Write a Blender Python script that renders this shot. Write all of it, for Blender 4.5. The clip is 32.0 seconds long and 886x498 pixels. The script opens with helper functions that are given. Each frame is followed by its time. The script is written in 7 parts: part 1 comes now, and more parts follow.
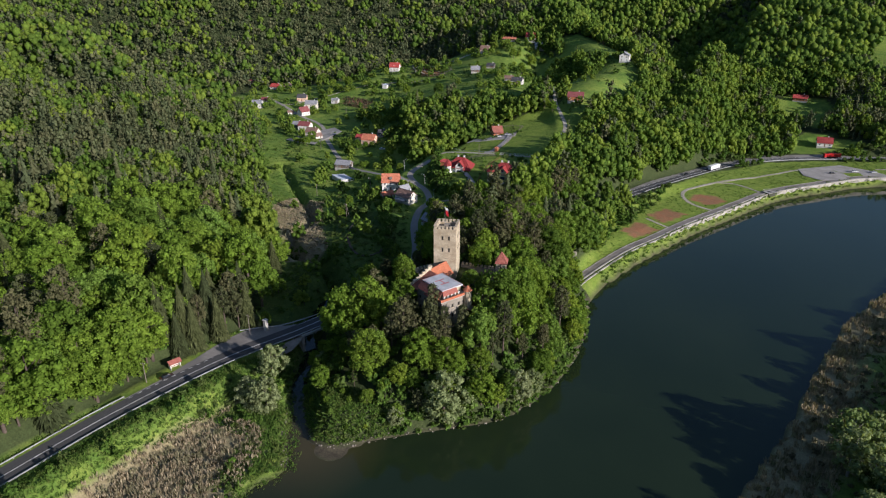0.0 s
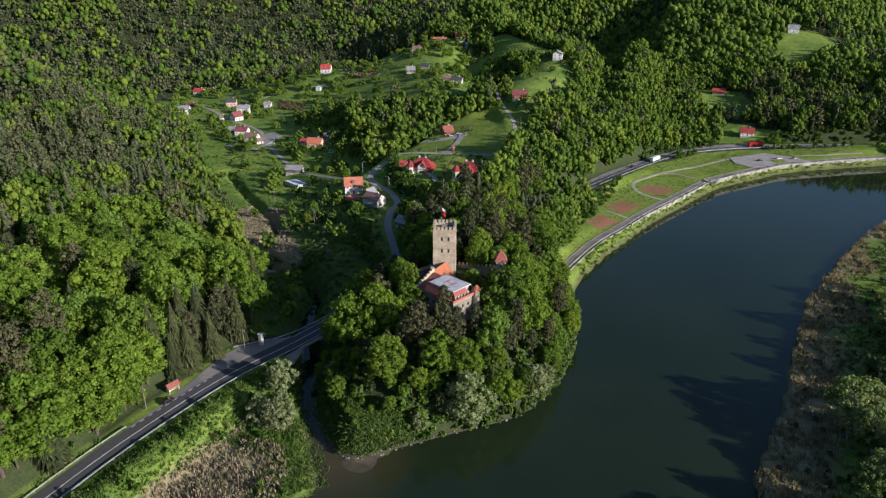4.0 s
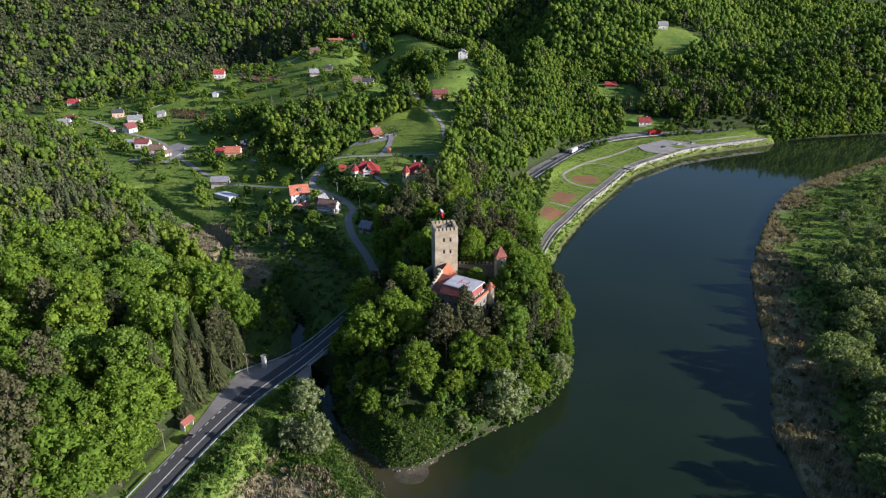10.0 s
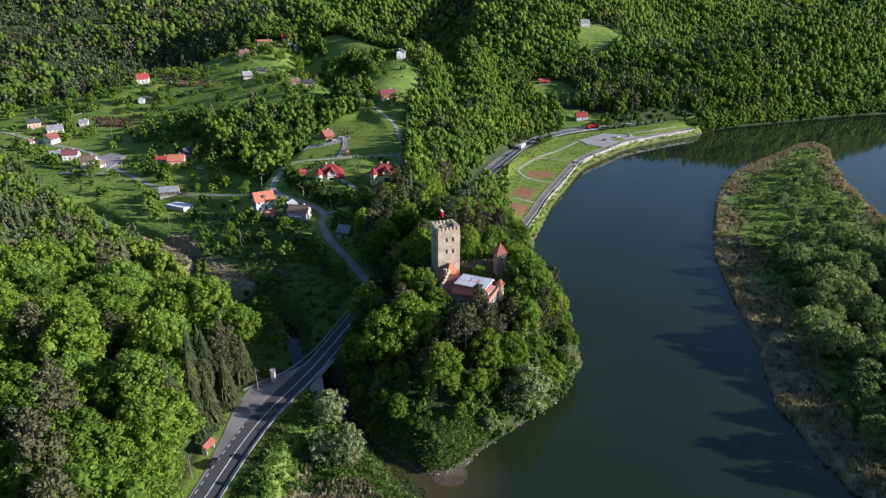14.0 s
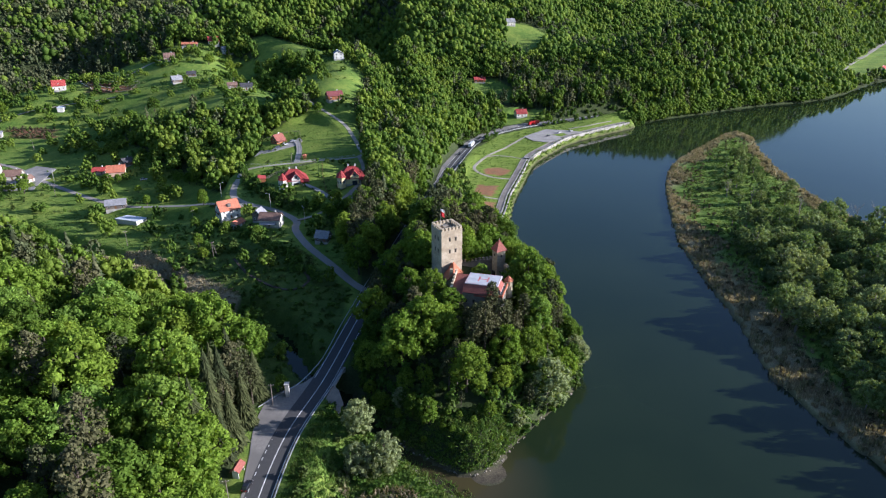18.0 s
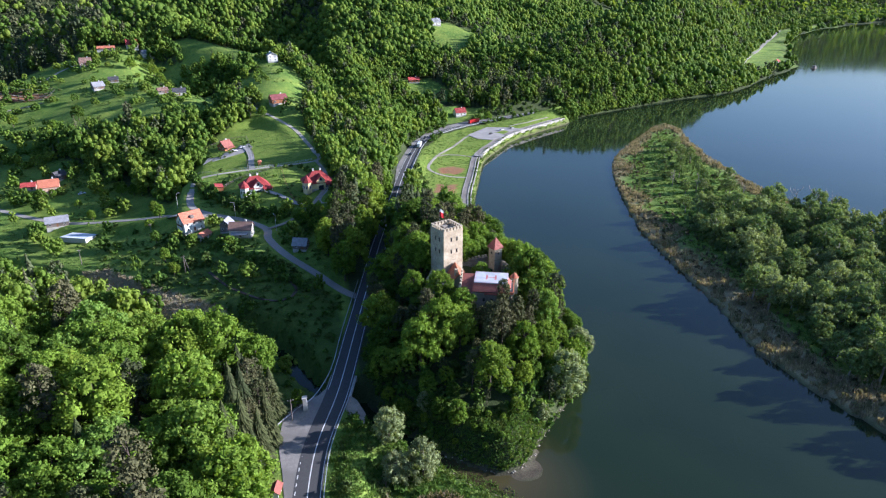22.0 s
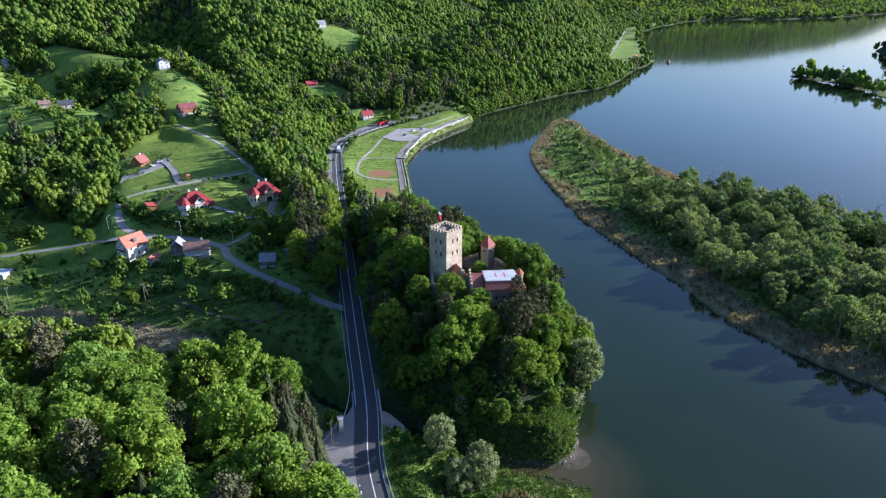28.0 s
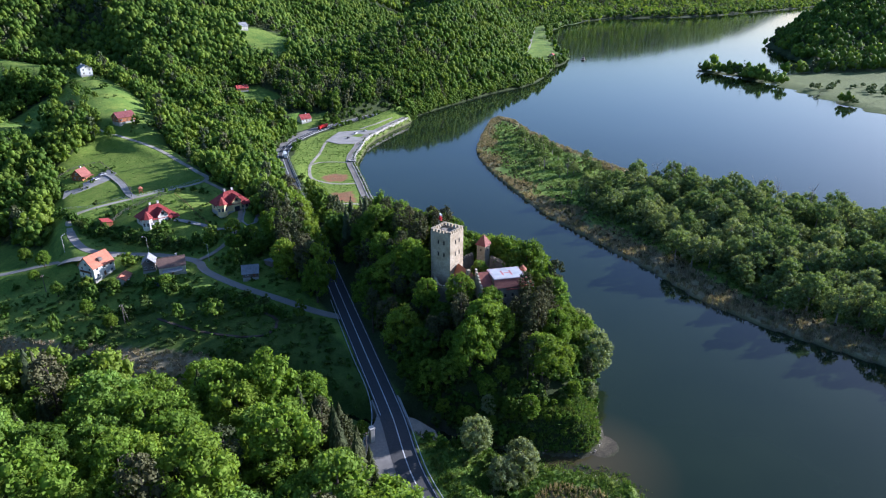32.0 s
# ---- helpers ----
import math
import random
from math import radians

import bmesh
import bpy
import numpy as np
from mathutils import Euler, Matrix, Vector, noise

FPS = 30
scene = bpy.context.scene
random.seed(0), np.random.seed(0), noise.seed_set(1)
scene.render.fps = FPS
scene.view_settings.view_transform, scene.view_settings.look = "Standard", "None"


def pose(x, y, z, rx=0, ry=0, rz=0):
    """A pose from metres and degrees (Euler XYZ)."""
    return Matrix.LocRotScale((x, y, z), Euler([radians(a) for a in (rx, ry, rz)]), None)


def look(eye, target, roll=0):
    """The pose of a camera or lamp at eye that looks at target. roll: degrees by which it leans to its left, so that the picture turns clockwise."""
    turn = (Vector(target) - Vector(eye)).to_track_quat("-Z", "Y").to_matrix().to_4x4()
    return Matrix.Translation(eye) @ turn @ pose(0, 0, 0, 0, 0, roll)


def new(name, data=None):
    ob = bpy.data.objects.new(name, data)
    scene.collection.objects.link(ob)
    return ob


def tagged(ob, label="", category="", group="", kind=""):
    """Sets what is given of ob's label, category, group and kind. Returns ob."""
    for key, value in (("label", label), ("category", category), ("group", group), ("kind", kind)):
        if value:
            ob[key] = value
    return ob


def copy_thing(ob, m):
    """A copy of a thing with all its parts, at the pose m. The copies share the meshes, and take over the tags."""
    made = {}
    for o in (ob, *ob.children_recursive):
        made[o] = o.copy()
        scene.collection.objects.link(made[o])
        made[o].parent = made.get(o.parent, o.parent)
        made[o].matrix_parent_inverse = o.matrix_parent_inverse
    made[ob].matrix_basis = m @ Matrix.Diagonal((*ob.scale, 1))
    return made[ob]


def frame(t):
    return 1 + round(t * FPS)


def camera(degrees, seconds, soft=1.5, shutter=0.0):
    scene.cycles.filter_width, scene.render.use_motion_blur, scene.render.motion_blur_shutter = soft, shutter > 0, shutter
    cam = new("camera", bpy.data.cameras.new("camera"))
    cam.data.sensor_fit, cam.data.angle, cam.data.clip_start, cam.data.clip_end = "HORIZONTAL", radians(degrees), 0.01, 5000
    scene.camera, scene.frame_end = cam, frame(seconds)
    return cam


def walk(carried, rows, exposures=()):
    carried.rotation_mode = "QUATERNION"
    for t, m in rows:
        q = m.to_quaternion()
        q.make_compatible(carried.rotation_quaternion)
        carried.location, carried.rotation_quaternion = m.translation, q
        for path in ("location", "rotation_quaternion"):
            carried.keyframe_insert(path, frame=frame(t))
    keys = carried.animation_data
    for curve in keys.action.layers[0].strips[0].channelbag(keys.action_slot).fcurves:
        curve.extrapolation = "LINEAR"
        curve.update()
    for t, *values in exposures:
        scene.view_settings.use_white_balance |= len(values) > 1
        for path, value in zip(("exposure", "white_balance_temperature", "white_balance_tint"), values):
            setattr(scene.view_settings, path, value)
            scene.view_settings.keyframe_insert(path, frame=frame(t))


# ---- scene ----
cam = camera(68.8, 32.0, 1.2)
# seconds, place, yaw, pitch and roll
ROWS = [
    (0.0, 121.34, -200.08, 137.00, 31.63, -22.60, 0.05),
    (0.5, 117.77, -202.13, 137.00, 30.61, -22.58, 0.03),
    (1.0, 114.14, -204.14, 136.99, 29.58, -22.57, 0.02),
    (1.5, 110.59, -205.94, 136.98, 28.55, -22.57, 0.06),
    (2.0, 106.86, -207.84, 136.99, 27.51, -22.58, 0.03),
    (2.5, 103.14, -209.62, 136.99, 26.48, -22.56, 0.01),
    (3.0, 99.42, -211.32, 136.92, 25.46, -22.57, 0.03),
    (3.5, 95.62, -212.98, 136.95, 24.42, -22.58, 0.01),
    (5.5, 80.26, -219.17, 137.16, 20.30, -22.55, -0.03),
    (6.0, 76.37, -220.44, 137.10, 19.28, -22.54, -0.01),
    (6.5, 72.30, -221.64, 137.05, 18.25, -22.53, -0.03),
    (7.0, 68.38, -222.82, 136.98, 17.24, -22.53, -0.03),
    (7.5, 64.38, -223.91, 136.99, 16.22, -22.54, -0.04),
    (8.0, 60.32, -224.92, 136.95, 15.20, -22.52, -0.06),
    (8.5, 56.35, -225.81, 136.85, 14.18, -22.52, -0.02),
    (9.0, 52.18, -226.68, 136.80, 13.16, -22.53, -0.06),
    (9.5, 48.21, -227.50, 136.82, 12.15, -22.54, -0.03),
    (10.0, 44.11, -228.19, 136.75, 11.14, -22.54, -0.03),
    (10.5, 40.03, -228.84, 136.72, 10.12, -22.57, -0.02),
    (11.0, 35.91, -229.42, 136.69, 9.11, -22.56, -0.01),
    (11.5, 31.79, -229.92, 136.65, 8.09, -22.55, -0.00),
    (12.0, 27.66, -230.39, 136.63, 7.07, -22.57, -0.00),
    (12.5, 23.52, -230.78, 136.56, 6.06, -22.56, -0.00),
    (13.0, 19.35, -231.10, 136.51, 5.05, -22.56, -0.01),
    (13.5, 15.20, -231.32, 136.48, 4.04, -22.57, 0.00),
    (14.0, 11.12, -231.47, 136.49, 3.03, -22.56, 0.01),
    (14.5, 6.94, -231.52, 136.49, 2.01, -22.55, 0.01),
    (16.5, -9.68, -230.90, 136.20, -2.02, -22.55, 0.00),
    (17.0, -13.79, -230.57, 136.11, -3.02, -22.56, 0.02),
    (17.5, -17.87, -230.18, 136.06, -4.03, -22.55, 0.02),
    (18.0, -21.97, -229.72, 135.98, -5.06, -22.54, 0.01),
    (18.5, -26.07, -229.15, 135.93, -6.09, -22.56, 0.02),
    (19.0, -30.19, -228.53, 135.90, -7.12, -22.54, -0.00),
    (19.5, -34.26, -227.86, 135.85, -8.15, -22.54, 0.02),
    (20.0, -38.29, -227.07, 135.82, -9.18, -22.53, 0.01),
    (20.5, -42.36, -226.24, 135.79, -10.21, -22.54, 0.01),
    (21.0, -46.41, -225.30, 135.75, -11.24, -22.54, 0.00),
    (21.5, -50.39, -224.27, 135.69, -12.26, -22.52, 0.00),
    (22.0, -54.40, -223.24, 135.62, -13.30, -22.52, 0.01),
    (22.5, -58.38, -222.10, 135.61, -14.34, -22.52, 0.02),
    (23.0, -62.32, -220.86, 135.58, -15.37, -22.50, 0.01),
    (23.5, -66.25, -219.63, 135.53, -16.42, -22.49, 0.02),
    (24.0, -70.17, -218.29, 135.47, -17.46, -22.47, 0.02),
    (24.5, -74.05, -216.87, 135.43, -18.51, -22.47, 0.02),
    (25.0, -77.88, -215.39, 135.38, -19.56, -22.45, 0.02),
    (25.5, -81.72, -213.83, 135.35, -20.61, -22.43, 0.03),
    (27.5, -96.92, -206.69, 135.19, -24.78, -22.39, -0.05),
    (28.0, -100.60, -204.84, 135.13, -25.83, -22.38, -0.04),
    (28.5, -104.23, -202.92, 135.09, -26.86, -22.38, -0.03),
    (29.0, -107.86, -200.88, 135.05, -27.90, -22.37, -0.01),
    (29.5, -111.43, -198.84, 135.03, -28.93, -22.36, -0.01),
    (30.0, -115.00, -196.66, 134.97, -29.97, -22.35, -0.01),
    (30.5, -118.50, -194.47, 134.99, -31.00, -22.35, -0.01),
    (31.0, -121.94, -192.21, 134.96, -32.03, -22.34, 0.00),
    (31.5, -125.37, -189.90, 134.94, -33.03, -22.33, 0.03),
    (32.0, -128.73, -187.48, 134.96, -34.05, -22.33, 0.03),
]
walk(cam, [(t, pose(x, y, z, 90 + pitch, roll, yaw)) for t, x, y, z, yaw, pitch, roll in ROWS],
     [(0.0, 0.42, 5850, 17), (13.0, 0.84, 5650, 18), (18.0, 1.05, 5440, 19), (23.0, 1.43, 5240, 20), (32.0, 1.24, 5150, 20)])
# ---- world, sun, exposure ----
SUN_AZ, SUN_EL = -7.0, 18.5     # degrees: azimuth counted from +x, elevation
world = bpy.data.worlds.new("world")
scene.world = world
world.use_nodes = True
wn = world.node_tree.nodes
sky = wn.new("ShaderNodeTexSky")
sky.sky_type = 'NISHITA'
sky.sun_disc = False
sky.sun_elevation = radians(SUN_EL)
sky.sun_rotation = radians(90 - SUN_AZ)
sky.air_density, sky.dust_density, sky.ozone_density = 1.2, 1.6, 4.0
wn["Background"].inputs["Strength"].default_value = 0.075
world.node_tree.links.new(sky.outputs[0], wn["Background"].inputs["Color"])
sun_data = bpy.data.lights.new("sun", 'SUN')
sun_data.energy, sun_data.angle, sun_data.color = 5.0, radians(0.6), (1.0, 0.91, 0.78)
sun = new("sun", sun_data)
sun.matrix_world = look((300 * math.cos(radians(SUN_AZ)), 300 * math.sin(radians(SUN_AZ)), 300 * math.tan(radians(SUN_EL))), (0, 0, 0))

# ---- materials ----
def material(name, rough=0.8, metal=0.0, spec=0.3):
    m = bpy.data.materials.new(name)
    m.use_nodes = True
    b = m.node_tree.nodes["Principled BSDF"]
    b.inputs["Roughness"].default_value = rough
    b.inputs["Metallic"].default_value = metal
    b.inputs["Specular IOR Level"].default_value = spec
    return m, m.node_tree.nodes, m.node_tree.links, b


def noise_tex(n, l, scale, detail=4.0, rough=0.6, coord="Object", warp=0.0):
    tc = n.new("ShaderNodeTexCoord")
    t = n.new("ShaderNodeTexNoise")
    t.inputs["Scale"].default_value, t.inputs["Detail"].default_value, t.inputs["Roughness"].default_value = scale, detail, rough
    t.inputs["Distortion"].default_value = warp
    l.new(tc.outputs[coord], t.inputs["Vector"])
    return t


def ramp(n, l, src, stops):
    r = n.new("ShaderNodeValToRGB")
    e = r.color_ramp.elements
    while len(e) < len(stops):
        e.new(0.5)
    for el, (p, c) in zip(e, stops):
        el.position, el.color = p, (*c, 1.0)
    l.new(src, r.inputs["Fac"])
    return r


def mix(n, l, fac, a, b, mode='MIX'):
    x = n.new("ShaderNodeMix")
    x.data_type, x.blend_type = 'RGBA', mode
    for sock, v in ((x.inputs[0], fac), (x.inputs[6], a), (x.inputs[7], b)):
        if isinstance(v, (int, float)):
            sock.default_value = v
        elif isinstance(v, tuple):
            sock.default_value = (*v, 1.0)
        else:
            l.new(v, sock)
    return x.outputs[2]


def bump(n, l, b, src, strength, dist):
    k = n.new("ShaderNodeBump")
    k.inputs["Strength"].default_value, k.inputs["Distance"].default_value = strength, dist
    l.new(src, k.inputs["Height"])
    l.new(k.outputs[0], b.inputs["Normal"])


def surface(name, c1, c2, scale=2.0, rough=0.8, c3=None, scale2=0.3, metal=0.0, spec=0.3, relief=0.3, dist=0.05, vary=0.0):
    """A two-scale mottled surface between c1 and c2, with patches of c3, and a shift of brightness from object to object."""
    m, n, l, b = material(name, rough, metal, spec)
    fine = noise_tex(n, l, scale, 6)
    col = ramp(n, l, fine.outputs[0], [(0.3, c1), (0.7, c2)]).outputs[0]
    big = noise_tex(n, l, scale2, 3)
    msk = ramp(n, l, big.outputs[0], [(0.42, (0, 0, 0)), (0.62, (1, 1, 1))])
    col = mix(n, l, msk.outputs[0], col, c3 if c3 else tuple(0.8 * v for v in c1))
    if vary:
        oi = n.new("ShaderNodeObjectInfo")
        rr = ramp(n, l, oi.outputs["Random"], [(0.0, (1 - vary,) * 3), (1.0, (1 + vary,) * 3)])
        col = mix(n, l, 1.0, col, rr.outputs[0], 'MULTIPLY')
    l.new(col, b.inputs["Base Color"])
    bump(n, l, b, fine.outputs[0], relief, dist)
    return m


def leaf(name, dark, light, third, tint="object", trans=0.35, leafy=0.42):
    """Foliage: colour by tree (object random or the tint attribute), by leaf cluster (island) and by height noise."""
    m, n, l, b = material(name, 0.72, 0, 0.08)
    if tint == "object":
        oi = n.new("ShaderNodeObjectInfo")
        rnd = oi.outputs["Random"]
    else:
        at = n.new("ShaderNodeAttribute")
        at.attribute_name = "tint"
        rnd = at.outputs["Fac"]
    col = ramp(n, l, rnd, [(0.0, dark), (0.5, light), (0.8, third), (1.0, tuple(0.8 * v for v in light))]).outputs[0]
    g = n.new("ShaderNodeNewGeometry")
    isl = ramp(n, l, g.outputs["Random Per Island"], [(0.0, (1 - leafy * 0.6,) * 3), (1.0, (1 + leafy * 0.6,) * 3)])
    col = mix(n, l, 1.0, col, isl.outputs[0], 'MULTIPLY')
    fine = noise_tex(n, l, 1.1, 3, 0.7)
    col = mix(n, l, 1.0, col, ramp(n, l, fine.outputs[0], [(0.32, (0.68,) * 3), (0.68, (1.3,) * 3)]).outputs[0], 'MULTIPLY')
    bump(n, l, b, fine.outputs[0], 0.45, 0.4)
    l.new(col, b.inputs["Base Color"])
    tr = n.new("ShaderNodeBsdfTranslucent")
    warm = mix(n, l, 1.0, col, (1.25, 1.2, 0.55), 'MULTIPLY')
    l.new(warm, tr.inputs["Color"])
    ms = n.new("ShaderNodeMixShader")
    ms.inputs[0].default_value = trans
    l.new(b.outputs[0], ms.inputs[1])
    l.new(tr.outputs[0], ms.inputs[2])
    l.new(ms.outputs[0], n["Material Output"].inputs["Surface"])
    return m


M_LEAF = leaf("broadleaf", (0.070, 0.122, 0.018), (0.136, 0.220, 0.026), (0.215, 0.290, 0.034), trans=0.42)
M_LEAF_YOUNG = leaf("young_broadleaf", (0.125, 0.205, 0.026), (0.185, 0.275, 0.034), (0.165, 0.265, 0.050), trans=0.45)
M_OSIER = leaf("osier_leaves", (0.120, 0.180, 0.058), (0.170, 0.228, 0.078), (0.220, 0.266, 0.110), "object", 0.38)
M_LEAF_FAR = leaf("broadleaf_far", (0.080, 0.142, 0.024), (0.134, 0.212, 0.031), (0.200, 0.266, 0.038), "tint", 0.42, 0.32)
M_PINE = leaf("pine_needles", (0.062, 0.074, 0.032), (0.086, 0.093, 0.040), (0.108, 0.103, 0.050), "object", 0.15, 0.35)
M_SPRUCE = leaf("spruce_needles", (0.040, 0.052, 0.022), (0.060, 0.072, 0.027), (0.076, 0.086, 0.033), "object", 0.15, 0.5)
M_CONIFER_FAR = leaf("conifer_far", (0.066, 0.086, 0.040), (0.090, 0.106, 0.048), (0.116, 0.120, 0.058), "tint", 0.2, 0.4)
M_WILLOW = leaf("willow_leaves", (0.185, 0.23, 0.095), (0.225, 0.27, 0.12), (0.255, 0.29, 0.145), "object", 0.35)
M_WILLOW_FAR = leaf("willow_leaves_far", (0.084, 0.129, 0.046), (0.123, 0.173, 0.059), (0.162, 0.195, 0.077), "tint", 0.3)
M_BROWNLEAF = leaf("bronze_leaves", (0.085, 0.075, 0.045), (0.12, 0.105, 0.06), (0.10, 0.12, 0.05), "tint", 0.25)
M_SHRUB = leaf("shrub_leaves", (0.055, 0.108, 0.018), (0.100, 0.173, 0.027), (0.078, 0.108, 0.031), "tint", 0.3)
M_REED = leaf("dry_reed", (0.27, 0.22, 0.145), (0.37, 0.31, 0.21), (0.17, 0.175, 0.09), "tint", 0.25)
M_GRASSBLADE = leaf("tall_grass", (0.067, 0.124, 0.022), (0.100, 0.172, 0.030), (0.128, 0.165, 0.044), "tint", 0.3)
M_BARK = surface("bark", (0.06, 0.045, 0.035), (0.13, 0.10, 0.08), 3, 0.9)
M_BARK_PALE = surface("pale_bark", (0.22, 0.20, 0.17), (0.34, 0.31, 0.27), 3, 0.9)
M_DEADWOOD = surface("dead_wood", (0.20, 0.175, 0.15), (0.30, 0.27, 0.24), 3, 0.9)
M_ASPHALT = surface("asphalt", (0.052, 0.052, 0.053), (0.080, 0.079, 0.078), 1.6, 0.88, (0.066, 0.065, 0.064), 0.08)
M_ASPHALT_OLD = surface("worn_asphalt", (0.20, 0.187, 0.168), (0.28, 0.262, 0.235), 1.2, 0.9, (0.17, 0.16, 0.145), 0.09)
M_GRAVEL = surface("gravel", (0.26, 0.22, 0.17), (0.40, 0.34, 0.27), 2.0, 0.95, (0.22, 0.19, 0.15), 0.15)
M_LANE = surface("lane_asphalt", (0.235, 0.215, 0.185), (0.325, 0.30, 0.26), 1.5, 0.9, (0.25, 0.23, 0.20), 0.12)
M_TRACK = surface("dirt_track", (0.30, 0.27, 0.22), (0.42, 0.39, 0.33), 1.2, 0.95, (0.26, 0.24, 0.18), 0.2)
M_PAVING = surface("concrete_paving", (0.27, 0.255, 0.23), (0.37, 0.35, 0.32), 1.0, 0.85, (0.25, 0.235, 0.21), 0.15)
M_LINE = surface("road_paint", (0.62, 0.62, 0.60), (0.78, 0.78, 0.76), 1.5, 0.7)
M_CONCRETE = surface("concrete", (0.36, 0.35, 0.32), (0.52, 0.50, 0.46), 0.8, 0.85, (0.30, 0.29, 0.25), 0.2)
M_STEEL = surface("galvanised_steel", (0.50, 0.51, 0.52), (0.64, 0.65, 0.66), 4, 0.45, metal=0.6)

# ---- plan: shores, spines of the hills, roads ----
SHORE_NEAR = [(150, -420), (70, -230), (20, -140), (-1, -112), (-4, -104), (-1, -97), (-4, -90), (-11, -84), (-17, -75), (-25, -66), (-34, -55), (-42, -39), (-38, -36), (-28, -52),
              (-20, -64), (-10, -73), (-1, -79), (7, -76.5), (13, -69), (25, -56), (38, -44), (46, -32), (50.5, -13), (51, 6), (49.5, 23),
              (45, 42), (40.5, 54), (38.3, 64), (38.3, 72), (40, 86), (42, 97), (44.8, 114), (51.2, 137.6), (60.2, 172.6), (72.2, 205.6), (82.3, 234), (91.4, 259)]
SHORE_FAR = [(102.6, 279), (116.7, 298), (139.8, 329.3), (166, 351.5), (194, 372.5), (220, 390), (227, 399), (236, 412), (262, 428), (316, 454),
             (418, 500), (487, 521), (555, 562), (618, 616), (700, 676), (775, 730), (815, 776), (850, 838), (1045, 1075), (1290, 1345), (1600, 1560),
             (2000, 1800), (2480, 1650), (4200, 2080), (7000, 3100), (7000, 6500), (-3000, 6500), (-3000, -1500), (150, -1500)]
ISLAND = [(318, 366), (300, 356), (262, 318), (210, 262), (194, 238), (176, 200), (163, 165), (150, 128), (140, 95), (132, 48), (126, 2),
          (117, -38), (120, -70), (128, -105), (150, -200), (200, -420), (420, -420), (340, -150), (305, -60), (282, 10), (264, 75),
          (262, 130), (266, 172), (282, 240), (300, 295), (318, 340)]
FARLAND = [(675, 131), (730, 230), (798, 333), (825, 420), (846, 498), (862, 492), (850, 420), (880, 380), (960, 372), (1054, 400), (1180, 520),
           (1400, 705), (1900, 820), (2600, 1100), (5200, 1500), (5200, -900), (900, -900), (640, -100)]
SMALL_ISLE = [(560 + 330, 530), (960, 520), (990, 500), (940, 496), (880, 510)]
MAIN_ROAD = [(-50, -420, 7), (-57, -300, 7), (-60, -200, 7), (-61, -144, 7), (-61, -108, 7), (-56.5, -68, 7), (-46.5, -36, 7.6), (-37, 0, 9), (-26.5, 40, 10.5), (-14, 87, 12),
             (-1, 133, 12), (21.5, 215, 11), (44, 290, 8), (57, 322, 7), (78, 351, 6.8), (109, 377, 6.6), (156, 403, 6.6), (205, 423, 6.8), (246, 438, 7), (268, 449, 7.5)]
LANE_UP = [(-31.5, 26, 9.7), (-40, 36, 10.8), (-49, 50, 12.8), (-62, 68, 16), (-70, 86, 18), (-71, 97, 19), (-84, 113, 19.5), (-99, 123, 20), (-111, 137, 20.5),
           (-114, 162, 22), (-109, 176, 26), (-76.5, 182.5, 28), (-40.5, 190, 29), (-41, 208, 31), (-45, 228, 33), (-52, 254, 36.5), (-64, 275, 40.5), (-78, 298, 44),
           (-90, 322, 47), (-104, 350, 49)]
LANE_WEST = [(-108, 128, 20), (-128, 138, 16), (-150, 148, 12), (-190, 166, 8), (-250, 215, 8), (-300, 262, 9), (-350, 285, 10), (-400, 312, 12), (-440, 330, 13)]
LANE_VILLA = [(-70.5, 97, 19), (-60, 100, 21), (-50, 108, 24), (-42, 122, 27), (-37, 140, 28.5), (-37, 165, 29), (-40.5, 190, 29)]


def spline(pts, step):
    """Points at even steps along a smooth curve through pts."""
    p = np.array(pts, float)
    p = np.vstack([2 * p[0] - p[1], p, 2 * p[-1] - p[-2]])
    out = []
    for a, b, c, d in zip(p[:-3], p[1:-2], p[2:-1], p[3:]):
        k = max(2, int(np.linalg.norm(c[:2] - b[:2]) / step))
        t = np.linspace(0, 1, k, endpoint=False)[:, None]
        out.append(0.5 * (2 * b + (c - a) * t + (2 * a - 5 * b + 4 * c - d) * t ** 2 + (3 * b - a - 3 * c + d) * t ** 3))
    return np.vstack([*out, p[-2][None]])


def along(x, y, pts):
    """Distance to a polyline (positive on its right), and the third column read at the foot."""
    p = np.asarray(pts, float)
    best = np.full(x.shape, 1e9)
    val = np.zeros(x.shape)
    for a, b in zip(p[:-1], p[1:]):
        d = b - a
        L2 = d[0] ** 2 + d[1] ** 2 + 1e-9
        t = np.clip(((x - a[0]) * d[0] + (y - a[1]) * d[1]) / L2, 0, 1)
        ex, ey = x - a[0] - t * d[0], y - a[1] - t * d[1]
        r = np.hypot(ex, ey)
        side = np.where(d[0] * ey - d[1] * ex > 0, -1.0, 1.0)
        m = r < np.abs(best)
        best = np.where(m, r * side, best)
        if p.shape[1] > 2:
            val = np.where(m, a[2] + t * d[2], val)
    return best, val


def inside(x, y, pts):
    c = np.zeros(x.shape, bool)
    p = np.asarray(pts, float)
    for (x1, y1), (x2, y2) in zip(p[:, :2], np.roll(p[:, :2], -1, 0)):
        if y1 == y2:
            continue
        c ^= ((y1 > y) != (y2 > y)) & (x < (x2 - x1) * (y - y1) / (y2 - y1) + x1)
    return c


def sstep(a, b, v):
    t = np.clip((v - a) / (b - a), 0, 1)
    return t * t * (3 - 2 * t)


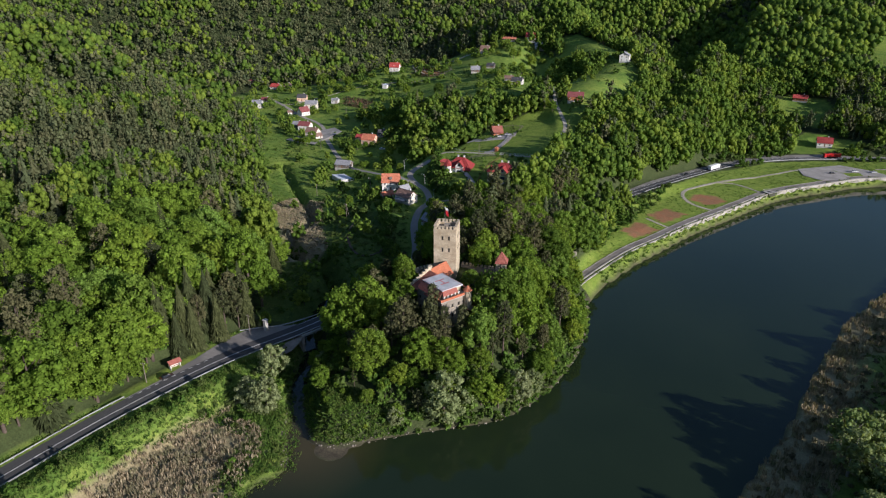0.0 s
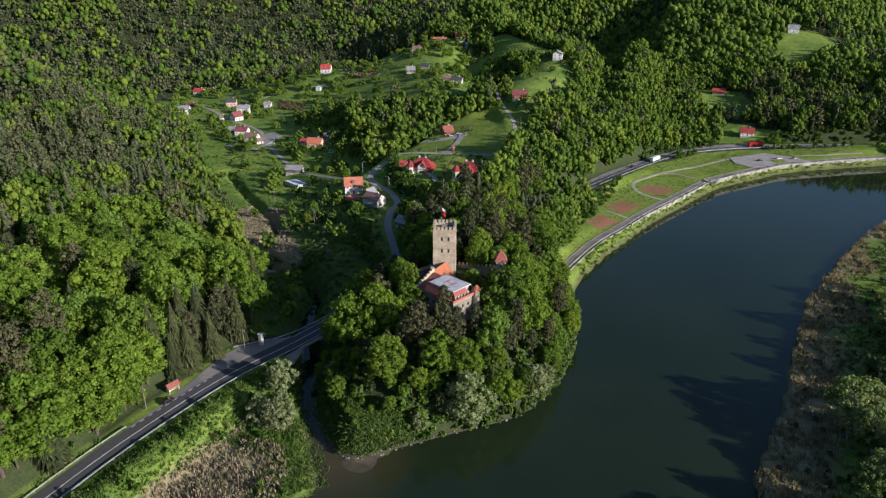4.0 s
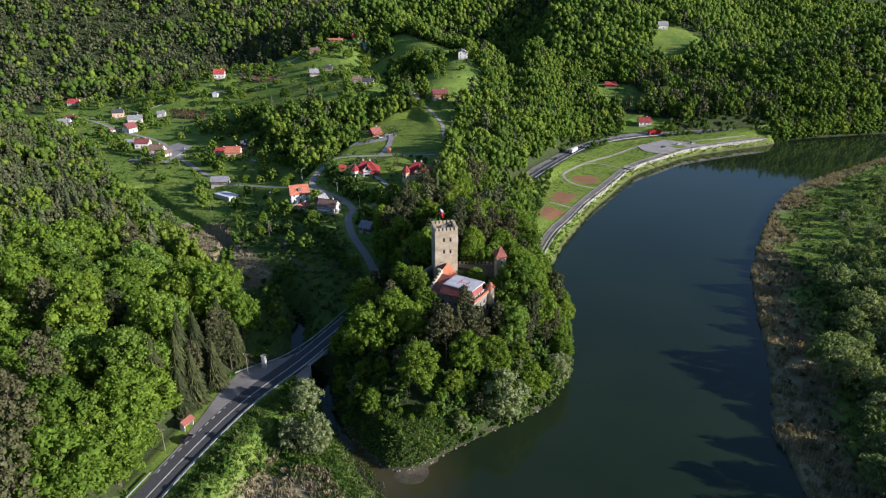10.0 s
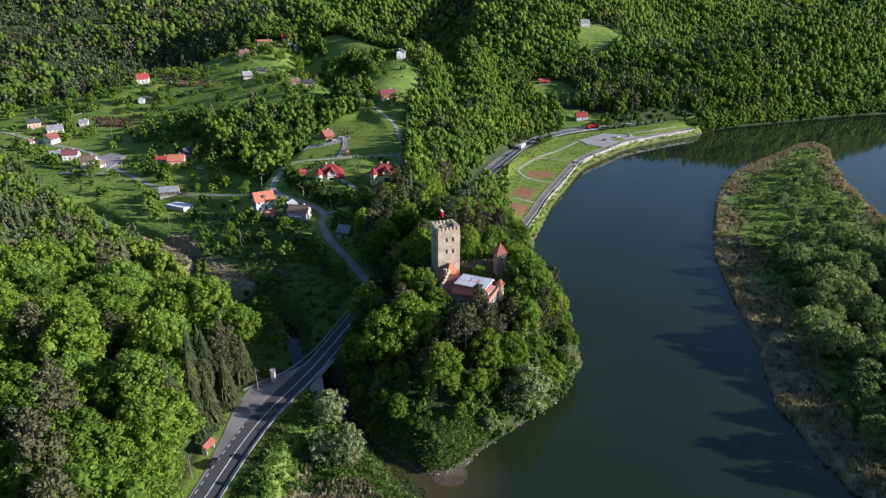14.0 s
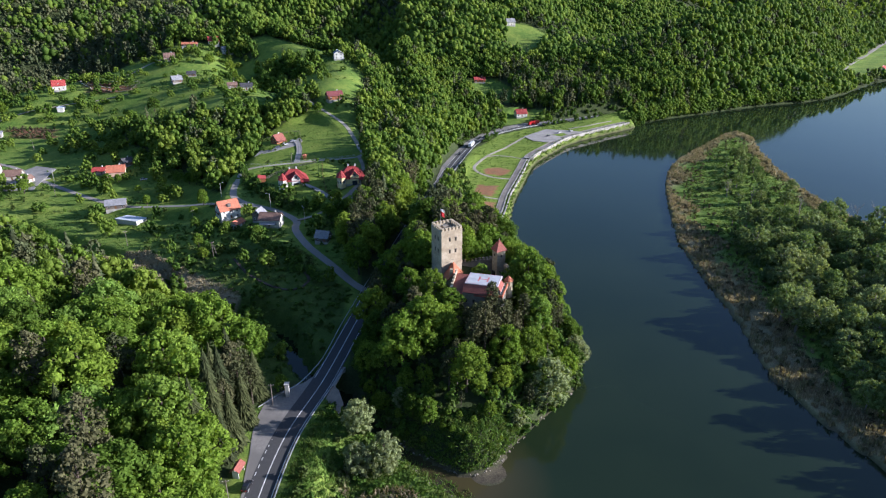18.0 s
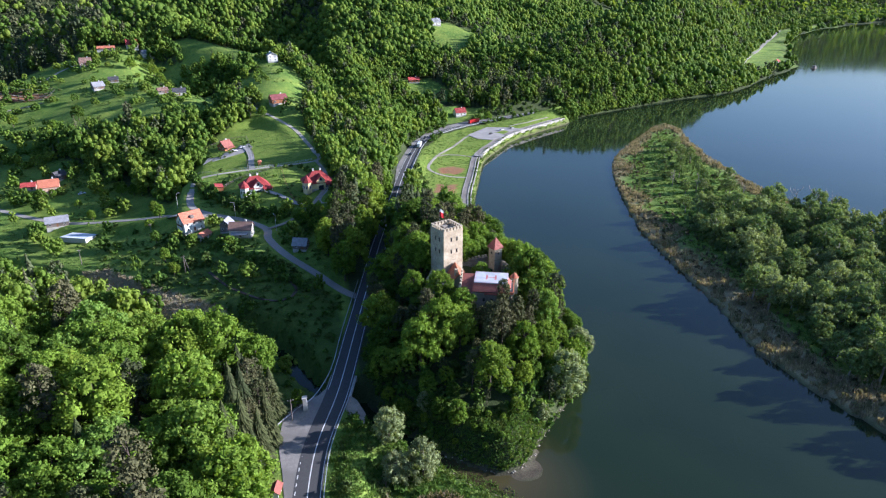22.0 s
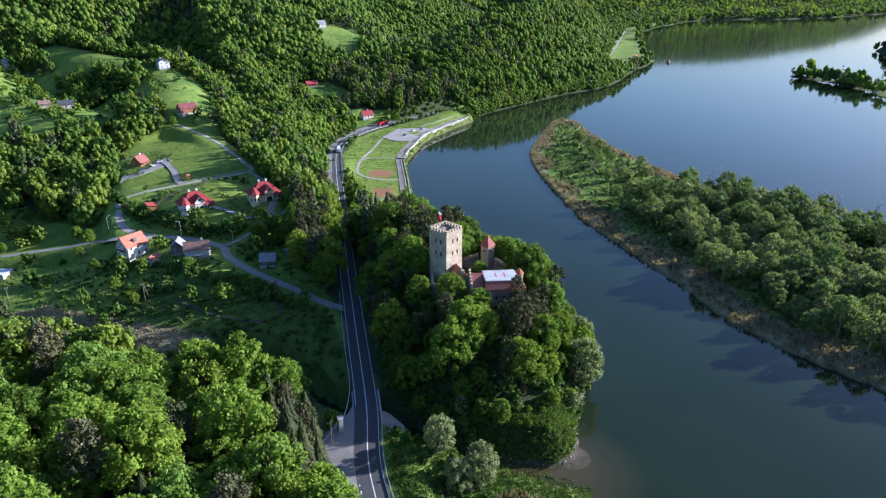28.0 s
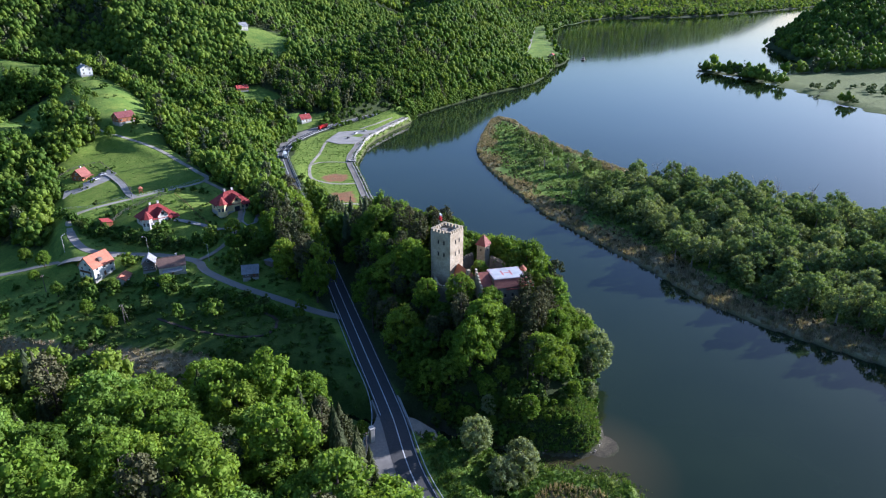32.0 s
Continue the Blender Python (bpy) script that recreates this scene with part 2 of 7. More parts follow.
def wav(x, y, s, k=0.0):
    """Cheap smooth unevenness."""
    return (np.sin(x / s + 1.3 * np.sin(y / (1.7 * s) + k)) * np.cos(y / (1.1 * s) - 0.8 * np.sin(x / (1.5 * s) + 2 * k)))


LAND = [np.array(spline(SHORE_NEAR + SHORE_FAR[:20], 12).tolist() + SHORE_FAR[20:]), np.array(ISLAND), np.array(FARLAND), np.array(SMALL_ISLE)]
PROMENADE = spline([(37.2, 60), (37.6, 70), (39.8, 86), (42.3, 102), (46.2, 120), (53, 141), (62, 172), (74, 205), (84, 233), (93, 258), (104, 278), (118, 297), (141, 328), (167, 350), (195, 371), (220, 388)], 4)
PROM_MID = np.c_[PROMENADE + 0.0, np.full(len(PROMENADE), 5.8)]
PROM_MID[:, :2] = PROMENADE + 6.0 * np.stack([-np.gradient(PROMENADE[:, 1]), np.gradient(PROMENADE[:, 0])], -1) / np.hypot(*np.gradient(PROMENADE, axis=0).T)[:, None]
LAYBY = spline([(-63, -100, 7), (-62, -84, 7), (-60, -66, 7), (-57, -50, 7.2), (-50, -38, 7.5)], 5)
ROADS = [(PROM_MID, 3.0), (LAYBY, 8.0), (spline(LANE_WEST, 6), 2.2), (spline(LANE_VILLA, 5), 2.0), (spline(LANE_UP, 5), 2.3), (spline(MAIN_ROAD, 6), 5.0)]
CREEK = spline([(-40, -37), (-50, -30), (-57, -18), (-62, -6), (-66, 6), (-80, 16), (-100, 18), (-118, 32), (-128, 60), (-150, 80), (-190, 110), (-240, 150)], 5)
# the flat grass strip by the far shore
FAR_FIELD = [(640, 652), (790, 745), (818, 785), (860, 850), (1050, 1083), (1320, 1380), (1650, 1600), (1700, 1680), (1330, 1450), (1018, 1115), (785, 858), (700, 765), (612, 660)]
# the evenly sloping meadow round the log cabin
MEADOW = [(-113, 180), (-106, 262), (-84, 278), (-66, 276), (-42, 232), (-42, 190)]
# spine with its crest heights, breadth on its left and on its right
HILLS = [
    ([(-14, -54, 10), (0, -22, 27), (0, 5, 28), (3, 45, 27), (8, 85, 19), (13, 108, 8)], 26, 36),
    ([(-62, 68, 17), (-72, 110, 21), (-62, 150, 29), (-72, 235, 32), (-62, 300, 45)], 62, 55),
    ([(-62, 300, 45), (-67, 355, 52), (-66, 435, 62), (-130, 520, 76), (-220, 640, 105)], 72, 66),
    ([(-28, 112, 22), (-18, 165, 26), (-10, 220, 27), (3, 280, 29), (20, 335, 27), (10, 420, 42), (0, 520, 70)], 32, 22),
    ([(-100, -140, 14), (-108, -88, 17), (-135, -64, 24), (-184, -46, 35), (-294, 0, 52), (-450, 35, 95), (-700, 60, 135), (-1600, 0, 160)], 130, 62),
    ([(-190, 20, 20), (-290, 70, 29), (-360, 112, 40)], 80, 40),
    ([(-360, 112, 40), (-450, 165, 56), (-600, 200, 85), (-900, 240, 120)], 100, 58),
    ([(-175, 550, 56), (-110, 508, 59), (-60, 472, 64)], 60, 55),
    ([(-1900, 300, 170), (-1300, 520, 160), (-900, 700, 155), (-600, 840, 150), (-300, 950, 150), (0, 1000, 150), (300, 1150, 150), (700, 1600, 170)], 300, 240),
    ([(-140, 335, 42), (-150, 365, 46), (-205, 440, 52), (-215, 529, 70), (-260, 640, 95)], 105, 60),
    ([(-345, 440, 38), (-300, 460, 44), (-240, 505, 54), (-215, 560, 72)], 75, 80),
    ([(212, 500, 24), (290, 560, 58), (420, 650, 86), (600, 800, 100), (800, 1040, 108), (1000, 1400, 125), (1400, 1950, 170)], 120, 80),
    ([(1300, 2500, 230), (2200, 2700, 260), (3200, 2750, 300), (5200, 3300, 300)], 500, 420),
    ([(2300, 900, 170), (1750, 700, 150), (1450, 480, 90), (1300, 300, 45)], 170, 170),
    ([(2600, 700, 200), (5000, 900, 260)], 400, 300),
]


def terrain(x, y):
    """Height of the ground, without roads."""
    base = 4.2 + 0.022 * np.clip(y - 150, 0, 900) * sstep(-60, -120, x)
    base = base + (0.25 * np.clip(y - 400, 0, 150) + 0.17 * np.clip(y - 550, 0, 350)) * sstep(-40, 25, x) * sstep(330, 180, x)
    base = base + 1.6 * sstep(0, 40, x) * sstep(100, 150, y)
    acc = np.exp(base / 4.0)
    for pts, wl, wr in HILLS:
        d, c = along(x, y, pts)
        prof = np.exp(-(d / np.where(d < 0, wl, wr)) ** 2)
        acc = acc + np.exp(np.minimum((base + (c - base) * prof) / 4.0, 400)) - np.exp(base / 4.0)
    h = 4.0 * np.log(np.maximum(acc, 1e-6))
    h = h + np.where(h > 8, 1, 0) * (h - 8).clip(0, 30) / 30 * (1.6 * wav(x, y, 23) + 4.0 * wav(x, y, 80, 1.0))
    d, _ = along(x, y, MEADOW + MEADOW[:1])
    w = sstep(-14, 3, np.where(inside(x, y, MEADOW), np.abs(d), -np.abs(d)))
    h = h * (1 - w) + w * (34.2 + 0.10 * (x + 43) + 0.107 * (y - 228.5))
    return h + 0.25 * wav(x, y, 7)


def shore(x, y):
    """Signed distance to the nearest shore, positive on land."""
    sd = np.full(x.shape, -1e9)
    for poly in LAND:
        d, _ = along(x, y, np.vstack([poly, poly[:1]]))
        sd = np.maximum(sd, np.where(inside(x, y, poly), np.abs(d), -np.abs(d)))
    return sd


def height(x, y, sd=None):
    x, y = np.asarray(x, float), np.asarray(y, float)
    sd = shore(x, y) if sd is None else sd
    low = inside(x, y, ISLAND) | inside(x, y, SMALL_ISLE)
    flat = inside(x, y, FARLAND)
    h = np.where(low, 0.9 + 0.8 * sstep(3, 40, sd) + 0.25 * wav(x, y, 9), terrain(x, y))
    h = np.where(flat, np.maximum(h - 3.4, 0.8), h)
    d, _ = along(x, y, FAR_FIELD + FAR_FIELD[:1])
    w = sstep(-45, 0, np.where(inside(x, y, FAR_FIELD), np.abs(d), -np.abs(d)))
    h = h * (1 - w) + w * np.minimum(h, 3.6)
    reed = sstep(-60, -76, y) * sstep(-48, -36, x) * (1 - inside(x, y, [(-19, -60), (-10.5, -73), (0, -80), (14, -80), (20, -60)]))
    h = h * (1 - reed) + reed * (1.2 + 0.3 * wav(x, y, 6))
    for pts, half in ROADS:
        d, z = along(x, y, pts)
        w = sstep(half + 9, half + 1.5, np.abs(d))
        h = h * (1 - w) + z * w
    quay = sstep(14, 10, np.abs(along(x, y, PROMENADE[::3])[0]))
    bank = 0.25 + (1.15 + 2.6 * quay) * np.maximum(sd, 0)
    h = np.where(sd > 0, np.minimum(h, bank), np.maximum(-0.35 + 0.22 * sd, -4.0))
    h = np.maximum(h, 0.24 - 0.050 * np.hypot((x - 5.5) / 1.15, y + 78.5) + 0.05 * wav(x, y, 4))
    dc, _ = along(x, y, CREEK)
    up = sstep(-10, 40, y)
    w = sstep(7.5 - 4.0 * up, 2.4 - 1.6 * up, np.abs(dc))
    return h * (1 - w) + w * np.minimum(h, -0.6)


def mesh_from(name, v, f, mat, smooth=True):
    me = bpy.data.meshes.new(name)
    me.from_pydata(np.asarray(v).tolist(), [], np.asarray(f).tolist() if not isinstance(f, list) else f)
    me.materials.append(mat)
    if smooth:
        me.polygons.foreach_set("use_smooth", np.ones(len(me.polygons), bool))
    return me


def attribute(me, name, values):
    a = me.attributes.new(name, 'FLOAT', 'POINT')
    a.data.foreach_set("value", np.asarray(values, np.float32))


def axis(lo, a, b, hi, step, grow):
    core = list(np.arange(a, b + 0.1, step))
    s, v, up = step, b, []
    while v < hi:
        s *= grow
        v += s
        up.append(v)
    s, v, dn = step, a, []
    while v > lo:
        s *= grow
        v -= s
        dn.append(v)
    return np.array(dn[::-1] + core + up)


# ---- ground ----
GX, GY = np.meshgrid(axis(-2000, -190, 250, 5000, 2.5, 1.045), axis(-420, -130, 440, 4300, 2.5, 1.045), indexing="ij")
gx, gy = GX.ravel(), GY.ravel()
gsd = shore(gx, gy)
gz = height(gx, gy, gsd)
ni, nj = GX.shape
grd = np.full(gx.shape, 1e9)
for pts, half in ROADS:
    grd = np.minimum(grd, np.abs(along(gx, gy, pts[::2])[0]) - half)
gcr = np.abs(along(gx, gy, CREEK[::2])[0])


def sample(values, x, y):
    """Reads a value of the ground's grid at places between its points."""
    ax, ay, a = GX[:, 0], GY[0], values.reshape(ni, nj)
    i = np.clip(np.searchsorted(ax, x) - 1, 0, ni - 2)
    j = np.clip(np.searchsorted(ay, y) - 1, 0, nj - 2)
    u, v = np.clip((x - ax[i]) / (ax[i + 1] - ax[i]), 0, 1), np.clip((y - ay[j]) / (ay[j + 1] - ay[j]), 0, 1)
    return (a[i, j] * (1 - u) + a[i + 1, j] * u) * (1 - v) + (a[i, j + 1] * (1 - u) + a[i + 1, j + 1] * u) * v


def ground(x, y):
    return float(sample(gz, np.array([x]), np.array([y]))[0])


idx = np.arange(ni * nj).reshape(ni, nj)
quads = np.stack([idx[:-1, :-1], idx[1:, :-1], idx[1:, 1:], idx[:-1, 1:]], -1).reshape(-1, 4)

# cover of the ground: open meadows, groves inside them, reeds, soil, mown lawns
VALLEY = [(-40, -28), (-68, -38), (-80, -18), (-98, 2), (-130, 30), (-172, 68), (-236, 122), (-305, 192), (-385, 262), (-500, 312), (-500, 390), (-400, 432),
          (-345, 520), (-275, 520), (-212, 528), (-152, 490), (-112, 452), (-70, 448), (-48, 436), (-34, 378), (-32, 330), (-45, 285), (-36, 190), (-32, 120), (-38, 60), (-36, 10)]
GROVE_MID = [(-128, 168), (-118, 205), (-112, 262), (-84, 284), (-75, 298), (-82, 332), (-104, 338), (-114, 302), (-150, 288), (-218, 290), (-226, 280), (-190, 240), (-150, 200)]
QUAY_GRASS = [(39, 60), (30, 62), (27, 78), (26, 98), (24, 124), (20, 155), (23, 190), (28, 212), (48, 285), (80, 343), (110, 368), (160, 395), (235, 425), (228, 395), (160, 345), (92, 258), (62, 172)]
NORTH_CLEARING = [(70, 452), (62, 488), (72, 516), (104, 514), (122, 474), (106, 438)]
FAR_CLEARING = [(136, 567), (132, 610), (136, 650), (140, 680), (130, 706), (165, 712), (190, 704), (214, 706), (190, 630), (175, 592)]
EAST_GLADE = [(420, 740), (480, 790), (560, 800), (520, 740)]
TOP_FIELD = [(-172, 528), (-152, 489), (-112, 451), (-64, 446), (-56, 460), (-108, 502), (-152, 536)]
ROAD_VERGE = [(-44, -34), (-36, -46), (-16, -70), (2, -92), (0, -110), (-14, -110), (-20, -90), (-38, -90), (-42, -120), (-40, -200), (-34, -420), (-60, -420), (-67, -200), (-68, -120), (-69, -62), (-66, -46)]
REEDBED = [(-36, -86), (-20, -84), (-12, -92), (-8, -104), (6, -122), (56, -200), (70, -250), (-42, -250), (-42, -120), (-38, -70)]
INN_YARD = [(86, 384), (140, 407), (142, 424), (96, 428)]
FAR_MEADOW = [(675, 131), (798, 333), (850, 395), (960, 340), (1060, 290), (1100, 200), (900, 20)]
GROVE_TOP = [(-105, 415), (-135, 410), (-142, 452), (-112, 460)]
GROVE_RISE = [(-112, 415), (-88, 405), (-80, 430), (-100, 440)]
OPENINGS = [VALLEY, QUAY_GRASS, NORTH_CLEARING, FAR_CLEARING, EAST_GLADE, TOP_FIELD, ROAD_VERGE, REEDBED, INN_YARD, FAR_MEADOW, FAR_FIELD]
REED_PATCH = [(-172, 94), (-145, 88), (-115, 54), (-86, 26), (-94, 6), (-118, 26), (-140, 46), (-168, 64)]
# undergrowth along the brook, its green darkened to paint in shade (green reused on far spit)
BROOK_SHADE = [(-40, -30), (-68, -40), (-98, 2), (-120, 28), (-130, 60), (-112, 74), (-92, 74), (-66, 56), (-40, 28)]
LAWN = [[(-115, 199), (-100, 273), (-84, 288), (-50, 284), (-42, 188), (-87, 180)], [(-92, 160), (-60, 172), (-44, 170), (-44, 118), (-66, 116), (-90, 135)]]
SOIL = [[(29, 139), (38.5, 136.5), (45.5, 155), (32, 159.5)], [(34, 174.5), (46, 168), (53, 190), (40, 194)], [(-318, 455), (-264, 431), (-258, 414), (-300, 420)], [(-345, 354), (-308, 352), (-296, 326), (-330, 336)], [(50, 232), (62, 238), (70, 228), (60, 216), (50, 220)]]


def any_inside(x, y, polys):
    m = np.zeros(np.shape(x), bool)
    for p in polys:
        m |= inside(x, y, p)
    return m


gme = mesh_from("ground", np.stack([gx, gy, gz], -1), quads, bpy.data.materials.new("ground_cover"))
g_open = (any_inside(gx, gy, OPENINGS) & ~any_inside(gx, gy, [GROVE_MID, GROVE_TOP, GROVE_RISE])).astype(float)
g_reed = (any_inside(gx, gy, [REED_PATCH, REEDBED]) * 0.9 + 0.22 * inside(gx, gy, FARLAND) * (gx < 1050) + (inside(gx, gy, ISLAND) * 0.85 * sstep(np.where(gy < 95, 24, 15), np.where(gy < 95, 11, 4), gsd + 8 * wav(gx, gy, 13))))
g_mud = sstep(0.9, -0.2, gsd) * (gsd > -6) * (gx < 320) * (gy < 400)
g_lawn = any_inside(gx, gy, LAWN + [QUAY_GRASS]).astype(float)
g_soil = any_inside(gx, gy, SOIL).astype(float)
attribute(gme, "open", np.maximum(g_open, inside(gx, gy, ISLAND)))
attribute(gme, "reed", np.clip(g_reed, 0, 1))
attribute(gme, "lawn", g_lawn)
attribute(gme, "dimmed_green", np.maximum(inside(gx, gy, BROOK_SHADE), 0.7 * inside(gx, gy, FARLAND)))
attribute(gme, "soil", g_soil)
attribute(gme, "mud", g_mud)
gm = gme.materials[0]
gm.use_nodes = True
n, l = gm.node_tree.nodes, gm.node_tree.links
b = n["Principled BSDF"]
b.inputs["Roughness"].default_value, b.inputs["Specular IOR Level"].default_value = 0.95, 0.1


def attr_node(name):
    a = n.new("ShaderNodeAttribute")
    a.attribute_name = name
    return a.outputs["Fac"]


big = noise_tex(n, l, 0.035, 5, 0.65)
mid = noise_tex(n, l, 0.22, 6, 0.7, warp=0.6)
fine = noise_tex(n, l, 1.5, 4, 0.7)
meadow = ramp(n, l, mid.outputs[0], [(0.25, (0.086, 0.142, 0.030)), (0.5, (0.140, 0.208, 0.040)), (0.72, (0.200, 0.246, 0.054)), (0.85, (0.265, 0.255, 0.082))]).outputs[0]
patch = ramp(n, l, big.outputs[0], [(0.40, (0.75, 0.85, 0.75)), (0.60, (1.25, 1.15, 1.05))]).outputs[0]
meadow = mix(n, l, 1.0, meadow, patch, 'MULTIPLY')
lawn = ramp(n, l, mid.outputs[0], [(0.28, (0.095, 0.150, 0.024)), (0.5, (0.150, 0.212, 0.034)), (0.75, (0.205, 0.245, 0.052))]).outputs[0]
forest_floor = ramp(n, l, mid.outputs[0], [(0.3, (0.035, 0.05, 0.018)), (0.7, (0.06, 0.075, 0.028))]).outputs[0]
reedc = ramp(n, l, mid.outputs[0], [(0.3, (0.20, 0.16, 0.095)), (0.6, (0.31, 0.255, 0.155)), (0.8, (0.12, 0.145, 0.05))]).outputs[0]
# darker green than the meadow: puts the brook valley's shade into the ground colour
dimmed_green = ramp(n, l, mid.outputs[0], [(0.3, (0.045, 0.078, 0.018)), (0.55, (0.078, 0.118, 0.024)), (0.8, (0.115, 0.140, 0.040))]).outputs[0]
soilc = ramp(n, l, mid.outputs[0], [(0.35, (0.27, 0.125, 0.065)), (0.62, (0.22, 0.13, 0.07)), (0.72, (0.10, 0.15, 0.04))]).outputs[0]
col = mix(n, l, attr_node("open"), forest_floor, meadow)
col = mix(n, l, attr_node("dimmed_green"), col, dimmed_green)
col = mix(n, l, attr_node("lawn"), col, lawn)
col = mix(n, l, attr_node("reed"), col, reedc)
col = mix(n, l, attr_node("soil"), col, soilc)
mudc = ramp(n, l, mid.outputs[0], [(0.35, (0.055, 0.048, 0.034)), (0.65, (0.095, 0.082, 0.056))]).outputs[0]
col = mix(n, l, attr_node("mud"), col, mudc)
grain = ramp(n, l, fine.outputs[0], [(0.3, (0.72, 0.72, 0.72)), (0.7, (1.28, 1.28, 1.28))]).outputs[0]
col = mix(n, l, 1.0, col, grain, 'MULTIPLY')
l.new(col, b.inputs["Base Color"])
bump(n, l, b, fine.outputs[0], 0.6, 0.35)
tagged(new("ground", gme), "grassy valley floor and wooded hills round a lake", "ground", kind="structure")

# ---- water ----
m_water, n, l, b = material("lake_water", 0.06, 0, 0.5)
b.inputs["IOR"].default_value = 1.33
wcol = noise_tex(n, l, 0.012, 3)
wdeep = ramp(n, l, wcol.outputs[0], [(0.35, (0.0105, 0.0195, 0.0085)), (0.65, (0.0155, 0.0260, 0.0115))]).outputs[0]
# brown silt that the brook carries into the lake
wgeo = n.new("ShaderNodeNewGeometry")
wfrom = n.new("ShaderNodeVectorMath")
wfrom.operation = 'DISTANCE'
wfrom.inputs[1].default_value = (-6, -81, 0)
l.new(wgeo.outputs["Position"], wfrom.inputs[0])
wbed = n.new("ShaderNodeMapRange")
wbed.inputs[1].default_value, wbed.inputs[2].default_value = 30, 6
l.new(wfrom.outputs["Value"], wbed.inputs[0])
l.new(mix(n, l, wbed.outputs[0], wdeep, ramp(n, l, wcol.outputs[0], [(0.3, (0.050, 0.043, 0.019)), (0.7, (0.064, 0.053, 0.024))]).outputs[0]), b.inputs["Base Color"])
rip = noise_tex(n, l, 0.9, 3, 0.6)
bump(n, l, b, rip.outputs[0], 0.05, 0.05)
wv = [(-700, -420, 0), (6500, -420, 0), (6500, 4400, 0), (-700, 4400, 0)]
tagged(new("water", mesh_from("water", wv, [(0, 1, 2, 3)], m_water, False)), "calm dark green lake water reflecting sky", "water", kind="structure")


# ---- roads ----
def offset_line(pts, off):
    d = np.gradient(pts[:, :2], axis=0)
    d /= np.linalg.norm(d, axis=1)[:, None] + 1e-9
    return pts[:, :2] + np.stack([d[:, 1], -d[:, 0]], -1) * np.asarray(off).reshape(-1, 1)


def ribbon(name, pts, lo, hi, lift, mat, z=None, drop=0.3):
    """A slab along a line, from lo to hi metres to its right; lo and hi may change along it."""
    a, c = offset_line(pts, np.broadcast_to(lo, len(pts))), offset_line(pts, np.broadcast_to(hi, len(pts)))
    zz = (pts[:, 2] if z is None else z) + lift
    k = len(pts)
    v = np.vstack([np.c_[a, zz], np.c_[c, zz], np.c_[a, zz - drop], np.c_[c, zz - drop]])
    i = np.arange(k - 1)
    f = np.vstack([np.c_[i, i + k, i + k + 1, i + 1], np.c_[i, i + 1, i + 1 + 2 * k, i + 2 * k], np.c_[i + k, i + 3 * k, i + 3 * k + 1, i + k + 1]])
    f = np.vstack([f, [[0, 2 * k, 3 * k, k]], [[k - 1, 2 * k - 1, 4 * k - 1, 3 * k - 1]]])
    return mesh_from(name, v, f, mat, False)


main = spline(MAIN_ROAD, 3)
tagged(new("road", ribbon("road", main, -4.0, 4.0, 0.15, M_ASPHALT)), "dark asphalt two-lane main road with white lines", "road", kind="structure")
open_ = main[main[:, 1] > -38]
for off, line in ((-3.45, open_), (3.45, main)):
    tagged(new("road_line", ribbon("road_line", line, off - 0.1, off + 0.1, 0.156, M_LINE, drop=0.004)), "white painted edge line", "road line", kind="structure")
tagged(new("road_line", ribbon("road_line", main, -0.14, 0.14, 0.156, M_LINE, drop=0.004)), "white painted centre line", "road line", kind="structure")
lane = spline(LANE_UP, 3)
turn_ = int(np.argmin(np.hypot(lane[:, 0] + 114, lane[:, 1] - 162)))
tagged(new("lane", ribbon("lane", lane[:turn_ + 1], -1.9, 1.9, 0.15, M_LANE)), "narrow grey asphalt village lane", "road", kind="structure")
tagged(new("lane_upper", ribbon("lane_upper", lane[turn_:], -1.35, 1.35, 0.15, M_TRACK)), "pale gravel lane climbing past the meadow", "road", kind="structure")
tagged(new("lane_west", ribbon("lane_west", spline(LANE_WEST, 3), -1.8, 1.8, 0.15, M_LANE)), "narrow grey asphalt village lane", "road", kind="structure")
tagged(new("lane_villa", ribbon("lane_villa", spline(LANE_VILLA, 3), -1.1, 1.1, 0.15, M_GRAVEL)), "narrow gravel track beside the yellow villa", "road", kind="structure")
# ---- trees ----
def icosphere(sub):
    bm = bmesh.new()
    bmesh.ops.create_icosphere(bm, subdivisions=sub, radius=1)
    v = np.array([p.co for p in bm.verts])
    f = np.array([[q.index for q in p.verts] for p in bm.faces])
    bm.free()
    return v, f


ICO1 = icosphere(1)


def leaf_quads(rng, c, nrm, size, tilt=0.5):
    """Small bent leaf clusters at c, facing about nrm."""
    k = len(c)
    nn = nrm + tilt * rng.normal(size=(k, 3))
    nn /= np.linalg.norm(nn, axis=1)[:, None]
    t = np.cross(nn, rng.normal(size=(k, 3)))
    t /= np.linalg.norm(t, axis=1)[:, None] + 1e-9
    u = np.cross(nn, t)
    s = size * rng.uniform(0.6, 1.3, (k, 1))
    a = rng.uniform(0.55, 1.0, (k, 1))
    v = np.stack([c - t * s, c + u * s * a + nn * 0.15 * s, c + t * s * 0.9, c - u * s * a - nn * 0.1 * s], 1)
    return v.reshape(-1, 3), np.arange(4 * k).reshape(k, 4)


